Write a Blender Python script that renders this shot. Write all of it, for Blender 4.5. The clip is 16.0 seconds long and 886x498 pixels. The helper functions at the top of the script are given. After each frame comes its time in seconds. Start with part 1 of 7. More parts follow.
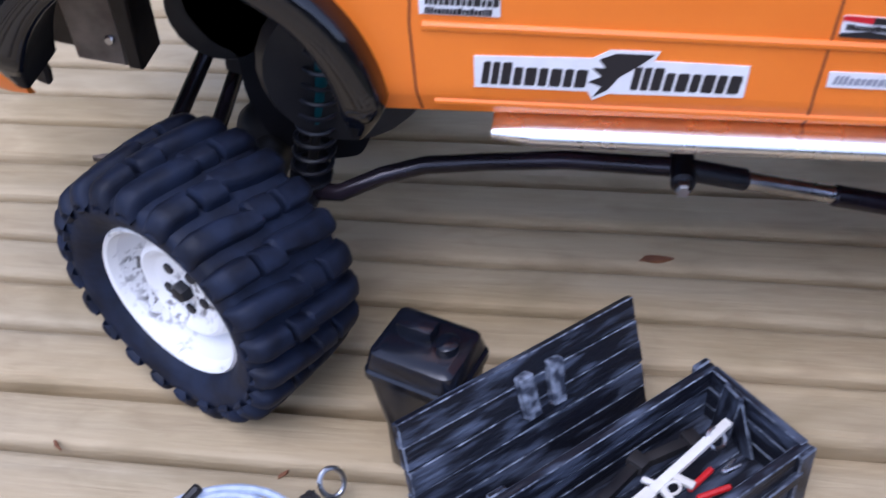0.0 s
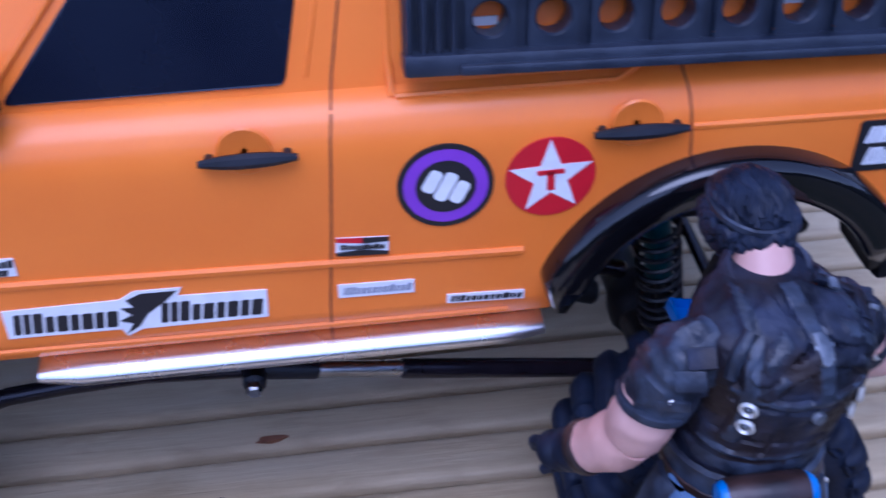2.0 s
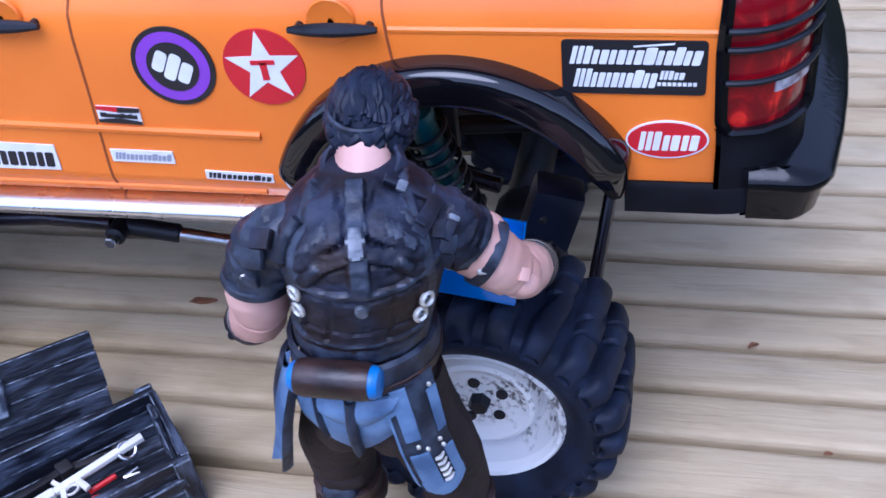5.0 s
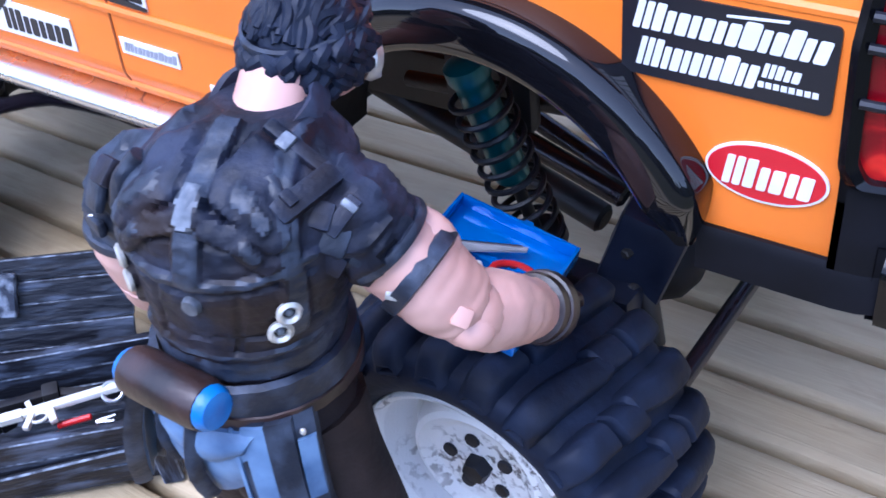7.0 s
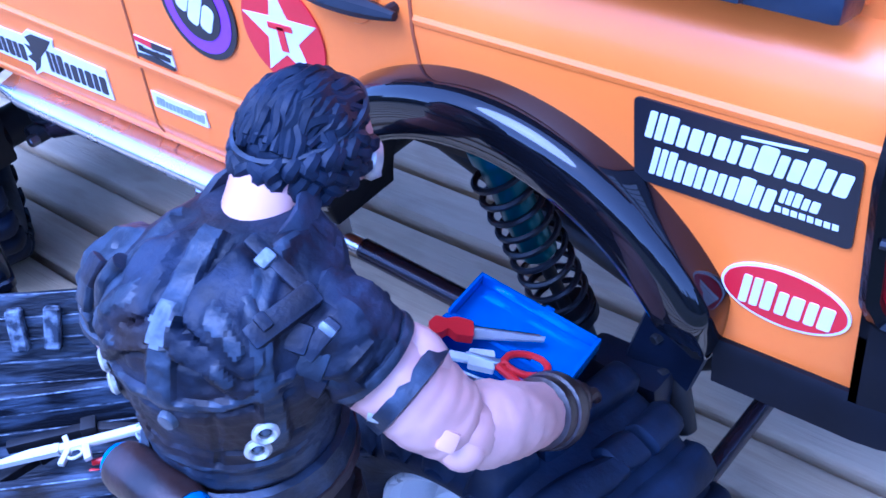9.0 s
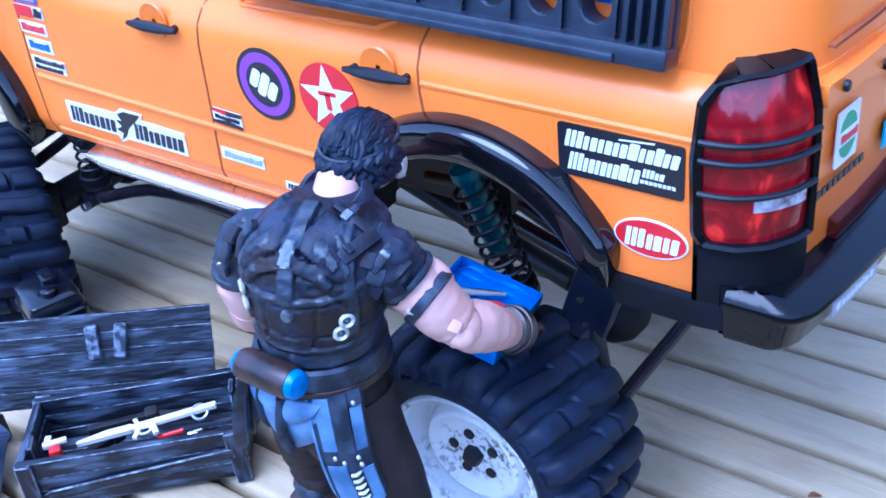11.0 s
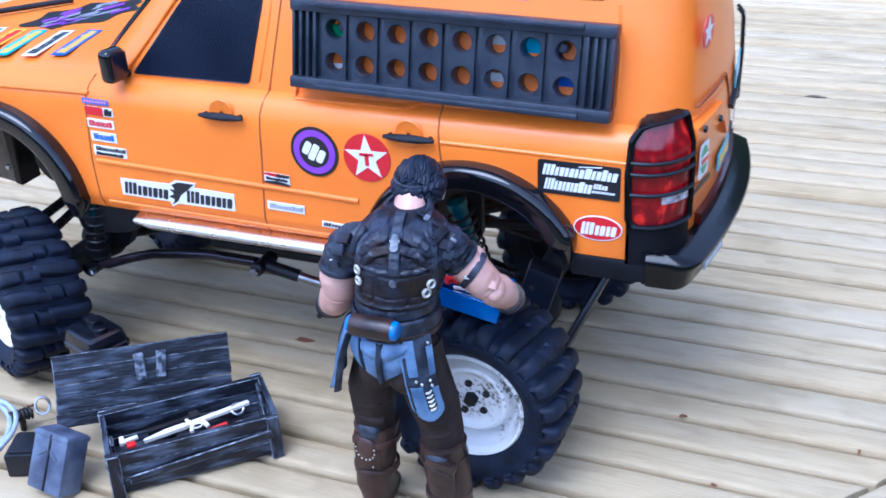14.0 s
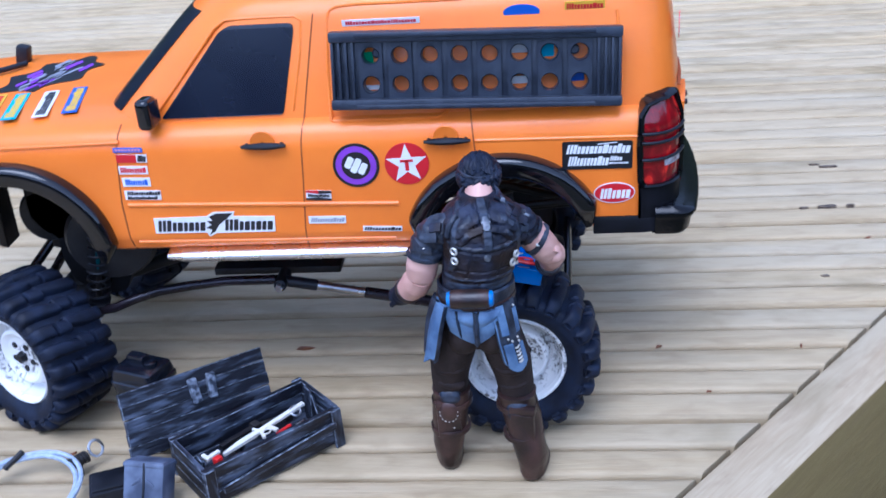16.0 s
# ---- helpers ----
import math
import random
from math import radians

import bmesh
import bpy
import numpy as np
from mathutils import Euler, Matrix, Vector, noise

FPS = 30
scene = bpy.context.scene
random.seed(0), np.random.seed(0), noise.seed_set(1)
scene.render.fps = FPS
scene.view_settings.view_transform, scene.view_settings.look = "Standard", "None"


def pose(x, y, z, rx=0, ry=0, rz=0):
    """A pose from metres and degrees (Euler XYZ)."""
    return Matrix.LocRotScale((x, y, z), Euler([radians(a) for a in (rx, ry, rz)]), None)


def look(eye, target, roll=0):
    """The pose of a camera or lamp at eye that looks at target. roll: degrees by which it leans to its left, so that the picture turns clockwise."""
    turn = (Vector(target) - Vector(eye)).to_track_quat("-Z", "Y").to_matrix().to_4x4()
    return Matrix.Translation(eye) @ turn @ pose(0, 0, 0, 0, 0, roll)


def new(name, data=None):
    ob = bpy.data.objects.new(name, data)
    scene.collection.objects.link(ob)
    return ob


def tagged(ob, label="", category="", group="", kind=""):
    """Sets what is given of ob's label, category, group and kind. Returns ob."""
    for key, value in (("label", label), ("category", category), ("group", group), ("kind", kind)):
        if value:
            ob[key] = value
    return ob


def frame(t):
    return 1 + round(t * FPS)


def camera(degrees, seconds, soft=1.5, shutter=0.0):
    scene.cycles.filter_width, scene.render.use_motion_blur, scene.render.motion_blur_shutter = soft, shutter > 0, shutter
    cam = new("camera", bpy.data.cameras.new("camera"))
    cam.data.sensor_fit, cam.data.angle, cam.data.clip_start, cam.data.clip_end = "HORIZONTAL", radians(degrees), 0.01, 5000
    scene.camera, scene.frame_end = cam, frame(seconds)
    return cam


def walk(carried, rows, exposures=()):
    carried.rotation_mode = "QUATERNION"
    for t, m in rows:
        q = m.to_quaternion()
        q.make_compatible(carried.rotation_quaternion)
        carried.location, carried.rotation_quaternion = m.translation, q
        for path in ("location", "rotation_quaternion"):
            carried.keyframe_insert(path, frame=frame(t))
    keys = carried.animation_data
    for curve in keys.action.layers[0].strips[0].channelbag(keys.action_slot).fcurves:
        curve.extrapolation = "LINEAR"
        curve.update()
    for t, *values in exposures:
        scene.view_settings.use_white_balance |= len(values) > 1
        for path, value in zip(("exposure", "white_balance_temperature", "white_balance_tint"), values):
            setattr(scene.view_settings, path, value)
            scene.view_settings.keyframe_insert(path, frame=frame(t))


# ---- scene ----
# Plan unit: all plan coordinates below are in units of U metres (a deck board with its gap is 1.48 units, 125 mm).
U = 0.0845
cam = camera(44.99, 16.0, soft=1.6, shutter=0.5)
PATH = [
    (0, (-0.0771, 0.8078, 3.2883), (-0.6383, 3.7108, 0.5943), -4.22),
    (0.5, (0.1782, 0.7134, 3.4084), (-0.3569, 3.7271, 0.8333), -4.16),
    (1, (0.4191, 0.6586, 3.5431), (-0.0668, 3.7795, 1.0889), -4.50),
    (1.5, (0.5219, 0.7149, 3.6571), (0.5033, 3.9347, 1.2838), -1.47),
    (2, (0.5726, 0.8870, 3.6701), (0.9639, 4.0476, 1.2499), -0.91),
    (2.5, (0.6865, 0.8823, 3.6655), (1.3442, 3.9741, 1.2144), -0.40),
    (3, (0.8896, 0.7677, 3.6877), (1.5272, 3.8078, 1.1675), -0.56),
    (3.5, (1.3105, 0.6705, 3.6993), (1.7432, 3.7427, 1.1747), -1.71),
    (4, (1.7841, 0.5805, 3.7197), (1.9068, 3.6990, 1.2178), -2.57),
    (4.5, (2.2123, 0.5965, 3.6515), (1.6780, 3.6035, 1.0684), -6.42),
    (4.7, (2.3854, 0.6284, 3.6319), (1.7023, 3.6156, 1.0609), -7.25),
    (6.8, (3.0692, 1.6691, 2.9127), (1.1425, 4.2015, 0.4888), -6.99),
    (7, (3.0811, 1.7754, 2.9024), (1.1298, 4.2418, 0.4307), -7.02),
    (7.5, (3.1113, 1.9371, 2.8813), (1.0663, 4.3070, 0.3911), -7.81),
    (8, (3.1359, 2.0687, 2.9240), (1.0160, 4.3673, 0.4296), -8.52),
    (8.5, (3.1140, 2.1382, 3.0031), (0.9050, 4.3198, 0.4811), -9.81),
    (9, (3.1069, 2.0869, 3.0226), (0.9013, 4.3060, 0.5304), -8.87),
    (11.3, (3.8689, 0.7680, 3.5627), (1.7561, 3.3987, 1.4141), -7.47),
    (11.5, (3.8962, 0.6388, 3.5931), (1.7993, 3.2921, 1.4570), -7.50),
    (12, (3.9618, 0.3391, 3.6636), (1.9812, 3.1195, 1.5787), -5.90),
    (12.5, (4.0934, -0.0465, 3.7436), (2.2161, 2.8501, 1.7224), -6.29),
    (13, (4.1719, -0.3872, 3.8023), (2.3817, 2.6206, 1.8663), -6.11),
    (13.5, (3.9824, -0.8096, 3.9090), (2.3037, 2.2777, 1.9984), -5.61),
    (14, (3.7145, -1.2656, 4.1080), (2.3205, 1.9949, 2.2570), -2.93),
    (14.5, (3.5068, -1.6675, 4.2146), (2.4302, 1.6953, 2.3352), -3.04),
    (15, (3.3145, -1.9011, 4.2409), (2.3833, 1.5111, 2.3728), -3.32),
    (15.5, (2.8184, -2.3238, 4.3310), (2.0330, 1.1406, 2.4923), -3.45),
    (16, (2.0915, -2.6250, 4.4289), (1.7072, 0.9177, 2.6118), -4.35),
]
walk(cam, [(t, look(Vector(eye) * U, Vector(target) * U, roll)) for t, eye, target, roll in PATH],
     [(0.0, 1.05, 5450, 23), (1.0, 1.05, 5450, 24), (1.5, 0.85, 4950, 32), (2.0, 0.72, 4600, 34), (3.0, 0.98, 4750, 26), (4.7, 1.17, 4950, 25), (7.0, 1.78, 5000, 21), (7.5, 1.74, 4950, 22),
      (8.5, 1.80, 4050, 34), (9.0, 1.84, 3800, 32), (11.5, 1.88, 4330, 17), (12.5, 1.84, 4720, 16), (14.5, 1.52, 4800, 15), (15.5, 1.44, 4760, 15), (16.0, 1.21, 4850, 17)])

# ---- world and sun: overcast sky ----
world = bpy.data.worlds.new("sky")
scene.world = world
world.use_nodes = True
wn = world.node_tree.nodes
sky = wn.new("ShaderNodeTexSky")
sky.sky_type, sky.sun_disc = "NISHITA", False
sky.sun_elevation, sky.sun_rotation = radians(64), radians(195)
cloud = wn.new("ShaderNodeHueSaturation")  # cloud cover pales the blue
cloud.inputs["Saturation"].default_value = 0.62
world.node_tree.links.new(sky.outputs[0], cloud.inputs["Color"])
world.node_tree.links.new(cloud.outputs[0], wn["Background"].inputs[0])
wn["Background"].inputs[1].default_value = 0.15
sun = new("sun", bpy.data.lights.new("sun", "SUN"))
sun.data.energy, sun.data.angle, sun.data.color = 1.0, radians(40), (1.0, 0.98, 0.95)
sun.matrix_world = look((-0.25, -0.95, 2.0), (0, 0, 0))


# ---- materials ----
def shader(name, rough=0.5, metal=0.0, color=(0.5, 0.5, 0.5), coat=0.0, spec=0.5):
    m = bpy.data.materials.new(name)
    m.use_nodes = True
    b = m.node_tree.nodes["Principled BSDF"]
    b.inputs["Base Color"].default_value = (*color, 1)
    b.inputs["Roughness"].default_value = rough
    b.inputs["Metallic"].default_value = metal
    b.inputs["Coat Weight"].default_value = coat
    b.inputs["Specular IOR Level"].default_value = spec
    return m, m.node_tree.nodes, m.node_tree.links, b


def grained(name, c1, c2, scale=60.0, rough=(0.4, 0.6), bump=0.1, metal=0.0, coat=0.0, stretch=(1, 1, 1), detail=5.0, lo=0.35, hi=0.65, spec=0.5, bump_scale=None, coords=None):
    """Two-tone noise in object space, with relief and varied roughness. Scale per metre."""
    m, n, l, b = shader(name, rough[0], metal, c1, coat, spec)
    co = n.new("ShaderNodeTexCoord")
    mp = n.new("ShaderNodeMapping")
    mp.inputs["Scale"].default_value = stretch
    if coords:  # along each piece's own grain
        own_grain = n.new("ShaderNodeAttribute")
        own_grain.attribute_name = coords
        l.new(own_grain.outputs["Vector"], mp.inputs[0])
    else:
        l.new(co.outputs["Object"], mp.inputs[0])
    no = n.new("ShaderNodeTexNoise")
    no.inputs["Scale"].default_value, no.inputs["Detail"].default_value = scale, detail
    l.new(mp.outputs[0], no.inputs["Vector"])
    ramp = n.new("ShaderNodeValToRGB")
    ramp.color_ramp.elements[0].position, ramp.color_ramp.elements[1].position = lo, hi
    ramp.color_ramp.elements[0].color, ramp.color_ramp.elements[1].color = (*c1, 1), (*c2, 1)
    l.new(no.outputs["Fac"], ramp.inputs[0])
    l.new(ramp.outputs[0], b.inputs["Base Color"])
    mr = n.new("ShaderNodeMapRange")
    mr.inputs["To Min"].default_value, mr.inputs["To Max"].default_value = rough
    l.new(no.outputs["Fac"], mr.inputs[0])
    l.new(mr.outputs[0], b.inputs["Roughness"])
    if bump:
        fine = n.new("ShaderNodeTexNoise")
        fine.inputs["Scale"].default_value, fine.inputs["Detail"].default_value = bump_scale or scale * 3, 6
        l.new(mp.outputs[0], fine.inputs["Vector"])
        bp = n.new("ShaderNodeBump")
        bp.inputs["Strength"].default_value, bp.inputs["Distance"].default_value = bump, 0.0006
        l.new(fine.outputs["Fac"], bp.inputs["Height"])
        l.new(bp.outputs[0], b.inputs["Normal"])
    return m


def deck_wood(name, c1=(0.42, 0.304, 0.158), c2=(0.56, 0.430, 0.244), coords=None, worn=(0.51, 0.415, 0.266)):
    """Weathered softwood: long grain, grey-green weathering, knots; each plank differs by its random number."""
    m, n, l, b = shader(name, 0.6, 0, (0.5, 0.4, 0.28), 0, 0.22)
    co, info = n.new("ShaderNodeTexCoord"), n.new("ShaderNodeObjectInfo")
    add = n.new("ShaderNodeVectorMath")
    mul = n.new("ShaderNodeVectorMath")
    mul.operation = "SCALE"
    comb = n.new("ShaderNodeCombineXYZ")
    for k in range(3):
        l.new(info.outputs["Random"], comb.inputs[k])
    l.new(comb.outputs[0], mul.inputs[0])
    mul.inputs["Scale"].default_value = 7.0
    if coords:
        own_grain = n.new("ShaderNodeAttribute")
        own_grain.attribute_name = coords
        l.new(own_grain.outputs["Vector"], add.inputs[0])
    else:
        l.new(co.outputs["Object"], add.inputs[0])
    l.new(mul.outputs[0], add.inputs[1])

    def noise_at(scale, stretch, detail=6, dist=0.0):
        mp = n.new("ShaderNodeMapping")
        mp.inputs["Scale"].default_value = stretch
        l.new(add.outputs[0], mp.inputs[0])
        t = n.new("ShaderNodeTexNoise")
        t.inputs["Scale"].default_value, t.inputs["Detail"].default_value, t.inputs["Distortion"].default_value = scale, detail, dist
        l.new(mp.outputs[0], t.inputs["Vector"])
        return t

    grain = noise_at(520, (0.07, 1, 1), 6, 0.8)
    broad = noise_at(30, (0.10, 1, 1), 5, 0.3)
    stain = noise_at(30, (0.4, 1, 1), 6, 0.5)
    mottle = noise_at(110, (0.30, 1, 1), 7, 0.6)
    r1 = n.new("ShaderNodeValToRGB")
    r1.color_ramp.elements[0].position, r1.color_ramp.elements[1].position = 0.15, 0.75
    r1.color_ramp.elements[0].color, r1.color_ramp.elements[1].color = (*c1, 1), (*c2, 1)
    l.new(grain.outputs["Fac"], r1.inputs[0])
    r2 = n.new("ShaderNodeValToRGB")
    r2.color_ramp.elements[0].position, r2.color_ramp.elements[1].position = 0.34, 0.68
    l.new(broad.outputs["Fac"], r2.inputs[0])
    grey = n.new("ShaderNodeMixRGB")
    grey.inputs[2].default_value = (*worn, 1)
    l.new(r2.outputs[0], grey.inputs[0])
    l.new(r1.outputs[0], grey.inputs[1])
    # dirt worked into the grain, in flecks
    r5 = n.new("ShaderNodeValToRGB")
    r5.color_ramp.elements[0].position, r5.color_ramp.elements[1].position = 0.50, 0.74
    r5.color_ramp.elements[1].color = (0.34, 0.34, 0.34, 1)
    l.new(mottle.outputs["Fac"], r5.inputs[0])
    fleck = n.new("ShaderNodeMixRGB")
    fleck.inputs[2].default_value = (0.24, 0.165, 0.09, 1)
    l.new(r5.outputs[0], fleck.inputs[0])
    l.new(grey.outputs[0], fleck.inputs[1])
    r3 = n.new("ShaderNodeValToRGB")
    r3.color_ramp.elements[0].position, r3.color_ramp.elements[1].position = 0.52, 0.72
    r3.color_ramp.elements[1].color = (0.5, 0.5, 0.5, 1)
    l.new(stain.outputs["Fac"], r3.inputs[0])
    green = n.new("ShaderNodeMixRGB")
    green.inputs[2].default_value = (0.24, 0.18, 0.085, 1)
    l.new(r3.outputs[0], green.inputs[0])
    l.new(fleck.outputs[0], green.inputs[1])
    sheen = n.new("ShaderNodeMapRange")
    sheen.inputs["To Min"].default_value, sheen.inputs["To Max"].default_value = 0.5, 0.8
    l.new(mottle.outputs["Fac"], sheen.inputs[0])
    l.new(sheen.outputs[0], b.inputs["Roughness"])
    # knots
    mp = n.new("ShaderNodeMapping")
    mp.inputs["Scale"].default_value = (3.2, 8.5, 0.01)
    l.new(add.outputs[0], mp.inputs[0])
    vo = n.new("ShaderNodeTexVoronoi")
    vo.inputs["Scale"].default_value = 1.0
    l.new(mp.outputs[0], vo.inputs["Vector"])
    r4 = n.new("ShaderNodeValToRGB")
    r4.color_ramp.elements[0].position, r4.color_ramp.elements[1].position = 0.03, 0.075
    r4.color_ramp.elements[0].color, r4.color_ramp.elements[1].color = (0.8, 0.8, 0.8, 1), (0, 0, 0, 1)
    l.new(vo.outputs["Distance"], r4.inputs[0])
    knot = n.new("ShaderNodeMixRGB")
    knot.inputs[2].default_value = (0.13, 0.085, 0.045, 1)
    l.new(r4.outputs[0], knot.inputs[0])
    l.new(green.outputs[0], knot.inputs[1])
    var = n.new("ShaderNodeHueSaturation")
    mr = n.new("ShaderNodeMapRange")
    mr.inputs["To Min"].default_value, mr.inputs["To Max"].default_value = 0.88, 1.1
    l.new(info.outputs["Random"], mr.inputs[0])
    l.new(mr.outputs[0], var.inputs["Value"])
    l.new(knot.outputs[0], var.inputs["Color"])
    l.new(var.outputs[0], b.inputs["Base Color"])
    bp = n.new("ShaderNodeBump")
    bp.inputs["Strength"].default_value, bp.inputs["Distance"].default_value = 0.5, 0.0008
    l.new(grain.outputs["Fac"], bp.inputs["Height"])
    l.new(bp.outputs[0], b.inputs["Normal"])
    return m


WOOD = deck_wood("deck_wood")
ORANGE = grained("orange_paint", (0.82, 0.19, 0.014), (0.87, 0.215, 0.018), 25, (0.30, 0.40), 0.02, coat=0.12, bump_scale=900, spec=0.4)
BLACK_GLOSS = grained("black_gloss", (0.003, 0.003, 0.004), (0.006, 0.006, 0.008), 40, (0.03, 0.07), 0.02, coat=0.25, spec=0.45)
BOARD_PLASTIC = grained("blue_black_plastic", (0.010, 0.014, 0.026), (0.020, 0.026, 0.042), 120, (0.30, 0.45), 0.3, spec=0.6)
BLACK_PLASTIC = grained("black_plastic", (0.004, 0.005, 0.008), (0.010, 0.011, 0.017), 90, (0.35, 0.55), 0.2, spec=0.4)
BLACK_SATIN = grained("black_satin_plastic", (0.005, 0.005, 0.006), (0.008, 0.008, 0.011), 70, (0.42, 0.60), 0.2, spec=0.12)
RUBBER = grained("tyre_rubber", (0.004, 0.006, 0.014), (0.010, 0.016, 0.036), 110, (0.5, 0.75), 0.5, spec=0.28)


def chipped(name, paint, under):
    """Painted steel whose paint is chipped and rubbed through in patches, with grime."""
    m = grained(name, paint, under, 420, (0.35, 0.6), 0.3, lo=0.50, hi=0.60, detail=9)
    n, l = m.node_tree.nodes, m.node_tree.links
    co = n.new("ShaderNodeTexCoord")
    patch_noise = n.new("ShaderNodeTexNoise")
    patch_noise.inputs["Scale"].default_value, patch_noise.inputs["Detail"].default_value = 45, 3
    l.new(co.outputs["Object"], patch_noise.inputs["Vector"])
    patch_ramp = n.new("ShaderNodeValToRGB")
    patch_ramp.color_ramp.elements[0].position, patch_ramp.color_ramp.elements[1].position = 0.47, 0.60
    l.new(patch_noise.outputs["Fac"], patch_ramp.inputs[0])
    mix = n.new("ShaderNodeMixRGB")
    mix.inputs[1].default_value = (*paint, 1)
    l.new(patch_ramp.outputs[0], mix.inputs[0])
    b = n["Principled BSDF"]
    l.new(b.inputs["Base Color"].links[0].from_socket, mix.inputs[2])
    l.new(mix.outputs[0], b.inputs["Base Color"])
    return m


RIM_WHITE = chipped("worn_white_paint", (0.82, 0.82, 0.80), (0.14, 0.13, 0.12))
# groove ring: rubbed wear, with the groove's own shadow darkened into the paint
RIM_WORN_SHADED = chipped("rubbed_shaded_white_paint", (0.72, 0.72, 0.71), (0.13, 0.125, 0.12))
RIM_WORN_SHADED.node_tree.nodes["Color Ramp.001"].color_ramp.elements[0].position = 0.455
RIM_WORN_SHADED.node_tree.nodes["Color Ramp.001"].color_ramp.elements[1].position = 0.59
WINDOW = grained("smoked_window", (0.006, 0.008, 0.018), (0.009, 0.012, 0.024), 30, (0.16, 0.22), 0.0, spec=0.5)
STEEL = grained("steel", (0.55, 0.55, 0.56), (0.35, 0.35, 0.36), 120, (0.2, 0.4), 0.2, metal=1.0)
SAW_STEEL = grained("dull_steel", (0.50, 0.50, 0.51), (0.38, 0.38, 0.39), 120, (0.3, 0.45), 0.2, metal=0.35)
CHROME = grained("polished_sill", (0.85, 0.83, 0.82), (0.75, 0.73, 0.72), 60, (0.22, 0.34), 0.05, metal=1.0)
TEAL = grained("teal_anodised", (0.004, 0.07, 0.085), (0.008, 0.10, 0.115), 80, (0.25, 0.4), 0.1, metal=0.4)
SEAM = shader("seam_dark", 0.8, 0, (0.27, 0.06, 0.010))[0]


# ---- building helpers ----
def thing(name, at, label, category, group="", kind=""):
    ob = new(name)
    ob.location = Vector(at) * U
    ob.empty_display_size = 0.02
    return tagged(ob, label, category, group, kind)


def origin_of(ob):
    p = Vector(ob.location)
    while ob.parent:
        ob = ob.parent
        p += ob.location
    return p


def part(name, bm, material, parent=None, label="", smooth=True, at=None):
    """Links a bmesh, given in plan units, as one mesh in metres; under parent, or at top level with its origin at the place at."""
    base = origin_of(parent) if parent else Vector(at or (0, 0, 0)) * U
    bm.transform(Matrix.Translation(-base) @ Matrix.Diagonal((U, U, U, 1)))
    me = bpy.data.meshes.new(name)
    for f in bm.faces:
        f.smooth = smooth
    bm.to_mesh(me)
    bm.free()
    for m in material if isinstance(material, (list, tuple)) else [material]:
        me.materials.append(m)
    if smooth:
        me.set_sharp_from_angle(angle=radians(38))
    ob = new(name, me)
    if parent:
        ob.parent = parent
    else:
        ob.location = base
    if label:
        tagged(ob, label)
    return ob


def box(size, at=(0, 0, 0), rot=(0, 0, 0), bevel=0.0, bm=None, segs=2, taper=None):
    """A bevelled block, centred at at."""
    own = bmesh.new()
    bmesh.ops.create_cube(own, size=1)
    for v in own.verts:
        v.co = Vector((v.co.x * size[0], v.co.y * size[1], v.co.z * size[2]))
        if taper and v.co.z > 0:
            v.co.x, v.co.y = v.co.x * taper[0], v.co.y * taper[1]
    if bevel:
        bmesh.ops.bevel(own, geom=own.edges[:] + own.verts[:], offset=bevel, segments=segs, affect="EDGES", profile=0.6)
    own.transform(pose(*at, *rot))
    return merge(bm, own)


def merge(bm, own, mat=None):
    if mat is not None:
        for f in own.faces:
            f.material_index = mat
    if bm is None:
        return own
    me = bpy.data.meshes.new("tmp")
    own.to_mesh(me)
    own.free()
    bm.from_mesh(me)
    bpy.data.meshes.remove(me)
    return bm


def grain_of(bm, shift=0.0):
    """Keeps each vertex's present place, in metres, as the way of the grain."""
    layer = bm.verts.layers.float_vector.new("grain")
    for v in bm.verts:
        v[layer] = v.co * U + Vector((shift, shift * 0.7, shift * 1.3))
    return bm


def rings(loops, closed=True, cap=True, bm=None):
    """Skin over rings of points, each with the same count."""
    bm = bm or bmesh.new()
    rows = [[bm.verts.new(p) for p in loop] for loop in loops]
    n = len(rows[0])
    for a, b in zip(rows, rows[1:]):
        for k in range(n if closed else n - 1):
            bm.faces.new((a[k], a[(k + 1) % n], b[(k + 1) % n], b[k]))
    if cap and closed:
        bm.faces.new(rows[0][::-1])
        bm.faces.new(rows[-1])
    return bm


def recalc(bm):
    bmesh.ops.recalc_face_normals(bm, faces=bm.faces[:])
    return bm


def lathe(profile, n=32, bm=None, m=None):
    """Turns (radius, height) points round z; m places it."""
    own = rings([[(r * math.cos(2 * math.pi * k / n), r * math.sin(2 * math.pi * k / n), h) for k in range(n)] for r, h in profile])
    recalc(own)
    if m is not None:
        own.transform(m)
    return merge(bm, own)


def aim(a, b):
    """The pose whose z runs from a to b, at a."""
    a, b = Vector(a), Vector(b)
    return Matrix.Translation(a) @ (b - a).to_track_quat("Z", "Y").to_matrix().to_4x4()


def rod(a, b, r, r2=None, n=14, bm=None, ends=0.25):
    """A round bar with softened ends."""
    r2 = r if r2 is None else r2
    h = (Vector(b) - Vector(a)).length
    e, e2 = min(ends * r, h / 3), min(ends * r2, h / 3)
    return lathe([(r * 0.75, 0), (r, e), (r2, h - e2), (r2 * 0.75, h)], n, bm, aim(a, b))


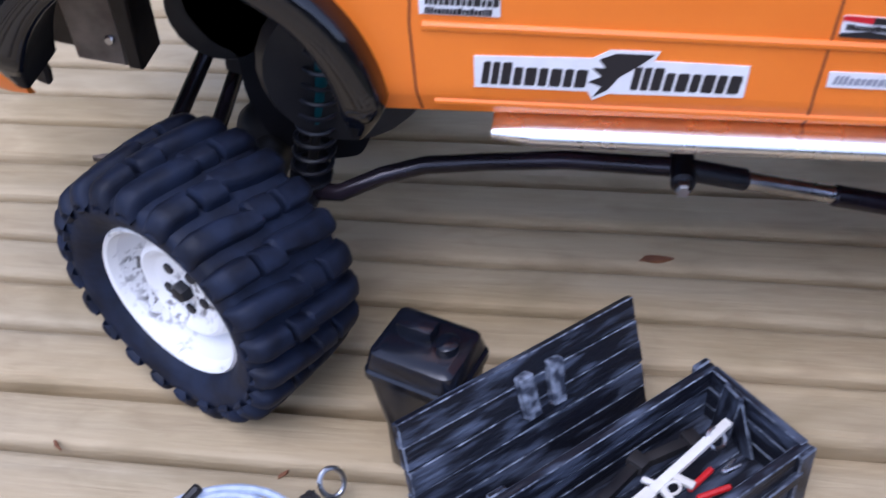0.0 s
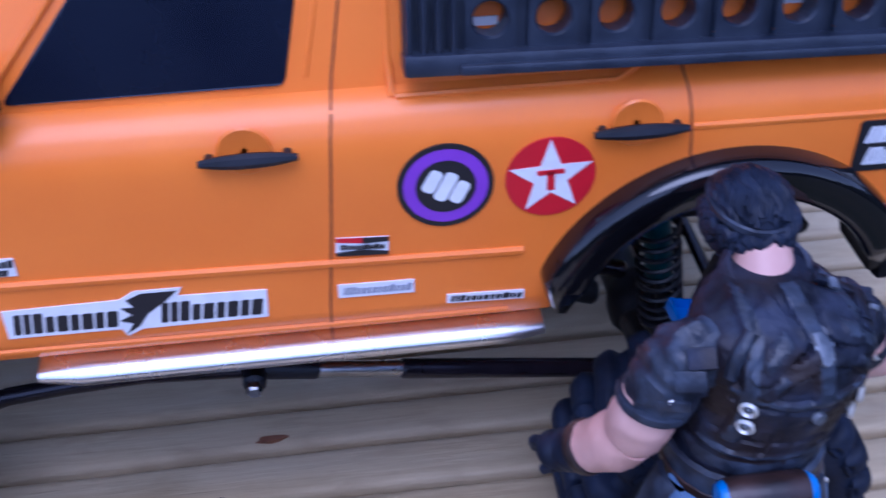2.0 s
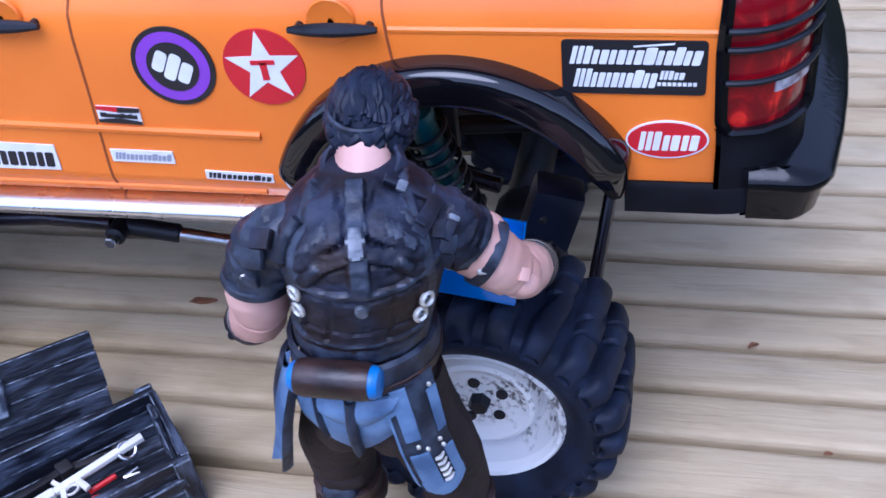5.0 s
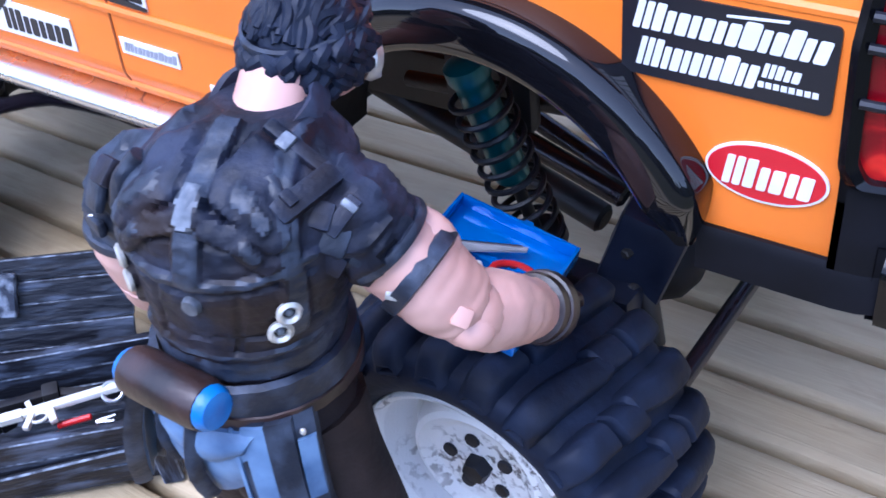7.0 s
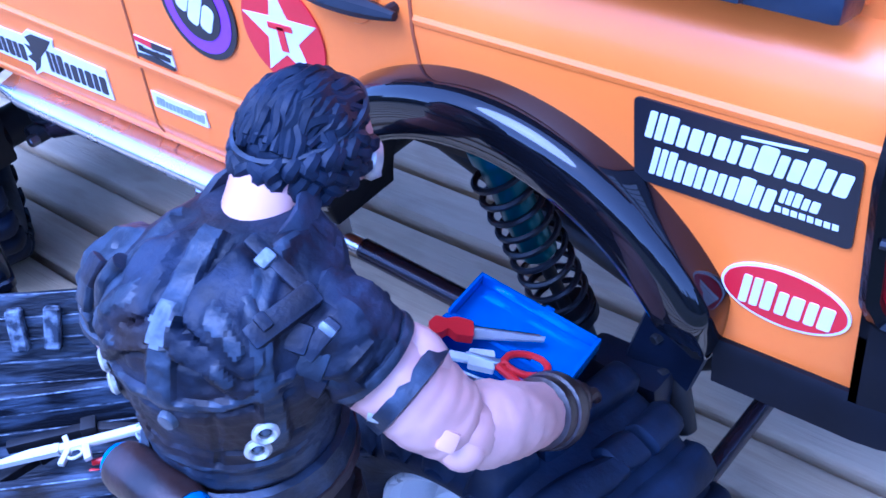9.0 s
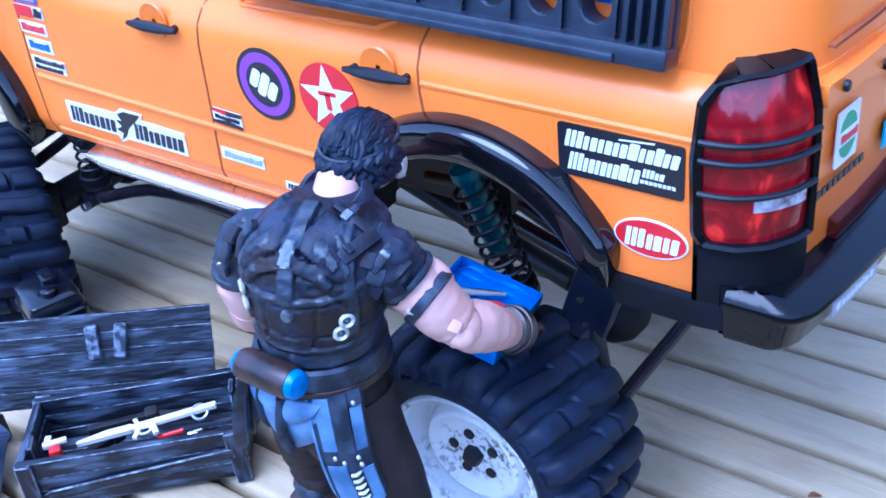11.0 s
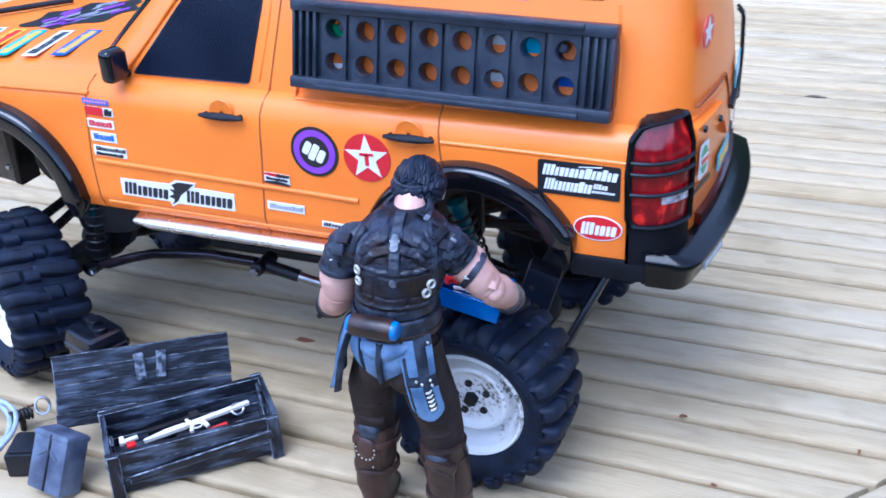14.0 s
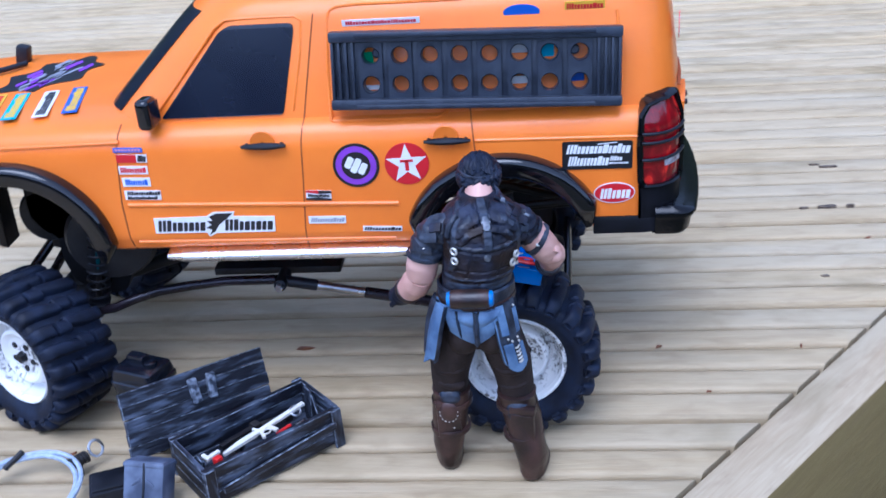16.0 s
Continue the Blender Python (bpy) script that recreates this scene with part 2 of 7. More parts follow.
def tube(points, radius, n=10, bm=None, closed=False):
    """A round cable along points; radius a number or one for each point."""
    pts = [Vector(p) for p in points]
    loops, up = [], Vector((0.13, 0.27, 0.95))
    for k, p in enumerate(pts):
        d = (pts[(k + 1) % len(pts)] - pts[k - 1]) if closed else pts[min(k + 1, len(pts) - 1)] - pts[max(k - 1, 0)]
        d.normalize()
        side = d.cross(up)
        if side.length < 0.05:
            side = d.cross(Vector((1, 0, 0)))
        side.normalize()
        up = side.cross(d).normalized()
        r = radius[k] if isinstance(radius, (list, tuple)) else radius
        loops.append([p + r * (math.cos(2 * math.pi * i / n) * side + math.sin(2 * math.pi * i / n) * up) for i in range(n)])
    if closed:
        loops.append(loops[0])
    own = rings(loops, cap=not closed)
    if closed:
        bmesh.ops.remove_doubles(own, verts=own.verts[:], dist=1e-6)
    return merge(bm, recalc(own))


def plate(outline, depth, m=None, bm=None, bevel=0.0):
    """A flat plate from an outline in its xy plane, of that depth along +z, placed by m."""
    own = bmesh.new()
    low = [own.verts.new((x, y, 0)) for x, y in outline]
    top = [own.verts.new((x, y, depth)) for x, y in outline]
    own.faces.new(low[::-1])
    own.faces.new(top)
    for k in range(len(low)):
        j = (k + 1) % len(low)
        own.faces.new((low[k], low[j], top[j], top[k]))
    recalc(own)
    if bevel:
        bmesh.ops.bevel(own, geom=[e for e in own.edges], offset=bevel, segments=1, affect="EDGES")
    if m is not None:
        own.transform(m)
    return merge(bm, own)


def solid_difference(ob, cutters):
    """Cuts closed meshes out of ob for good, and removes them."""
    for c in cutters:
        mod = ob.modifiers.new("cut", "BOOLEAN")
        mod.operation, mod.solver, mod.object = "DIFFERENCE", "EXACT", c
    bpy.context.view_layer.update()
    me = bpy.data.meshes.new_from_object(ob.evaluated_get(bpy.context.evaluated_depsgraph_get()))
    ob.modifiers.clear()
    old = ob.data
    ob.data = me
    bpy.data.meshes.remove(old)
    for c in cutters:
        data = c.data
        bpy.data.objects.remove(c)
        bpy.data.meshes.remove(data)
    return ob


SIDE = pose(0, 0, 0, 90, 0, 0)  # turns a plate's xy plane into x and height, facing -y with depth towards -y


# ---- the truck's shell ----
Y0, YC = 3.55, 4.52


def outline(x0, x1, inset, rf, rr, bow_f=0.0, bow_r=0.0, n=7):
    """A plan outline with rounded corners and bowed ends: near rear corner, rear, far side, front, near front corner."""
    ya, yb = Y0 + inset, 2 * YC - Y0 - inset
    pts = []
    for cx, cy, r, a0 in ((x1 - rr, ya + rr, rr, -90), (x1 - rr, yb - rr, rr, 0), (x0 + rf, yb - rf, rf, 90), (x0 + rf, ya + rf, rf, 180)):
        for k in range(n + 1):
            a = radians(a0 + 90 * k / n)
            pts.append([cx + r * math.cos(a), cy + r * math.sin(a)])
        if a0 == -90 or a0 == 90:
            x = pts[-1][0]
            ys = np.linspace(pts[-1][1], yb - rr if a0 == -90 else ya + rf, 9)[1:-1]
            pts += [[x, y] for y in ys]
        elif a0 == 0:
            pts += [[x, yb] for x in np.linspace(x1 - rr, x0 + rf, 9)[1:-1]]
    half = (yb - ya) / 2
    for p in pts:
        w = max(0.0, 1 - ((p[1] - YC) / half) ** 2)
        if p[0] > (x0 + x1) / 2:
            p[0] += bow_r * w
        else:
            p[0] -= bow_f * w
    return pts


def stack(levels, shrink=0.0, drop=None):
    loops = []
    for k, (z, x0, x1, inset, rf, rr, bf, br) in enumerate(levels):
        z2 = drop if (k == 0 and drop is not None) else z - (shrink if k else 0)
        loops.append([(x, y, z2) for x, y in outline(x0 + shrink, x1 - shrink, inset + shrink, max(rf - shrink, 0.02), max(rr - shrink, 0.02), bf, br)])
    return recalc(rings(loops))


# height, front, rear, inset from the flank, front and rear corner radius, bow of the ends
LOWER = [
    (1.27, -2.30, 2.77, 0.10, 0.45, 0.24, 0.12, 0.12),
    (1.32, -2.40, 2.83, 0.03, 0.45, 0.22, 0.12, 0.12),
    (1.40, -2.46, 2.865, 0.0, 0.45, 0.20, 0.12, 0.12),
    (1.98, -2.50, 2.88, 0.0, 0.45, 0.20, 0.12, 0.12),
    (2.06, -2.48, 2.88, 0.012, 0.45, 0.20, 0.12, 0.12),
    (2.12, -2.44, 2.88, 0.05, 0.44, 0.20, 0.12, 0.12),
    (2.155, -2.38, 2.88, 0.11, 0.42, 0.20, 0.12, 0.12),
    (2.18, -2.28, 2.865, 0.22, 0.38, 0.20, 0.12, 0.12),
    (2.20, -2.05, 2.85, 0.50, 0.30, 0.26, 0.12, 0.09),
]
CABIN = [
    (2.02, -0.86, 2.882, 0.10, 0.40, 0.21, 0.10, 0.115),
    (2.15, -0.75, 2.882, 0.12, 0.40, 0.21, 0.10, 0.115),
    (2.20, -0.70, 2.88, 0.132, 0.40, 0.21, 0.10, 0.115),
    (2.40, -0.50, 2.865, 0.17, 0.38, 0.21, 0.10, 0.11),
    (2.72, -0.17, 2.835, 0.235, 0.36, 0.21, 0.10, 0.10),
    (2.82, -0.05, 2.83, 0.275, 0.34, 0.21, 0.10, 0.11),
    (2.88, 0.06, 2.77, 0.34, 0.32, 0.26, 0.10, 0.05),
    (2.92, 0.22, 2.64, 0.45, 0.30, 0.26, 0.08, 0.04),
    (2.94, 0.50, 2.40, 0.70, 0.25, 0.24, 0.05, 0.02),
]
# wheel arches: centre x and height, radius
ARCHES = [(-1.41, 1.32, 0.57), (1.834, 1.275, 0.562)]

truck = thing("model_truck", (0.2, YC, 0.0), "orange plastic model off-road truck on lifted suspension, standing on the deck", "model truck")
shell = part("body_shell", stack(LOWER), ORANGE, truck, "glossy orange painted lower body")
cab = part("cab", stack(CABIN), ORANGE, truck, "orange cabin with rounded roof edges")
hollow_low = part("cut", stack(LOWER[:-1], 0.05, 1.0), ORANGE)
hollow_cab = part("cut", stack(CABIN[:-1], 0.05, 1.5), ORANGE)


def arch_cutter(x, z, r):
    prof = [(x + r * 1.02 * math.cos(a), z + r * math.sin(a)) for a in np.linspace(0, math.pi, 29)]
    prof = [(x + r * 1.02, 0.9)] + prof + [(x - r * 1.02, 0.9)]
    return part("cut", recalc(rings([[(px, y, pz) for px, pz in prof] for y in (3.0, 6.4)])), ORANGE)


low_tail = part("cut", box((1.4, 3.4, 0.5), (2.95, YC, 1.11)), ORANGE)
shell = solid_difference(shell, [hollow_low, low_tail] + [arch_cutter(*a) for a in ARCHES])
hollow_low = part("cut", stack(LOWER[:-1], 0.06, 1.0), ORANGE)
cab = solid_difference(cab, [hollow_cab, hollow_low])
for ob in (shell, cab):
    for poly in ob.data.polygons:
        poly.use_smooth = True
    ob.data.set_sharp_from_angle(angle=radians(30))


def side_y(z):
    """The near flank's y at a height."""
    table = [(1.27, 0.10), (1.32, 0.03), (1.40, 0.0), (1.98, 0.0), (2.06, 0.012), (2.12, 0.05), (2.155, 0.11), (2.20, 0.132), (2.40, 0.17), (2.72, 0.235), (2.82, 0.275), (2.88, 0.34)]
    return Y0 + float(np.interp(z, [a for a, _ in table], [b for _, b in table]))


def arch_trim(x, z, r0, near=True, start=7):
    """The glossy flared lip round a wheel arch: a swept section."""
    loops = []
    sec = [(-0.005, 0.20), (-0.012, 0.12), (-0.020, 0.03), (-0.022, -0.05)]
    sec += [(0.008 + 0.03 * math.cos(t), -0.07 + 0.03 * math.sin(t)) for t in np.linspace(math.pi, 1.5 * math.pi, 6)]
    sec += [(0.010 + 0.075 * max(0.0, math.sin(t)) ** 0.6, -0.005 - 0.10 * max(0.0, math.cos(t)) ** 0.6) for t in np.linspace(0, 0.5 * math.pi, 11)]
    sec += [(0.085, 0.03), (0.020, 0.06), (0.012, 0.12), (0.012, 0.20)]
    for a in np.linspace(radians(start), radians(173), 73):
        ca, sa = math.cos(a), math.sin(a)
        loop = []
        k = min(1.0, 0.30 + 0.70 * min(a - radians(start), radians(173) - a) / radians(14))
        for dr, dy in sec:
            dr = dr - 0.034 if dr < 0.009 else dr
            dr, dy = (dr + 0.04) * k - 0.04, dy * k if dy < 0 else dy
            y = Y0 + dy
            loop.append((x + (r0 + dr) * 1.02 * ca, y if near else 2 * YC - y, z + (r0 + dr) * sa))
        loops.append(loop)
    own = recalc(rings(loops))
    for f in own.faces:
        c = f.calc_center_median()
        depth = c.y if near else 2 * YC - c.y
        f.material_index = 1 if depth > Y0 - 0.07 and math.hypot((c.x - x) / 1.02, c.z - z) < r0 - 0.01 else 0
    return own


ARCH_INSIDE = grained("matt_black_arch_inside", (0.003, 0.003, 0.004), (0.008, 0.008, 0.010), 60, (0.5, 0.7), 0.3, spec=0.2)
for a in ARCHES:
    for near in (True, False):
        part("wheel_arch", arch_trim(*a, near, 14 if a[0] > 0 else -9), [BLACK_GLOSS, ARCH_INSIDE], truck, "glossy black flared wheel arch")


# ---- wheels ----
def tyre_mesh():
    """A smooth carcass with raised, swept lugs that wrap over the shoulders."""
    count, w = 22, 0.255
    base = [(0.45, 1.02), (0.42, 1.02), (0.385, 0.97), (0.352, 0.87), (0.328, 0.74), (0.31, 0.5)]
    crown = [(0.475, 0.985), (0.49, 0.94), (0.498, 0.85), (0.502, 0.7), (0.506, 0.4), (0.508, 0.0)]
    prof = [(r, -w * k) for r, k in base[::-1]] + [(r, -w * k) for r, k in crown] + [(r, w * k) for r, k in crown[-2::-1]] + [(r, w * k) for r, k in base]
    turns = 88
    loops = [[(r * math.cos(2 * math.pi * i / turns), r * math.sin(2 * math.pi * i / turns), z) for r, z in prof] for i in range(turns)]
    loops.append(loops[0])
    bm = rings(loops, closed=False, cap=False)
    bmesh.ops.remove_doubles(bm, verts=bm.verts[:], dist=1e-6)
    recalc(bm)
    pitch = 2 * math.pi / count
    random.seed(21)

    def block(stations, th0, side):
        """A lug along stations: share of the half width, ground radius, top radius, lean and half width in pitches."""
        rows = []
        for s, r0, r1, lean, hw in stations:
            r1 = r1 + 0.006 - 0.026 * min(1.0, abs(s)) ** 3
            a = th0 - side * lean * 0.42 * pitch
            row = []
            for da, r in ((-1.22, r0), (-1.05, r1 - 0.030), (-0.90, r1 - 0.012), (-0.62, r1 - 0.002), (0.0, r1), (0.62, r1 - 0.002), (0.90, r1 - 0.012), (1.05, r1 - 0.030), (1.22, r0)):
                t = a + da * hw * pitch
                row.append((r * math.cos(t), r * math.sin(t), side * s * w))
            rows.append(row)
        merge(bm, recalc(rings(rows)))

    for side in (1, -1):
        for k in range(count):
            th = pitch * (k + (0.5 if side < 0 else 0.0)) + random.uniform(-0.008, 0.008)
            top = 0.557 + random.uniform(-0.004, 0.004)
            shoulder = [(0.66, 0.495, top, 0.12, 0.30), (0.82, 0.488, top + 0.004, 0.03, 0.31), (0.94, 0.475, top + 0.003, 0.0, 0.30), (1.02, 0.468, top - 0.012, -0.02, 0.285),
                        (1.075, 0.462, top - 0.040, -0.03, 0.26), (1.085, 0.455, 0.505, -0.03, 0.23), (1.05, 0.445, 0.492, -0.03, 0.19), (1.0, 0.44, 0.480, -0.03, 0.17)]
            if k % 2:  # one long bar from the shoulder past the middle
                block([(-0.10, 0.50, top - 0.012, 0.93, 0.17), (-0.05, 0.50, top, 0.88, 0.23), (0.12, 0.50, top, 0.70, 0.27), (0.30, 0.50, top, 0.48, 0.29), (0.48, 0.50, top, 0.28, 0.30)] + shoulder, th, side)
            else:  # a shoulder bar and a separate middle block
                block([(0.46, 0.49, top - 0.012, 0.28, 0.26), (0.49, 0.49, top, 0.25, 0.30)] + shoulder, th, side)
                block([(-0.02, 0.50, top - 0.012, 0.78, 0.20), (0.02, 0.50, top, 0.74, 0.27), (0.20, 0.50, top, 0.54, 0.30), (0.36, 0.50, top, 0.38, 0.30), (0.39, 0.50, top - 0.012, 0.36, 0.27)], th, side)
    return bm


def ring_lathe(profile, n=48):
    """Turns a closed section round z."""
    loops = [[(r * math.cos(2 * math.pi * k / n), r * math.sin(2 * math.pi * k / n), h) for r, h in profile] for k in range(n)]
    bm = rings(loops + [loops[0]], cap=False)
    bmesh.ops.remove_doubles(bm, verts=bm.verts[:], dist=1e-6)
    return recalc(bm)


TYRE = tyre_mesh()


def wheel_at(centre, turn, spin):
    """A knobbly tyre on a worn white steel rim; turn: yaw of its outward face, 0 faces the near side."""
    hub = new("wheel")
    hub.parent = truck
    m = pose(*centre, 0, 0, turn) @ pose(0, 0, 0, 90, 0, 0) @ pose(0, 0, 0, 0, 0, spin)
    hub.location = Vector(centre) * U - truck.location
    tagged(hub, "off-road wheel with white steel rim")
    w = 0.255
    t = TYRE.copy()
    t.transform(m)
    part("tyre", t, RUBBER, hub, "black rubber off-road tyre with deep chevron lugs")
    deep = 0.034  # how far the rim sits in from the sidewall
    rim = ring_lathe([(r * 0.945, h - deep) for r, h in ((0.332, w * 0.5), (0.345, w * 0.80), (0.358, w * 0.90), (0.345, w * 0.96), (0.330, w * 0.93), (0.318, w * 0.78), (0.306, w * 0.58), (0.290, w * 0.42), (0.272, w * 0.36),
                      (0.250, w * 0.40), (0.236, w * 0.54), (0.222, w * 0.66), (0.204, w * 0.69), (0.180, w * 0.65), (0.165, w * 0.60), (0.150, w * 0.585), (0.03, w * 0.585), (0.03, -w * 0.2), (0.30, -w * 0.2), (0.33, -w * 0.6), (0.345, -w * 0.6))])
    # back faces are coloured black in place of the shade inside the wheel
    for f in rim.faces:
        c = f.calc_center_median()
        f.material_index = 2 if c.z < -0.02 else 1 if c.z > 0.03 and 0.235 < math.hypot(c.x, c.y) < 0.30 else 0
    rim.transform(m)
    part("rim", rim, [RIM_WHITE, RIM_WORN_SHADED, BLACK_PLASTIC], hub, "chipped white painted steel rim")
    for k in range(5):
        a = 2 * math.pi * k / 5 + 0.3
        b = lathe([(0.020, -0.004), (0.024, 0.003), (0.022, 0.010), (0.012, 0.011)], 12, None, m @ pose(0.098 * math.cos(a), 0.098 * math.sin(a), w * 0.585 - deep))
        part("wheel_nut", b, BLACK_PLASTIC, hub)
    part("hub_cap", lathe([(0.044, w * 0.42), (0.043, w * 0.56), (0.035, w * 0.62), (0.01, w * 0.63)], 6, None, m), BLACK_PLASTIC, hub)
    return hub


wheel_at((1.87, 3.47, 0.555), 0, 10)
wheel_at((-1.52, 3.56, 0.555), -27, 40)
wheel_at((1.87, 2 * YC - 3.47, 0.555), 180, 0)
wheel_at((-1.505, 2 * YC - 3.60, 0.555), 153, 25)
TYRE.free()


# ---- glazing, seams and trim on the near flank ----
def flank_panel(pts, off=0.006, depth=0.02):
    """A thin pane that follows the flank; pts (x, z)."""
    own = bmesh.new()
    a = [own.verts.new((x, side_y(z) - off, z)) for x, z in pts]
    b = [own.verts.new((x, side_y(z) - off + depth, z)) for x, z in pts]
    own.faces.new(a)
    own.faces.new(b[::-1])
    for k in range(len(a)):
        j = (k + 1) % len(a)
        own.faces.new((a[k], b[k], b[j], a[j]))
    return recalc(own)


def flank_strip(pts, width, off=0.004, depth=0.012, bm=None):
    """A narrow strip along (x, z) points on the flank."""
    fine = []
    for p, q in zip(pts, pts[1:]):
        k = max(1, int(math.hypot(q[0] - p[0], q[1] - p[1]) / 0.02))
        fine += [(p[0] + (q[0] - p[0]) * i / k, p[1] + (q[1] - p[1]) * i / k) for i in range(k)]
    pts = fine + [pts[-1]]
    left, right = [], []
    for k, p in enumerate(pts):
        q0, q1 = pts[max(k - 1, 0)], pts[min(k + 1, len(pts) - 1)]
        d = Vector((q1[0] - q0[0], q1[1] - q0[1])).normalized()
        left.append((p[0] - d.y * width / 2, p[1] + d.x * width / 2))
        right.append((p[0] + d.y * width / 2, p[1] - d.x * width / 2))
    loops = []
    for (lx, lz), (rx, rz) in zip(left, right):
        loops.append([(lx, side_y(lz) - off, lz), (rx, side_y(rz) - off, rz), (rx, side_y(rz) - off + depth, rz), (lx, side_y(lz) - off + depth, lz)])
    return merge(bm, recalc(rings(loops)))


def rounded(pts, r=0.03, n=4):
    """Rounds the corners of an (x, z) outline."""
    out = []
    for k in range(len(pts)):
        p, a, b = Vector(pts[k]), Vector(pts[k - 1]), Vector(pts[(k + 1) % len(pts)])
        s, e = p + (a - p).normalized() * r, p + (b - p).normalized() * r
        for i in range(n + 1):
            t = i / n
            out.append(tuple(s * (1 - t) ** 2 + p * 2 * t * (1 - t) + e * t * t))
    return out


WIN = [(-0.33, 2.185), (0.465, 2.185), (0.575, 2.70), (0.565, 2.735), (0.17, 2.735), (0.10, 2.70)]
part("side_window", flank_panel(rounded(WIN, 0.025)), WINDOW, truck, "smoked dark front side window", smooth=False)
seams = [
    [(-0.64, 1.29), (-0.655, 1.42), (-0.66, 1.65), (-0.635, 1.9), (-0.61, 2.10), (-0.60, 2.16)],
    [(0.53, 1.28), (0.535, 1.45), (0.56, 1.75), (0.58, 2.05), (0.60, 2.20), (0.70, 2.78)],
    [(1.68, 1.80), (1.665, 1.97), (1.655, 2.10), (1.64, 2.20)],
    [(-0.60, 2.14), (-0.2, 2.145), (0.1, 2.145), (0.58, 2.14)],
    [(2.44, 1.41), (2.55, 1.405), (2.66, 1.41)],
]
for s in seams[:3]:
    part("door_seam", flank_strip(s, 0.008, 0.003), SEAM, truck)
for x0, x1, z0, z1, h in ((-0.62, 1.16, 1.645, 1.60, 0.035), (-0.60, 1.12, 1.37, 1.345, 0.03)):
    pts = [(x0 + (x1 - x0) * k / 10, z0 + (z1 - z0) * k / 10) for k in range(11)]
    own = bmesh.new()
    tube([(x, side_y(z) + 0.004, z) for x, z in pts], h * 0.5, 8, own)
    part("door_moulding", own, ORANGE, truck, "raised orange moulding rib along the doors")
for x0, x1, z0, z1 in ((-2.05, -0.60, 2.05, 2.075), (1.67, 2.66, 2.005, 1.995)):
    own = bmesh.new()
    tube([(x0 + (x1 - x0) * k / 8, side_y(z0) + 0.006, z0 + (z1 - z0) * k / 8) for k in range(9)], 0.014, 8, own)
    part("body_crease", own, ORANGE, truck)
# raised frame round the rear side glass, with its chamfered corner
own = bmesh.new()
tube([(0.78, side_y(2.14), 2.14), (1.44, side_y(2.14), 2.14), (1.50, side_y(2.16), 2.16), (1.55, side_y(2.22), 2.22)], 0.012, 8, own)
part("window_ledge", own, ORANGE, truck)
own = bmesh.new()
tube([(x, side_y(z) + 0.004, z) for x, z in ((0.77, 2.14), (0.765, 2.25), (0.77, 2.5), (0.785, 2.74), (0.80, 2.79), (0.84, 2.81))] + [(x, side_y(2.82) + 0.004, 2.82) for x in (0.95, 1.2, 1.5, 1.62)], 0.011, 8, own)
part("window_ledge", own, ORANGE, truck)
own = bmesh.new()
tube([(x, side_y(z) + 0.004, z) for x, z in ((2.55, 2.18), (2.57, 2.25), (2.57, 2.5), (2.55, 2.72))], 0.011, 8, own)
part("window_ledge", own, ORANGE, truck)
own = bmesh.new()
tube([(x, side_y(z) + 0.004, z) for x, z in ((-0.44, 2.165), (-0.39, 2.185), (-0.2, 2.40), (0.07, 2.72), (0.14, 2.765), (0.3, 2.77), (0.58, 2.77), (0.625, 2.74), (0.60, 2.55), (0.525, 2.20))], 0.010, 8, own)
part("window_ledge", own, ORANGE, truck)
# polished sill bar
own = bmesh.new()
sec = []
for k in range(13):
    x = -0.42 + (1.24 + 0.42) * k / 12
    e = 0.55 if k in (0, 12) else 1.0
    sec.append([(x, 3.56 - 0.06 * e * math.sin(a), 1.262 - 0.042 * e * math.cos(a)) for a in np.linspace(0, math.pi, 9)] + [(x, 3.62, 1.30), (x, 3.62, 1.22)])
part("sill_bar", recalc(rings(sec)), CHROME, truck, "polished silver sill bar")


def door_handle(x0, x1, z):
    grip = new("door_handle")
    grip.parent = truck
    grip.location = Vector(((x0 + x1) / 2, Y0, z)) * U - truck.location
    n = 9
    loops = []
    for k in range(n):
        t = k / (n - 1)
        x = x0 + (x1 - x0) * t
        b = math.sin(math.pi * min(max(t, 0.04), 0.96)) ** 0.4
        loops.append([(x, Y0 - 0.028 - 0.024 * b * math.sin(a), z - 0.004 + 0.024 * b * math.cos(a)) for a in np.linspace(0, 2 * math.pi, 9)[:-1]])
    part("grip", recalc(rings(loops)), BLACK_PLASTIC, grip, "black door handle grip")
    cup = lathe([(0.080, -0.004), (0.074, 0.0035), (0.058, -0.001), (0.01, -0.004)], 28, None, pose((x0 + x1) / 2 - 0.01, Y0 - 0.001, z + 0.01, 90, 0, 0))
    part("recess", cup, ORANGE, grip)
    for x in (x0 + 0.03, x1 - 0.03):
        part("post", rod((x, Y0 + 0.01, z - 0.004), (x, Y0 - 0.03, z - 0.004), 0.014, n=8), BLACK_PLASTIC, grip)


door_handle(0.20, 0.485, 2.035)
door_handle(1.355, 1.645, 2.025)

# windscreen, following the cab's front
loops = []
for z in np.linspace(2.20, 2.80, 7):
    k = [l[0] for l in CABIN]
    row = [float(np.interp(z, k, [l[i] for l in CABIN])) for i in range(8)]
    pts = outline(row[1] - 0.006, row[2], row[3] - 0.006, row[4], row[5], row[6], row[7])[36:49]
    loops.append([(x, y, z) for x, y in pts])
ws = rings(loops, closed=False, cap=False)
bmesh.ops.solidify(recalc(ws), geom=ws.faces[:], thickness=0.012)
part("windscreen", recalc(ws), WINDOW, truck, "smoked dark windscreen")

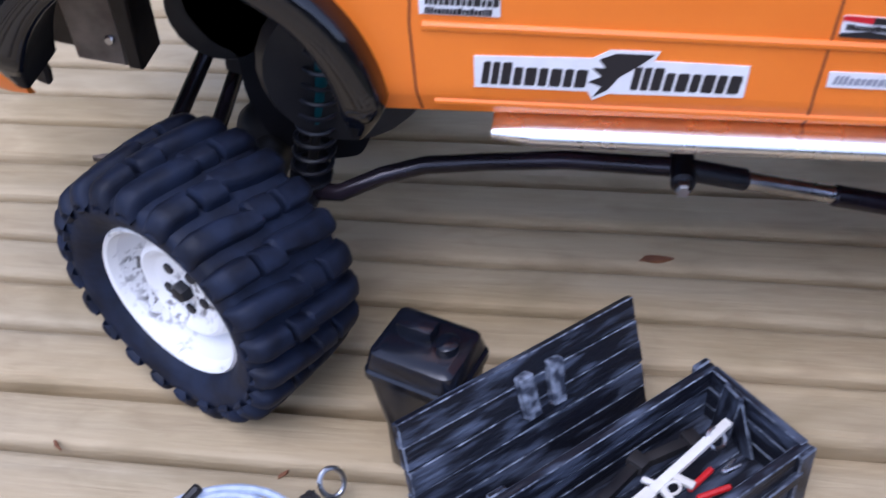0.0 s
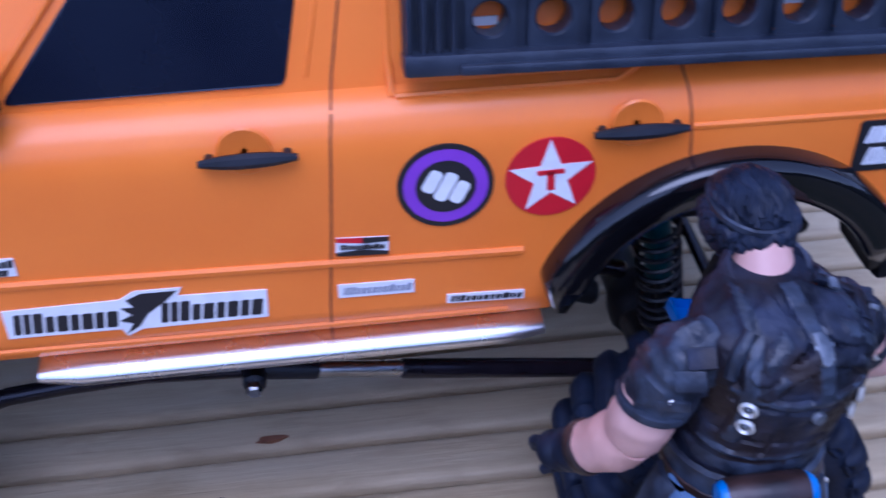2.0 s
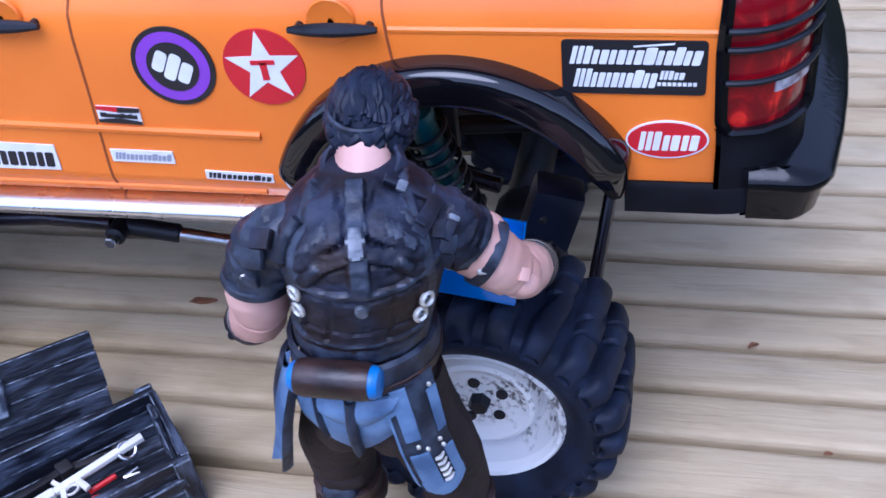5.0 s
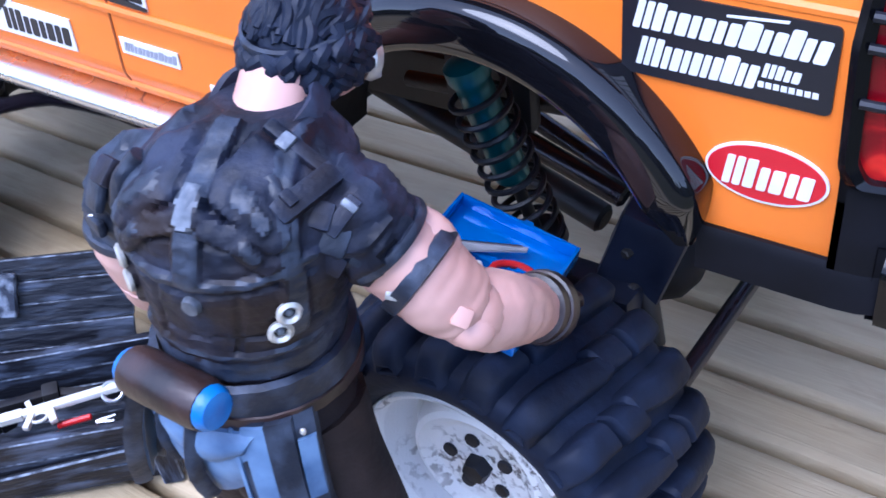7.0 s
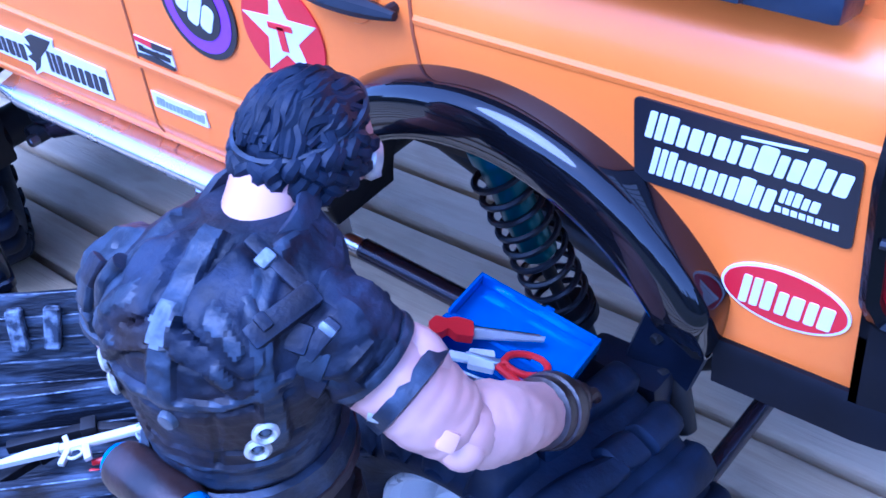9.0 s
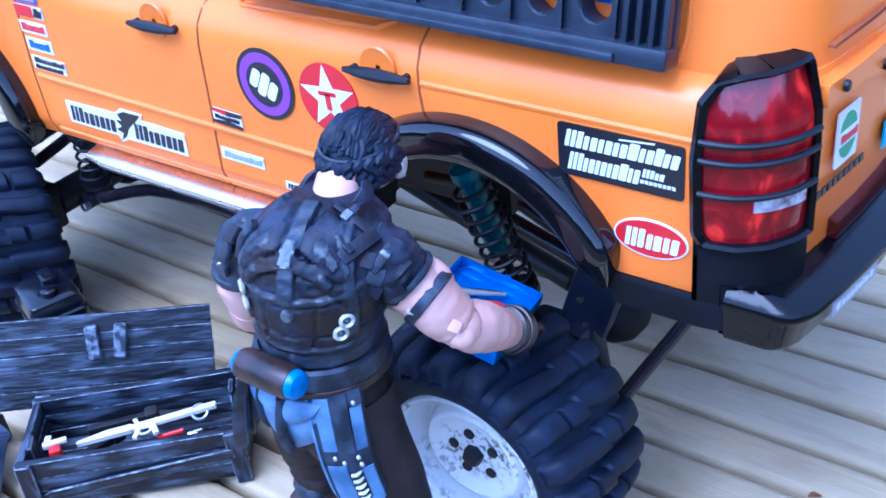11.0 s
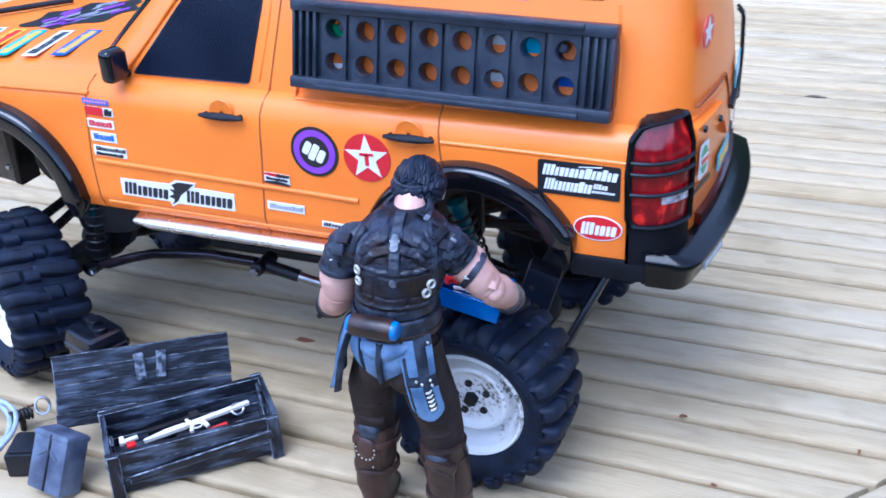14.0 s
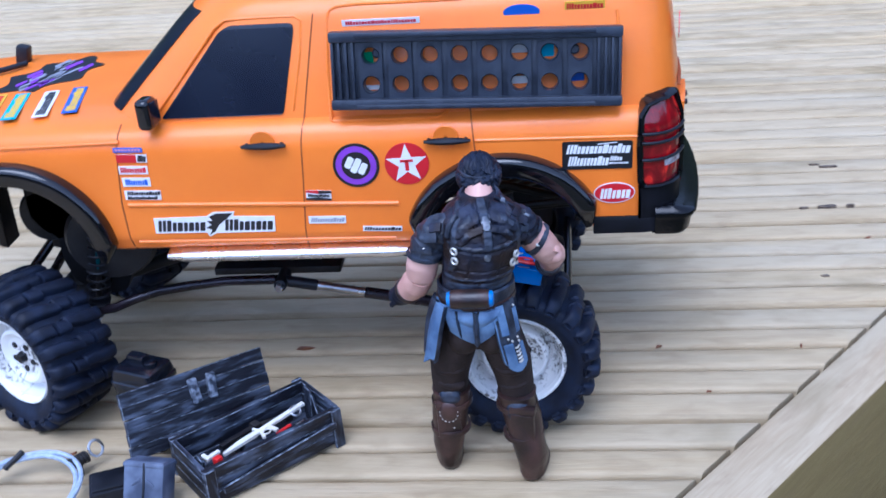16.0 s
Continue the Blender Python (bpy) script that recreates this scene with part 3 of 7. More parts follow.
# wing mirror
mirror = new("wing_mirror")
mirror.parent = truck
mirror.location = Vector((-0.38, 3.58, 2.25)) * U - truck.location
mb = box((0.10, 0.15, 0.20), (-0.375, 3.565, 2.265), (0, 0, -8), 0.045, segs=5)
part("mirror_housing", mb, BLACK_GLOSS, mirror, "glossy black mirror housing")
part("mirror_glass", box((0.008, 0.105, 0.14), (-0.325, 3.57, 2.27), (0, 0, -8), 0.003), WINDOW, mirror)
part("mirror_arm", rod((-0.38, 3.58, 2.18), (-0.37, 3.72, 2.18), 0.025), BLACK_PLASTIC, mirror)

# ---- traction board over the rear side glass ----
board = new("traction_board")
board.parent = truck
B = pose(1.69, 3.655, 2.44, -10.5, 0, 0) @ pose(0, 0, 0, 0, 1.3, 0)
board.location = B.translation * U - truck.location
tagged(board, "black ribbed plastic traction board with two rows of holes")
BW, BH = 1.77, 0.49
# a pierced plate: cells with a round hole each, joined to one sheet
def pierced(bm, x0, x1, z0, z1, r, yf, yb, n=20):
    cx, cz = (x0 + x1) / 2, (z0 + z1) / 2
    per = []
    q = math.atan2(z1 - cz, x1 - cx)
    angles = sorted([2 * math.pi * k / n for k in range(n)] + [q, math.pi - q, math.pi + q, 2 * math.pi - q])
    n = len(angles)
    for a in angles:
        dx, dz = math.cos(a), math.sin(a)
        t = min((x1 - cx) / abs(dx) if abs(dx) > 1e-6 else 1e9, (z1 - cz) / abs(dz) if abs(dz) > 1e-6 else 1e9)
        per.append((dx, dz, t))
    def ring(y, f):
        return [bm.verts.new((cx + dx * f(t), y, cz + dz * f(t))) for dx, dz, t in per]
    fo, fi, fi2, bi, bo = ring(yf, lambda t: t), ring(yf, lambda t: r * 1.12), ring(yf + 0.008, lambda t: r), ring(yb, lambda t: r), ring(yb, lambda t: t)
    for a, b in ((fo, fi), (fi, fi2), (fi2, bi), (bi, bo)):
        for k in range(n):
            j = (k + 1) % n
            bm.faces.new((a[k], a[j], b[j], b[k]))
step = 0.181
for k in range(8):
    xc = -0.635 + step * k
    strip = bmesh.new()
    for zc in (-0.088, 0.088):
        pierced(strip, xc - step * 0.40, xc + step * 0.40, zc - 0.088, zc + 0.088, 0.050, -0.035, 0.055)
    recalc(strip)
    strip.transform(B)
    part("pierced_strip", strip, BOARD_PLASTIC, board, smooth=False)
for k in range(9):
    own = box((0.05, 0.02, 0.36), (-0.635 + step * (k - 0.5), -0.008, 0), (0, 0, 0), 0.004)
    own.transform(B)
    part("rib", own, BOARD_PLASTIC, board)
def on_board(b):
    b.transform(B)
    return b
for z in (-0.205, 0.205):
    part("rail", on_board(box((BW, 0.10, 0.065), (0, -0.02, z), (0, 0, 0), 0.014)), BOARD_PLASTIC, board)
    part("rail_lip", on_board(box((BW * 0.82, 0.03, 0.03), (0, -0.072, z * 1.06), (0, 0, 0), 0.008)), BOARD_PLASTIC, board)
for sx in (-1, 1):
    part("end_panel", on_board(box((0.165, 0.03, 0.40), (sx * 0.80, 0.0, 0), (0, 0, 0), 0.006)), BOARD_PLASTIC, board)
    for k in range(4):
        part("end_rib", on_board(box((0.017, 0.05, 0.36), (sx * (0.742 + 0.042 * k), -0.03, 0), (0, 0, 0), 0.004)), BOARD_PLASTIC, board)
    part("bracket", on_board(rod((sx * 0.6, 0.0, 0.1), (sx * 0.6, 0.12, 0.1), 0.03)), BOARD_PLASTIC, board)

# ---- rear end: bumper, lamp, hatch ----
def rear_path(off, start=2.42, bow=0.12, base=2.885, corner=0.20, side=1.0):
    ya = Y0 - off * side
    pts = outline(-2.5, base + off, ya - Y0, 0.45, corner + off * 0.6, 0.12, bow)[:23]
    return [(x, ya) for x in np.linspace(start, pts[0][0] - 0.02, 5)] + [tuple(p) for p in pts] + [(x, 2 * YC - ya) for x in np.linspace(pts[-1][0] - 0.02, start, 5)]


def rear_sweep(section, start=2.42, lo=0, hi=None, **shape):
    cols = [rear_path(off, start, **shape) for off, _ in section]
    loops = [[(*cols[i][k], section[i][1]) for i in range(len(section))] for k in range(len(cols[0]))][lo:hi]
    return recalc(rings(loops))


BUMPER_BLACK = grained("scuffed_black_plastic", (0.003, 0.003, 0.004), (0.012, 0.012, 0.015), 160, (0.08, 0.20), 0.12, spec=0.28, lo=0.66, hi=0.76)
bumper = rear_sweep([(-0.16, 1.345), (0.0, 1.328), (0.04, 1.334), (0.062, 1.356), (0.075, 1.430), (0.094, 1.450), (0.104, 1.468), (0.100, 1.482), (0.086, 1.490), (-0.02, 1.520), (-0.16, 1.53)], 2.78, base=2.922, corner=0.035, side=0.3)
for v in bumper.verts:
    if v.co.y > YC:
        v.co.y = YC + (v.co.y - YC) * 0.88
part("rear_bumper", bumper, BUMPER_BLACK, truck, "glossy black scuffed rear bumper")
part("quarter_valance", rear_sweep([(-0.08, 1.36), (-0.02, 1.345), (0.025, 1.355), (0.024, 1.445), (0.012, 1.465), (-0.08, 1.465)], 2.395), BLACK_SATIN, truck)
part("corner_cover", rear_sweep([(-0.05, 1.38), (0.02, 1.38), (0.02, 1.62), (0.015, 1.67), (-0.05, 1.67)], 2.695, 1, 13), BLACK_SATIN, truck)
part("bumper_reflector", rear_sweep([(-0.03, 1.525), (0.018, 1.525), (0.022, 1.545), (0.018, 1.590), (-0.03, 1.596)], 2.6, 13, 25), shader("dark_red_reflector", 0.18, 0, (0.055, 0.004, 0.006), 0.3)[0], truck, "dark red reflector strip")
lamp = new("tail_lamp")
lamp.parent = truck
lamp.location = Vector((2.85, 3.62, 1.93)) * U - truck.location
tagged(lamp, "red tail lamp in a black guard frame")
LENS, ln, ll, lb = shader("red_lens", 0.14, 0, (0.4, 0.005, 0.006), 0.3)
facet_co, facet_map, facet = ln.new("ShaderNodeTexCoord"), ln.new("ShaderNodeMapping"), ln.new("ShaderNodeTexNoise")
facet_map.inputs["Scale"].default_value = (1, 1, 0.7)
facet.inputs["Scale"].default_value, facet.inputs["Detail"].default_value, facet.inputs["Distortion"].default_value = 95, 3.0, 1.2
facet_light_ramp = ln.new("ShaderNodeValToRGB")  # noise in the red paints bright and dark glints of moulded prisms
facet_light_ramp.color_ramp.elements[0].position, facet_light_ramp.color_ramp.elements[0].color = 0.42, (0.17, 0.002, 0.006, 1)
facet_light_ramp.color_ramp.elements[1].position, facet_light_ramp.color_ramp.elements[1].color = 0.68, (0.80, 0.026, 0.014, 1)
facet_mid = facet_light_ramp.color_ramp.elements.new(0.56)
facet_mid.color = (0.32, 0.004, 0.008, 1)
facet_bump = ln.new("ShaderNodeBump")
facet_bump.inputs["Strength"].default_value, facet_bump.inputs["Distance"].default_value = 0.35, 0.0005
ll.new(facet_co.outputs["Object"], facet_map.inputs[0])
ll.new(facet_map.outputs[0], facet.inputs["Vector"])
ll.new(facet.outputs["Fac"], facet_light_ramp.inputs[0])
ll.new(facet_light_ramp.outputs[0], lb.inputs["Base Color"])
ll.new(facet.outputs["Fac"], facet_bump.inputs["Height"])
ll.new(facet_bump.outputs[0], lb.inputs["Normal"])
CLEAR = grained("clear_lens", (0.66, 0.64, 0.67), (0.16, 0.06, 0.08), 260, (0.06, 0.12), 0.6, coat=0.5)
SPAN = 0.372


def on_corner(s, z, off):
    """A point of the rear corner: s along it from the lamp's flank edge, leaning in above the shoulder."""
    lean = off - 0.28 * max(0.0, z - 2.06)
    way = [Vector(p) for p in rear_path(0.0, 2.665)[:16]]
    for a, b in [(p, q) for p, q in zip(way, way[1:]) if (q - p).length > 1e-4]:
        d = (b - a).length
        if s <= d:
            break
        s -= d
    p = a + (b - a) * (s / d)
    n = Vector((b.y - a.y, a.x - b.x)).normalized()
    return (p.x + n.x * lean, p.y + n.y * lean, z)


RIM = rounded([(0.0, 1.70), (0.025, 1.66), (0.12, 1.652), (0.22, 1.652), (SPAN - 0.06, 1.655), (SPAN, 1.66), (SPAN, 1.80), (SPAN, 1.95), (SPAN, 2.10), (SPAN, 2.232), (0.30, 2.226), (0.21, 2.220), (0.12, 2.214), (0.050, 2.198), (0.004, 2.135), (-0.008, 1.95), (-0.004, 1.82)], 0.012, 2)
inner = [(0.034 + s * (SPAN - 0.060) / SPAN, 1.672 + (z - 1.652) * 0.540 / 0.58) for s, z in RIM]
loops = []
for (s0, z0), (s1, z1) in zip(RIM, inner):
    sm, zm = (s0 + s1) / 2, (z0 + z1) / 2
    back = -0.04 - 0.6 * max(0.0, z0 - 2.04)  # reaches back to the flank where that leans in
    loops.append([on_corner(s0, z0, back), on_corner(s0, z0, 0.026), on_corner(sm, zm, 0.040), on_corner(s1, z1, 0.030), on_corner(s1, z1, -0.04)])
part("guard_frame", recalc(rings(loops + loops[:1], cap=False)), BUMPER_BLACK, lamp, "black guard frame")
rows = []
for z in np.linspace(1.660, 2.196, 20):
    left = 0.018 if z < 2.10 else 0.018 + 2.2 * (z - 2.10) ** 1.6
    bulge = 0.016 - 0.010 * (abs(z - 1.93) / 0.27) ** 4
    cols = np.linspace(left, SPAN - 0.014, 15)
    rows.append([on_corner(c, z, bulge) for c in cols] + [on_corner(c, z, -0.05) for c in cols[::-1]])
part("lens", recalc(rings(rows)), LENS, lamp, "glossy red ribbed lens")
rows = [[on_corner(c, z, 0.021) for c in np.linspace(0.17, 0.335, 9)] + [on_corner(c, z, 0.0) for c in np.linspace(0.335, 0.17, 9)] for z in (1.785, 1.812, 1.838)]
part("reverse_lens", recalc(rings(rows)), CLEAR, lamp)
for z in (1.852, 1.962, 2.022):
    own = bmesh.new()
    tube([on_corner(c, z - 0.008 * math.sin(c / SPAN * 3.1), 0.034) for c in np.linspace(0.02, SPAN - 0.015, 12)], 0.0105, 8, own)
    part("guard_bar", own, BLACK_PLASTIC, lamp)
# hatch: raised lip, seam, handle, stickers
hatch_x = lambda y, z: float(np.interp(z, [1.4, 2.0, 2.2, 2.72], [2.87, 2.885, 2.885, 2.838])) + 0.115 * (1 - ((y - YC) / 0.97) ** 2)
def hatch_panel(pts, off, depth=0.02):
    own = bmesh.new()
    a = [own.verts.new((hatch_x(y, z) + off, y, z)) for y, z in pts]
    b = [own.verts.new((hatch_x(y, z) + off - depth, y, z)) for y, z in pts]
    own.faces.new(a)
    own.faces.new(b[::-1])
    for k in range(len(a)):
        j = (k + 1) % len(a)
        own.faces.new((a[k], b[k], b[j], a[j]))
    return recalc(own)
part("hatch_plinth", hatch_panel(rounded([(3.765, 2.065), (3.765, 2.135), (3.95, 2.135), (4.20, 2.135), (4.28, 2.08), (4.38, 1.88), (4.25, 2.01), (4.02, 2.06)], 0.012, 2), 0.035, 0.06), ORANGE, truck, "raised orange tailgate lip")
part("hatch_seam", hatch_panel([(3.84, 2.215), (4.10, 2.215), (4.38, 2.215), (4.47, 2.12), (4.56, 1.985), (4.575, 1.99), (4.485, 2.13), (4.39, 2.225), (4.10, 2.225), (3.84, 2.225)], 0.007), SEAM, truck)
part("tailgate_handle", hatch_panel([(4.555, 1.985), (4.62, 1.94), (4.85, 1.96), (5.10, 1.965), (5.10, 2.01), (4.85, 2.005), (4.62, 1.995)], 0.03, 0.05), BLACK_PLASTIC, truck)
for y, z in ((3.86, 2.10), (4.13, 2.06)):
    part("lip_screw", rod((hatch_x(y, z) + 0.03, y, z), (hatch_x(y, z) + 0.05, y, z), 0.018, n=10), BLACK_PLASTIC, truck)
for y in (5.19, 5.27):
    own = bmesh.new()
    tube([(hatch_x(y, 1.78) + 0.005, y, 1.78), (hatch_x(y, 1.80) + 0.035, y, 1.81), (hatch_x(y, 2.1) + 0.035, y, 2.1), (hatch_x(y, 2.3) + 0.035, y, 2.32), (hatch_x(y, 2.36) + 0.005, y, 2.36)], 0.011, 8, own)
    part("ladder_rail", own, BLACK_PLASTIC, truck)
for z in (1.86, 1.94, 2.02, 2.10, 2.18, 2.26):
    part("ladder_rung", rod((hatch_x(5.23, z) + 0.035, 5.19, z), (hatch_x(5.23, z) + 0.035, 5.27, z), 0.009), BLACK_PLASTIC, truck)

# ---- stickers ----
WHITE_V = grained("white_vinyl", (0.80, 0.80, 0.80), (0.72, 0.72, 0.72), 120, (0.3, 0.45), 0.05)
BLACK_V = shader("black_vinyl", 0.35, 0, (0.012, 0.012, 0.016))[0]
RED_V = grained("red_vinyl", (0.62, 0.012, 0.022), (0.55, 0.010, 0.02), 60, (0.3, 0.4), 0.05)
PURPLE_V = grained("purple_vinyl", (0.26, 0.06, 0.52), (0.22, 0.05, 0.45), 60, (0.3, 0.4), 0.05)
BLUE_V = shader("blue_vinyl", 0.35, 0, (0.03, 0.12, 0.55))[0]
CYAN_V = shader("cyan_vinyl", 0.35, 0, (0.03, 0.42, 0.62))[0]
GREEN_V = shader("green_vinyl", 0.35, 0, (0.02, 0.30, 0.12))[0]
YELLOW_V = shader("yellow_vinyl", 0.35, 0, (0.75, 0.45, 0.03))[0]
GREY_V = shader("grey_vinyl", 0.35, 0, (0.30, 0.31, 0.36))[0]
PINK_V = shader("pink_vinyl", 0.35, 0, (0.65, 0.25, 0.30))[0]


def place_side(cx, cz, tilt=0.0):
    """Sticker pose on the near flank: x along the truck, y up, facing out."""
    return pose(cx, Y0 - 0.001, cz, 90, 0, 0) @ pose(0, 0, 0, 0, 0, tilt)


def rect(x0, y0, x1, y1, slant=0.0):
    return [(x0, y0), (x1, y0), (x1 + slant, y1), (x0 + slant, y1)]


def disc(r, n=40, ry=None):
    return [(r * math.cos(2 * math.pi * k / n), (ry or r) * math.sin(2 * math.pi * k / n)) for k in range(n)]


def sticker(label, m, backing, mat, prints=()):
    """A thin vinyl sticker with its print in layers: prints are (outlines, material)."""
    own = plate(backing, 0.005, m)
    ob = part("sticker", own, mat, truck, label, smooth=False)
    for i, (shapes, pm) in enumerate(prints):
        own = bmesh.new()
        for s in shapes:
            plate(s, 0.0025 * (i + 1), m @ pose(0, 0, 0.004), own)
        part("print", own, pm, ob, smooth=False)
    return ob


def bars(x0, x1, y0, y1, n, gap=0.25, slant=0.0, rnd=None):
    """A row of letter-sized plain bars."""
    step = (x1 - x0) / n
    out = []
    for k in range(n):
        a = x0 + step * (k + gap / 2)
        b = x0 + step * (k + 1 - gap / 2)
        out.append(rect(a, y0, b, y1, slant))
    return out


def letters(x0, x1, y0, y1, n, slant=0.0, gap=0.10):
    """A row of plain upright bars, in groups the size of heavy type."""
    wide = [1.15, 0.9, 0.9, 0.9, 0.65, 0.9, 0.5, 0.95]
    stems = [3, 2, 2, 2, 1, 2, 1, 2]
    tall = [1.0, 0.80, 0.80, 0.80, 0.96, 0.80, 1.0, 0.80]
    total = sum(wide[k % 8] for k in range(n))
    out, x = [], x0
    for k in range(n):
        step = (x1 - x0) * wide[k % 8] / total
        m, top = stems[k % 8], y0 + (y1 - y0) * tall[k % 8]
        a, b = x + step * gap / 2, x + step * (1 - gap / 2)
        w = (b - a) / m
        for i in range(m):
            c, d = a + w * i, a + w * (i + (0.76 if i < m - 1 else 1.0))
            h = (top - y0) * slant / max(1e-6, y1 - y0)
            out.append(rounded([(c, y0), (d, y0), (d + h, top), (c + h, top)], min(d - c, top - y0) * 0.2, 2))
        x += step
    return out


# long white strip with heavy black type and a winged mark in its middle
m = place_side(-0.065, 1.487, -0.6)
wing = [(-0.045, -0.075), (0.0, -0.045), (0.03, 0.0), (0.09, 0.045), (0.13, 0.082), (0.02, 0.082), (-0.03, 0.06), (-0.01, 0.03), (-0.05, 0.03), (-0.02, 0.0), (-0.06, -0.02), (-0.02, -0.035)]
outer = [(-0.405, -0.055), (-0.06, -0.055), (-0.045, -0.085), (0.005, -0.06), (0.40, -0.055), (0.405, 0.055), (0.13, 0.06), (0.145, 0.092), (0.0, 0.092), (-0.05, 0.062), (-0.405, 0.055)]
sticker("white strip sticker with black type and a winged mark", m, outer, WHITE_V, [(letters(-0.39, -0.065, -0.042, 0.038, 4, 0.012) + letters(0.06, 0.385, -0.042, 0.038, 4, 0.012) + [wing], BLACK_V)])
# five small stickers below the mirror
for cx, cz, w, h, mat, pr, lab in (
        (-0.545, 2.03, 0.19, 0.032, BLUE_V, [(bars(-0.085, 0.085, -0.006, 0.008, 8), PINK_V)], "small blue sticker"),
        (-0.53, 1.972, 0.20, 0.055, WHITE_V, [([rect(-0.10, -0.027, 0.03, 0.027)], RED_V), (letters(0.035, 0.09, -0.02, 0.022, 2, 0.01), BLACK_V)], "small red and white sticker"),
        (-0.535, 1.892, 0.19, 0.056, WHITE_V, [(letters(-0.085, 0.085, -0.018, 0.02, 5), RED_V)], "small white sticker with red type"),
        (-0.53, 1.808, 0.185, 0.062, WHITE_V, [(letters(-0.075, 0.075, -0.02, 0.02, 5), BLUE_V)], "small white sticker with blue type"),
        (-0.505, 1.715, 0.24, 0.065, WHITE_V, [(letters(-0.105, 0.115, 0.0, 0.028, 7, 0.004), BLACK_V), (letters(-0.105, 0.095, -0.028, -0.008, 9, 0.003), BLACK_V)], "small white sticker with two rows of black type")):
    sticker(lab, place_side(cx, cz, -1.5), rect(-w / 2, -h / 2, w / 2, h / 2), mat, pr)
# round purple and red marks
m = place_side(0.913, 1.872, -28)
swirl = [rounded([(dx - 0.021, -h), (dx + 0.021, -h), (dx + 0.021, h), (dx - 0.021, h)], 0.016, 3) for dx, h in ((-0.047, 0.040), (0.0, 0.052), (0.047, 0.040))]
sticker("round purple and black sticker with white swirls", m, disc(0.148), BLACK_V, [([disc(0.130)], PURPLE_V), ([disc(0.092)], BLACK_V), (swirl, WHITE_V)])
m = place_side(1.235, 1.872, 2)
star = [((0.135 if k % 2 == 0 else 0.054) * math.sin(math.pi * k / 5), (0.135 if k % 2 == 0 else 0.054) * math.cos(math.pi * k / 5)) for k in range(10)]
sticker("round red sticker with a white star", m, disc(0.140), RED_V, [([star], WHITE_V), ([rect(-0.042, 0.012, 0.042, 0.028), rect(-0.012, -0.045, 0.012, 0.02)], RED_V)])
sticker("small white, red and black sticker", place_side(0.65, 1.675, -3), rect(-0.082, -0.033, 0.082, 0.033), WHITE_V,
        [([[(-0.082, 0.033), (-0.082, 0.018), (0.0, 0.012), (0.0, 0.033)]], RED_V), ([[(0.0, 0.033), (0.0, 0.012), (0.082, 0.018), (0.082, 0.033)], [(-0.082, -0.033), (0.082, -0.033), (0.082, -0.022), (0.0, -0.012), (-0.082, -0.022)]] + letters(-0.07, 0.07, -0.010, 0.008, 8), BLACK_V)])
sticker("small white sticker with grey type", place_side(0.685, 1.50, -1), rect(-0.122, -0.026, 0.122, 0.026), WHITE_V, [(letters(-0.11, 0.11, -0.015, 0.015, 7, 0.008), GREY_V)])
sticker("thin white sticker with black type", place_side(1.04, 1.425, -2), rect(-0.128, -0.018, 0.128, 0.018), WHITE_V, [(letters(-0.12, 0.12, -0.012, 0.012, 6, 0.006), BLACK_V)])
m = place_side(2.42, 1.885, -0.5)
sticker("black rectangular sticker with two lines of heavy white type", m, rounded(rect(-0.215, -0.092, 0.215, 0.092), 0.015), BLACK_V,
        [(letters(-0.195, 0.195, 0.012, 0.072, 8, 0.014, 0.09) + letters(-0.185, 0.065, -0.068, -0.005, 6, 0.014, 0.09) + letters(0.075, 0.15, -0.038, -0.008, 2, 0.006) + bars(0.07, 0.19, -0.06, -0.048, 8) + [[(0.0, 0.075), (0.12, 0.086), (0.118, 0.080), (0.0, 0.070)]], WHITE_V)])
m = place_side(2.525, 1.628, 1)
sticker("oval red sticker with white type", m, disc(0.128, 48, 0.07), WHITE_V, [([disc(0.122, 48, 0.064)], RED_V), (letters(-0.095, 0.095, -0.038, 0.032, 3, 0.012, 0.12), WHITE_V)])
# above the traction board
sticker("thin white label over the rear glass", pose(1.12, side_y(2.72) - 0.006, 2.72, 100, 0, 0), rect(-0.24, -0.02, 0.24, 0.02), WHITE_V, [(letters(-0.22, 0.22, -0.012, 0.012, 12), RED_V)])
sticker("oval blue label", pose(1.98, side_y(2.74) - 0.006, 2.735, 100, 0, 0), disc(0.11, 28, 0.05), BLUE_V)
sticker("small yellow and red label", pose(2.36, side_y(2.75) - 0.006, 2.755, 100, 0, 0), rect(-0.12, -0.03, 0.12, 0.03), YELLOW_V, [(letters(-0.11, 0.11, -0.018, 0.018, 6), RED_V)])
# through the board's holes: pale stickers on the rear glass
for cx, cz, w, h, mat in ((1.95, 2.53, 0.16, 0.10, WHITE_V), (2.12, 2.50, 0.10, 0.13, CYAN_V), (1.97, 2.34, 0.18, 0.05, WHITE_V), (2.31, 2.35, 0.08, 0.07, BLUE_V), (1.0, 2.5, 0.12, 0.1, GREEN_V), (1.02, 2.33, 0.14, 0.03, WHITE_V)):
    y = side_y(cz) - 0.008
    sticker("small sticker on the rear flank", pose(cx, y, cz, 101, 0, 0), rect(-w / 2, -h / 2, w / 2, h / 2), mat)


def place_rear(y, z, out=0.012):
    turn = math.degrees(math.atan(-0.23 * (y - YC) / 0.97 ** 2))
    return Matrix.Translation((hatch_x(y, z) + out, y, z)) @ pose(0, 0, 0, 90, 0, 90 - turn)


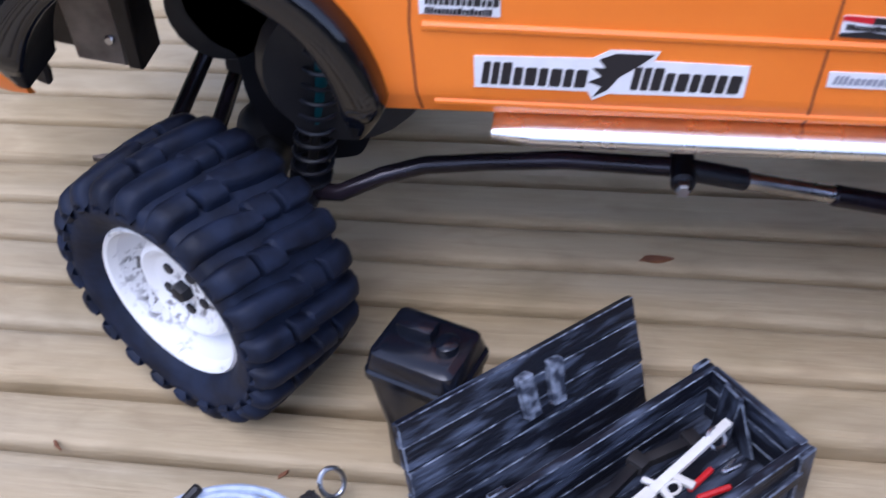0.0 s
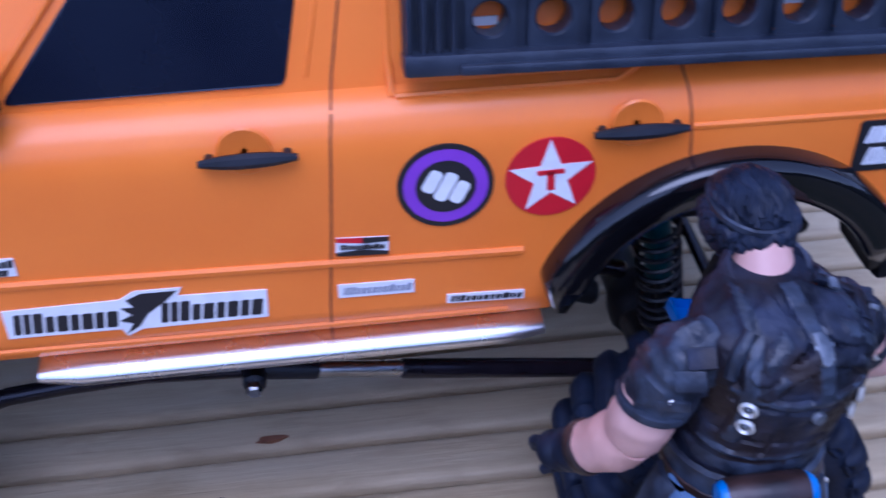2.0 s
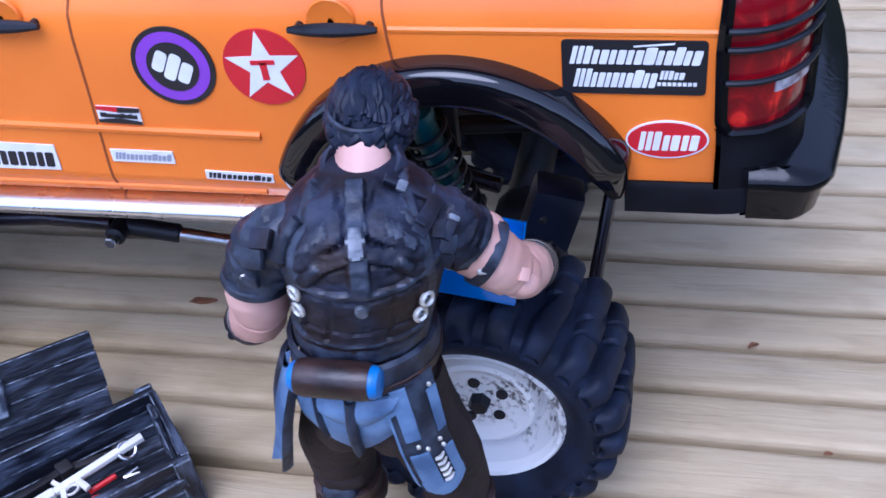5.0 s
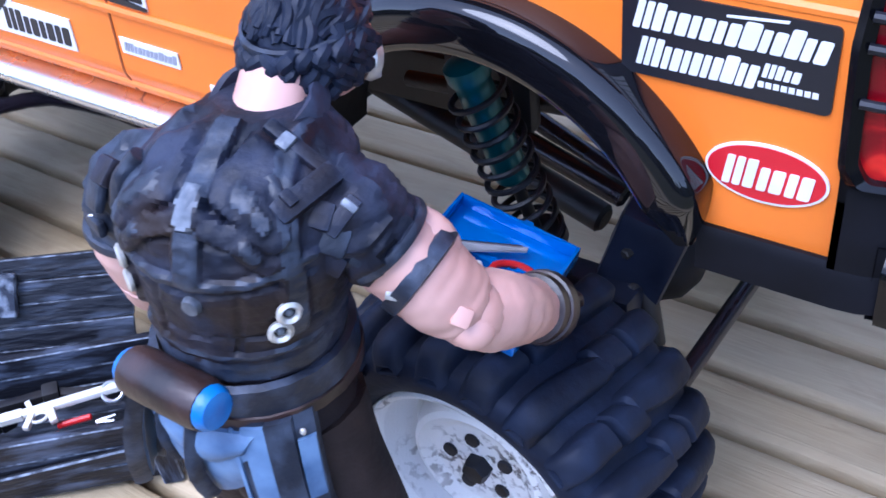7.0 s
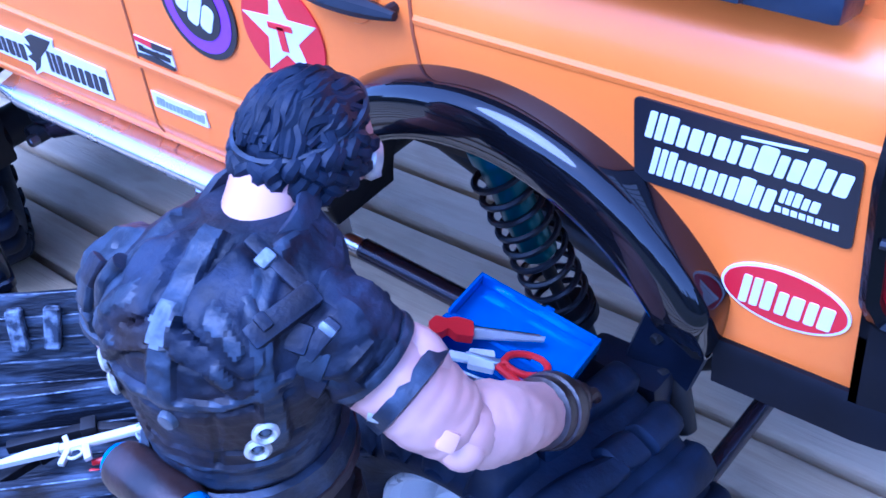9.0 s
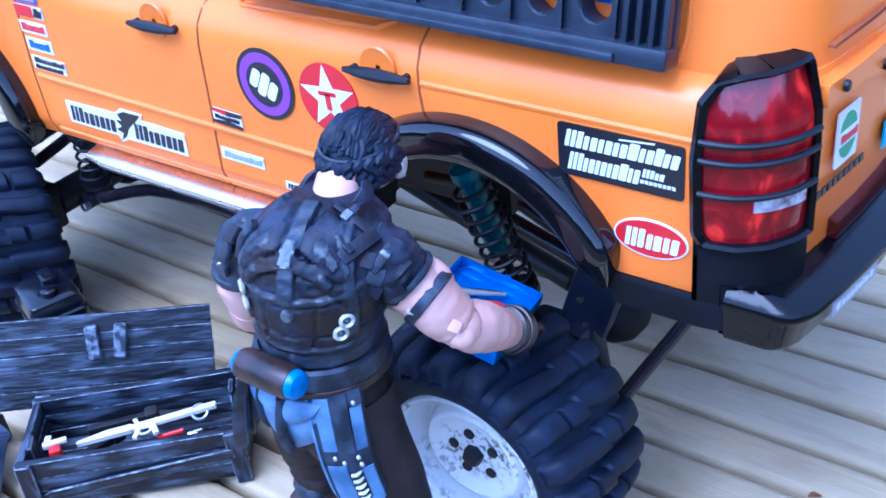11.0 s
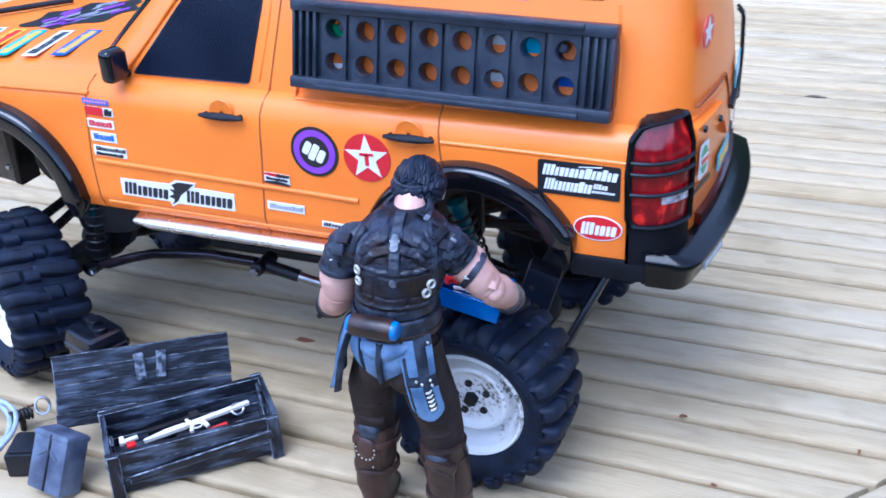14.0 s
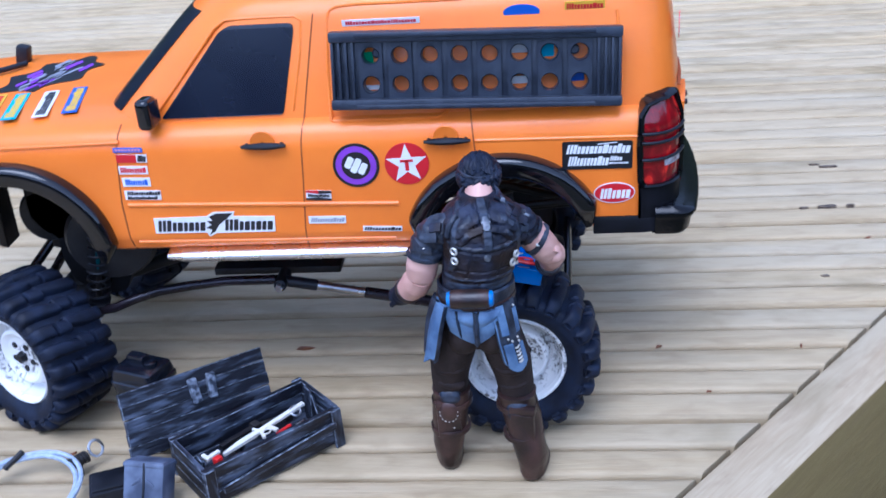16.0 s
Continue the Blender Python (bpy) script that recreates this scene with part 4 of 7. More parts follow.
sticker("white and green upright sticker on the tailgate", place_rear(3.96, 1.895), rounded(rect(-0.072, -0.095, 0.072, 0.095), 0.008, 2), WHITE_V, [([disc(0.058, 24, 0.078)], GREEN_V), ([rect(-0.062, -0.024, 0.062, 0.024)], WHITE_V), (letters(-0.054, 0.054, -0.014, 0.014, 5), RED_V)])
sticker("blue and yellow sticker on the tailgate", place_rear(4.44, 1.745), rect(-0.17, -0.05, 0.17, 0.05), CYAN_V, [(letters(-0.145, 0.145, -0.028, 0.028, 7), YELLOW_V)])
sticker("white sticker on the tailgate", place_rear(4.97, 1.80), rect(-0.14, -0.06, 0.14, 0.06), WHITE_V, [(letters(-0.11, 0.11, -0.03, 0.03, 6), RED_V)])
sticker("pale blue and white sticker on the tailgate", place_rear(4.84, 2.11), rect(-0.17, -0.065, 0.17, 0.065), CYAN_V, [(letters(-0.14, 0.14, -0.035, 0.04, 5), WHITE_V)])
sticker("white star on red", place_rear(3.99, 2.56), disc(0.085, 24), RED_V, [([[(x * 0.56, y * 0.56) for x, y in star]], WHITE_V)])
own = bmesh.new()
for shape in bars(-0.15, 0.17, -0.013, 0.013, 9, 0.3):
    plate(shape, 0.005, place_rear(3.95, 1.745, 0.009), own)
part("tailgate_print", own, BLACK_V, truck, "row of small black marks on the tailgate", smooth=False)
sticker("plain white plate on the bumper", place_rear(3.90, 1.385, 0.126), rect(-0.15, -0.028, 0.15, 0.028), GREY_V, [(letters(-0.13, 0.13, -0.014, 0.014, 9, 0.0, 0.3), WHITE_V)])

# ---- bonnet: stickers, skid of black marks, aerial, wiper panel ----
def place_top(x, y, turn):
    return pose(x, y, 2.2005, 0, 0, turn)


for cx, cy, mat, pm in ((-1.06, 4.08, BLUE_V, YELLOW_V), (-1.24, 4.02, WHITE_V, BLACK_V), (-1.44, 3.99, CYAN_V, YELLOW_V), (-1.60, 3.98, YELLOW_V, RED_V), (-1.77, 3.98, WHITE_V, BLUE_V)):
    sticker("small rectangular sticker on the bonnet", place_top(cx, cy, 103), rect(-0.27, -0.05, 0.27, 0.05), mat, [(letters(-0.24, 0.24, -0.032, 0.032, 6), pm)])
random.seed(4)
own_shapes, violet = [], []
for k in range(26):
    x, y = random.uniform(-0.27, 0.27), random.uniform(-0.15, 0.15)
    l, h = random.uniform(0.05, 0.12), random.uniform(0.015, 0.045)
    (own_shapes if k % 3 else violet).append([(x - l, y - h), (x + l * 0.7, y - h * 0.2), (x + l, y + h), (x - l * 0.6, y + h * 0.6)])
blotch = [(0.42 * math.cos(a) * (1 + 0.12 * math.sin(5 * a)), 0.24 * math.sin(a) * (1 + 0.2 * math.sin(7 * a))) for a in np.linspace(0, 2 * math.pi, 49)[:-1]]
sticker("large dark jagged sticker with violet streaks on the bonnet", place_top(-1.46, 4.67, 62), blotch, BLACK_V, [(own_shapes, GREY_V), (violet, PURPLE_V)])
part("bonnet_scoop", box((0.10, 0.10, 0.16), (-1.84, 5.06, 2.25), (0, 12, 0), 0.03), BLACK_PLASTIC, truck)
part("aerial_bar", rod((-1.75, 4.9, 2.23), (-2.2, 4.3, 2.24), 0.02), BLACK_PLASTIC, truck)
part("front_bumper", box((0.35, 2.3, 0.30), (-2.50, YC, 1.40), (0, 0, 0), 0.06), BLACK_GLOSS, truck, "black front bumper")
part("grille", box((0.06, 1.6, 0.42), (-2.62, YC, 1.85), (0, 0, 0), 0.02), BLACK_PLASTIC, truck)
for y in (3.98, 5.38):
    part("headlamp", box((0.10, 0.34, 0.30), (-2.54, y, 1.86), (0, 0, 0), 0.03), CLEAR, truck)

# ---- chassis and running gear ----
GREASY = grained("dusty_black_metal", (0.006, 0.006, 0.008), (0.022, 0.020, 0.019), 60, (0.35, 0.6), 0.4, spec=0.35)
for y in (4.28, 5.08):
    part("chassis_rail", box((2.55, 0.10, 0.20), (0.05, y, 1.16), (0, 0, 0), 0.02), GREASY, truck)
for y, z in ((4.08, 1.36), (4.34, 1.22), (4.70, 1.22), (4.98, 1.26)):
    part("rear_frame_tube", rod((1.20, y, z - 0.10), (2.34, y - 0.04, z), 0.026), GREASY, truck, "thin black frame tube")
part("frame_cross_tube", rod((2.32, 3.95, 1.27), (2.32, 5.10, 1.24), 0.03), GREASY, truck)
part("gearbox", box((0.75, 0.55, 0.30), (0.10, YC, 0.98), (0, 0, 0), 0.06), GREASY, truck)
part("skid_plate", box((0.95, 0.70, 0.06), (0.12, YC, 0.80), (0, 0, 0), 0.02), GREASY, truck)
part("battery_tray", box((0.9, 0.7, 0.25), (-0.95, YC, 1.30), (0, 0, 0), 0.04), GREASY, truck)
BRACKET = grained("blue_black_bracket", (0.004, 0.006, 0.014), (0.010, 0.014, 0.030), 70, (0.35, 0.55), 0.3, spec=0.35)
FENDER = grained("matt_black_liner", (0.003, 0.003, 0.004), (0.008, 0.008, 0.010), 60, (0.5, 0.7), 0.3, spec=0.25)
part("inner_fender", plate(rounded([(-1.62, 1.80), (-1.62, 1.33), (-1.54, 1.20), (-1.45, 1.16), (-1.45, 0.98), (-1.40, 0.80), (-1.22, 0.66), (-1.02, 0.70), (-0.93, 0.88), (-0.80, 1.15), (-0.72, 1.80)], 0.04), 0.08, pose(0, 4.20, 0) @ SIDE), FENDER, truck, "matt black inner fender")
part("inner_wing", lathe([(0.05, 0), (0.30, 0.0), (0.33, 0.06), (0.30, 0.12), (0.05, 0.14)], 24, None, pose(-1.02, 4.10, 1.18, 90, 0, 10)), GREASY, truck)
PLATE_GREY = grained("brown_grey_scuffed_plate", (0.10, 0.085, 0.075), (0.27, 0.24, 0.21), 70, (0.35, 0.6), 0.4, metal=0.4, detail=8)
BROWN_BLACK = grained("brown_black_metal", (0.014, 0.011, 0.010), (0.045, 0.036, 0.030), 60, (0.35, 0.6), 0.4, metal=0.3)
part("bumper_blade", plate([(-2.85, 1.75), (-2.62, 1.35), (-2.30, 1.00), (-2.255, 0.98), (-2.245, 1.05), (-2.31, 1.22), (-2.27, 1.75)], 0.05, pose(0, 4.16, 0) @ SIDE, bevel=0.012), BROWN_BLACK, truck, "dark pointed bumper blade")
part("winch_mount", plate([(-2.33, 1.75), (-2.26, 1.28), (-2.20, 1.17), (-2.06, 1.14), (-2.04, 1.75)], 0.16, pose(0, 4.30, 0) @ SIDE, bevel=0.012), BROWN_BLACK, truck)
part("winch_plate", plate([(-2.11, 1.75), (-2.085, 1.13), (-1.89, 1.10), (-1.86, 1.75)], 0.035, pose(0, 4.13, 0) @ SIDE, bevel=0.008), PLATE_GREY, truck, "scuffed grey-brown steel plate")
part("plate_bolt", rod((-2.04, 4.10, 1.20), (-2.04, 4.16, 1.20), 0.04, n=6), BROWN_BLACK, truck)
part("plate_bolt", rod((-1.93, 4.08, 1.22), (-1.93, 4.14, 1.22), 0.02, n=8), STEEL, truck)
part("winch_mount", plate([(-1.90, 1.75), (-1.885, 1.10), (-1.82, 1.09), (-1.81, 1.75)], 0.20, pose(0, 4.28, 0) @ SIDE, bevel=0.01), BROWN_BLACK, truck)
part("winch_crossmember", box((0.62, 0.9, 0.22), (-2.10, 4.62, 1.62), (0, 0, 0), 0.03), BROWN_BLACK, truck)
part("motor_can", lathe([(0.05, 0), (0.19, 0.0), (0.21, 0.03), (0.21, 0.42), (0.19, 0.45), (0.05, 0.46)], 24, None, pose(-1.50, 4.12, 1.32, -90, 0, 0)), GREASY, truck, "dark motor can")
part("motor_plate", box((0.34, 0.05, 0.40), (-1.32, 4.16, 1.22), (0, 12, 0), 0.03), GREASY, truck)


def axle(x, sgn):
    body = bmesh.new()
    rod((x, 3.85, 0.56), (x, 2 * YC - 3.85, 0.56), 0.095, n=18, bm=body)
    part("axle_tube", body, GREASY, truck, "black axle tube")
    part("differential", lathe([(0.04, -0.15), (0.10, -0.13), (0.145, -0.08), (0.16, -0.01), (0.155, 0.06), (0.12, 0.13), (0.06, 0.17)], 28, None, pose(x + sgn * 0.03, YC - 0.1, 0.57, 0, 90, 0)), FENDER, truck)
    for y in (3.80, 2 * YC - 3.80):
        part("steering_knuckle", box((0.16, 0.16, 0.28), (x, y, 0.56), (0, 0, 0), 0.03), GREASY, truck)


axle(1.87, 1)
axle(-1.46, -1)


def shock(top, bottom, label):
    """A teal damper body over a thin shaft, in a black coil spring."""
    s = new("shock_absorber")
    s.parent = truck
    top, bottom = Vector(top), Vector(bottom)
    s.location = top * U - truck.location
    tagged(s, label)
    d = bottom - top
    part("damper_body", lathe([(0.03, 0), (0.060, 0.02), (0.060, 0.06), (0.050, 0.08), (0.050, d.length * 0.58), (0.038, d.length * 0.60)], 20, None, aim(top, bottom)), TEAL, s, "teal anodised damper body")
    part("shaft", rod(top + d * 0.55, bottom, 0.02), GREASY, s)
    m = aim(top + d * 0.12, bottom)
    turns, n, h = 10, 216, d.length * 0.82
    pts = []
    for k in range(n + 1):
        a = 2 * math.pi * turns * k / n
        pts.append(m @ Vector((0.078 * math.cos(a), 0.078 * math.sin(a), h * k / n)))
    own = bmesh.new()
    tube(pts, 0.0095, 6, own)
    part("coil_spring", own, BLACK_PLASTIC, s, "black coil spring")
    part("spring_cup", lathe([(0.03, 0), (0.085, 0.01), (0.085, 0.04), (0.05, 0.06)], 20, None, aim(bottom - d * 0.10, bottom)), BLACK_PLASTIC, s)


for y0, y1 in ((3.75, 3.885), (2 * YC - 3.75, 2 * YC - 3.885)):
    part("shock_mount", rod((1.782, y1, 0.96), (1.85, y1 + (0.05 if y1 < YC else -0.05), 0.58), 0.05, n=10), BRACKET, truck)
    shock((1.655, y0, 1.60), (1.790, y1, 0.93), "teal rear shock absorber with black coil spring")
for y0, y1 in ((3.98, 4.02), (2 * YC - 3.98, 2 * YC - 4.02)):
    shock((-1.02, y0, 1.45), (-1.22, y1, 0.62), "teal front shock absorber with black coil spring")
LINK = grained("black_link_tube", (0.012, 0.010, 0.014), (0.03, 0.022, 0.03), 40, (0.18, 0.3), 0.05, metal=0.3)
for s in (0, 1):
    f = (lambda y: y) if s == 0 else (lambda y: 2 * YC - y)
    own = bmesh.new()
    tube([(-1.22, f(4.0), 0.60), (-1.08, f(3.96), 0.635), (-0.92, f(4.03), 0.675), (-0.75, f(4.05), 0.72), (-0.5, f(4.02), 0.775), (-0.2, f(3.98), 0.83), (0.18, f(3.92), 0.865)], 0.036, 10, own)
    part("front_link", own, LINK, truck, "bent black suspension link")
    part("link_joint", rod((-1.24, f(3.90), 0.58), (-1.20, f(4.10), 0.60), 0.05), BLACK_PLASTIC, truck)
    part("link_bolt", rod((-1.19, f(3.87), 0.585), (-1.19, f(3.92), 0.585), 0.028, n=6), STEEL, truck)
    part("link_joint", rod((0.22, f(3.83), 0.855), (0.22, f(4.05), 0.855), 0.045), BLACK_PLASTIC, truck)
    part("link_bolt", rod((0.22, f(3.79), 0.855), (0.22, f(3.84), 0.855), 0.03, n=6), STEEL, truck)
    part("rear_link_sleeve", rod((0.20, f(3.92), 0.862), (0.46, f(3.965), 0.785), 0.042), BLACK_PLASTIC, truck)
    part("rear_link", rod((0.44, f(3.96), 0.79), (0.80, f(4.025), 0.685), 0.033), STEEL, truck, "bare steel section of the rear link")
    part("rear_link_sleeve", rod((0.78, f(4.02), 0.69), (1.68, f(4.17), 0.43), 0.042), LINK, truck)
part("rear_tie_rod", rod((2.225, 3.56, 0.58), (2.275, 2 * YC - 3.56, 0.60), 0.030), LINK, truck, "glossy black steering rod")
part("front_tie_rod", rod((-1.77, 3.9, 0.80), (-1.80, 5.4, 0.92), 0.036), LINK, truck)
part("front_drag_link", rod((-1.60, 3.9, 0.76), (-1.62, 5.3, 1.0), 0.034), LINK, truck)
for y in (3.95, 2 * YC - 3.95):
    part("shock_tower", box((0.30, 0.06, 0.42), (-1.08, y + 0.12 * (1 if y < YC else -1), 1.36), (0, 0, 0), 0.02), GREASY, truck)
    part("shock_tower", box((0.28, 0.06, 0.40), (1.62, y - 0.02 * (1 if y < YC else -1), 1.50), (0, 0, 0), 0.02), GREASY, truck)
    part("frame_strut", rod((1.66, y + 0.05 * (1 if y < YC else -1), 1.55), (2.45, y + 0.3 * (1 if y < YC else -1), 1.22), 0.028), GREASY, truck)
for x0, x1 in ((1.35, 2.3), (1.5, 2.5)):
    part("cross_brace", rod((x0, 4.1, 1.30), (x1, 5.0, 1.25), 0.024), GREASY, truck)
part("axle_bracket", box((0.20, 0.16, 0.30), (2.08, 3.96, 0.98), (0, 18, 8), 0.03), BRACKET, truck, "blue-black link bracket")
part("axle_bracket", box((0.26, 0.14, 0.22), (1.98, 3.86, 0.80), (0, 0, 0), 0.03), BRACKET, truck)
for x, z in ((2.06, 1.02), (2.08, 0.90)):
    part("bracket_bolt", rod((x, 3.86, z), (x + 0.01, 3.90, z), 0.016, n=6), GREASY, truck)
part("axle_bracket", rod((2.05, 3.95, 1.05), (2.15, 3.88, 0.70), 0.035), GREASY, truck)
part("upper_link", rod((1.80, 4.4, 0.78), (0.45, 4.5, 1.12), 0.04), LINK, truck)
part("upper_link", rod((1.80, 4.95, 0.78), (0.45, 4.85, 1.12), 0.04), LINK, truck)
part("drive_shaft", rod((1.70, 4.45, 0.62), (0.45, 4.6, 0.90), 0.055), GREASY, truck)
part("drive_shaft", rod((-1.30, 4.45, 0.62), (-0.25, 4.6, 0.90), 0.055), GREASY, truck)

# ---- toy figure: one plain mesh ----
def dry_brushed(name, c1, c2, edge, scale, rough, bump):
    """Painted toy plastic whose raised edges have been brushed with a paler colour."""
    m = grained(name, c1, c2, scale, rough, bump, lo=0.40, hi=0.66, spec=0.28)
    n, l = m.node_tree.nodes, m.node_tree.links
    geo = n.new("ShaderNodeNewGeometry")
    ramp = n.new("ShaderNodeValToRGB")
    ramp.color_ramp.elements[0].position, ramp.color_ramp.elements[1].position = 0.57, 0.72
    l.new(geo.outputs["Pointiness"], ramp.inputs[0])
    co = n.new("ShaderNodeTexCoord")
    soil = n.new("ShaderNodeTexNoise")
    soil.inputs["Scale"].default_value, soil.inputs["Detail"].default_value = 42, 4
    l.new(co.outputs["Object"], soil.inputs["Vector"])
    soil_ramp = n.new("ShaderNodeValToRGB")
    soil_ramp.color_ramp.elements[0].position, soil_ramp.color_ramp.elements[1].position = 0.48, 0.66
    l.new(soil.outputs["Fac"], soil_ramp.inputs[0])
    brown = n.new("ShaderNodeMixRGB")  # brown rubbed into the paint
    brown.inputs[2].default_value = (0.020, 0.012, 0.010, 1)
    mix = n.new("ShaderNodeMixRGB")
    mix.inputs[2].default_value = (*edge, 1)
    b = n["Principled BSDF"]
    l.new(ramp.outputs[0], mix.inputs[0])
    l.new(soil_ramp.outputs[0], brown.inputs[0])
    l.new(b.inputs["Base Color"].links[0].from_socket, brown.inputs[1])
    l.new(brown.outputs[0], mix.inputs[1])
    l.new(mix.outputs[0], b.inputs["Base Color"])
    return m


FIG_MATS = [
    dry_brushed("toy_vest", (0.004, 0.005, 0.011), (0.026, 0.031, 0.054), (0.08, 0.105, 0.17), 100, (0.40, 0.6), 0.9),
    grained("toy_flesh", (0.56, 0.30, 0.23), (0.70, 0.42, 0.34), 45, (0.35, 0.5), 0.15),
    grained("toy_hair", (0.005, 0.007, 0.015), (0.014, 0.019, 0.036), 160, (0.42, 0.6), 0.4, spec=0.25),
    grained("toy_armour_cloth", (0.055, 0.10, 0.19), (0.14, 0.225, 0.36), 110, (0.4, 0.6), 0.4),
    grained("toy_brown_leather", (0.013, 0.007, 0.006), (0.060, 0.028, 0.021), 70, (0.26, 0.48), 0.6, lo=0.38, hi=0.70),
    grained("toy_buckle", (0.42, 0.40, 0.35), (0.68, 0.65, 0.58), 200, (0.25, 0.4), 0.2, metal=0.5),
    grained("toy_blue_cap", (0.012, 0.10, 0.34), (0.03, 0.20, 0.52), 150, (0.25, 0.4), 0.2),
    grained("toy_trousers", (0.014, 0.009, 0.008), (0.030, 0.019, 0.016), 110, (0.6, 0.85), 0.8, spec=0.3),
    grained("toy_strap", (0.010, 0.013, 0.023), (0.045, 0.058, 0.088), 170, (0.35, 0.55), 0.5, lo=0.42, hi=0.72),
    grained("toy_tarnished_metal", (0.07, 0.08, 0.10), (0.20, 0.215, 0.24), 200, (0.35, 0.5), 0.4, metal=0.3),
]
VEST, FLESH, HAIR, CLOTH, LEATHER, BUCKLE, CAP, TROUSER, STRAP, TARNISH = range(10)
fig = bmesh.new()


def loft(stations, mat, n=18, power=2.3):
    """Skin over level ellipses: (centre, rx, ry[, turn])."""
    loops = []
    for c, rx, ry, *t in stations:
        ct, st = math.cos(radians(t[0] if t else 0)), math.sin(radians(t[0] if t else 0))
        loop = []
        for k in range(n):
            a = 2 * math.pi * k / n
            x = rx * math.copysign(abs(math.cos(a)) ** (2 / power), math.cos(a))
            y = ry * math.copysign(abs(math.sin(a)) ** (2 / power), math.sin(a))
            loop.append((c[0] + ct * x - st * y, c[1] + st * x + ct * y, c[2]))
        loops.append(loop)
    merge(fig, recalc(rings(loops)), mat)


def limb(pts, radii, mat, n=14):
    """A tapering round limb through points, smoothed."""
    pts = [Vector(p) for p in pts]
    P, R = [], []
    for k in range(len(pts) - 1):
        p0, p1, p2, p3 = pts[max(k - 1, 0)], pts[k], pts[k + 1], pts[min(k + 2, len(pts) - 1)]
        for i in range(4):
            t = i / 4
            P.append(0.5 * ((2 * p1) + (p2 - p0) * t + (2 * p0 - 5 * p1 + 4 * p2 - p3) * t * t + (3 * p1 - p0 - 3 * p2 + p3) * t ** 3))
            R.append(radii[k] + (radii[k + 1] - radii[k]) * (t * t * (3 - 2 * t)))
    P.append(pts[-1])
    R.append(radii[-1])
    merge(fig, tube(P, R, n), mat)


def blob(c, r, mat, rot=(0, 0, 0), n=16):
    own = bmesh.new()
    bmesh.ops.create_uvsphere(own, u_segments=n, v_segments=n // 2 + 2, radius=1)
    own.transform(pose(*c, *rot) @ Matrix.Diagonal((*r, 1)))
    merge(fig, own, mat)


def pad(size, at, rot, mat, bevel=0.02, taper=None):
    merge(fig, box(size, at, rot, bevel, taper=taper), mat)


def band(a, r, r2, z0, z1, mat, turn=0.0, tilt=(0, 0)):
    """A strap round the body: an elliptical ring."""
    loops = []
    for k in range(25):
        t = 2 * math.pi * k / 24
        co, si = math.cos(t), math.sin(t)
        c = lambda e, z: (a[0] + (r + e) * co, a[1] + (r2 + e) * si, z + tilt[0] * co + tilt[1] * si)
        loops.append([c(0, z0), c(0.018, z0 + 0.006), c(0.018, z1 - 0.006), c(0, z1)])
    own = rings(loops, closed=True, cap=False)
    bmesh.ops.remove_doubles(own, verts=own.verts[:], dist=1e-6)
    merge(fig, recalc(own), mat)


# boots
for (hx, hy), (tx, ty), top, mat in (((1.435, 2.93), (1.40, 3.22), (1.475, 2.93), LEATHER), ((1.965, 2.81), (2.02, 3.09), (1.885, 2.885), LEATHER)):
    d = Vector((tx - hx, ty - hy, 0)).normalized()
    yaw = math.degrees(math.atan2(d.y, d.x)) - 90
    loft([((hx + d.x * 0.10, hy + d.y * 0.10, 0.0), 0.066, 0.150, yaw), ((hx + d.x * 0.10, hy + d.y * 0.10, 0.012), 0.082, 0.172, yaw), ((hx + d.x * 0.10, hy + d.y * 0.10, 0.040), 0.090, 0.185, yaw), ((hx + d.x * 0.09, hy + d.y * 0.09, 0.046), 0.086, 0.178, yaw),
          ((hx + d.x * 0.06, hy + d.y * 0.06, 0.12), 0.094, 0.155, yaw), ((hx, hy, 0.20), 0.10, 0.115, yaw), ((hx * 0.7 + top[0] * 0.3, hy * 0.7 + top[1] * 0.3, 0.30), 0.105, 0.110, yaw),
          ((hx * 0.4 + top[0] * 0.6, hy * 0.4 + top[1] * 0.6, 0.44), 0.116, 0.118, yaw), ((top[0], top[1], 0.57), 0.116, 0.118, yaw), ((top[0], top[1], 0.61), 0.122, 0.124, yaw), ((top[0], top[1], 0.62), 0.10, 0.10, yaw)], mat)
    # calf plate, straps and stitching at the back
    c = Vector((hx * 0.45 + top[0] * 0.55, hy * 0.45 + top[1] * 0.55, 0))
    pad((0.15, 0.05, 0.24), (c.x, c.y - 0.088, 0.40), (4, 0, yaw), LEATHER, 0.02)
    pad((0.165, 0.06, 0.05), (c.x, c.y - 0.085, 0.54), (0, 0, yaw), LEATHER, 0.015)
    band((c.x, c.y), 0.110, 0.112, 0.30, 0.34, LEATHER)
    band((top[0], top[1]), 0.112, 0.114, 0.50, 0.54, LEATHER)
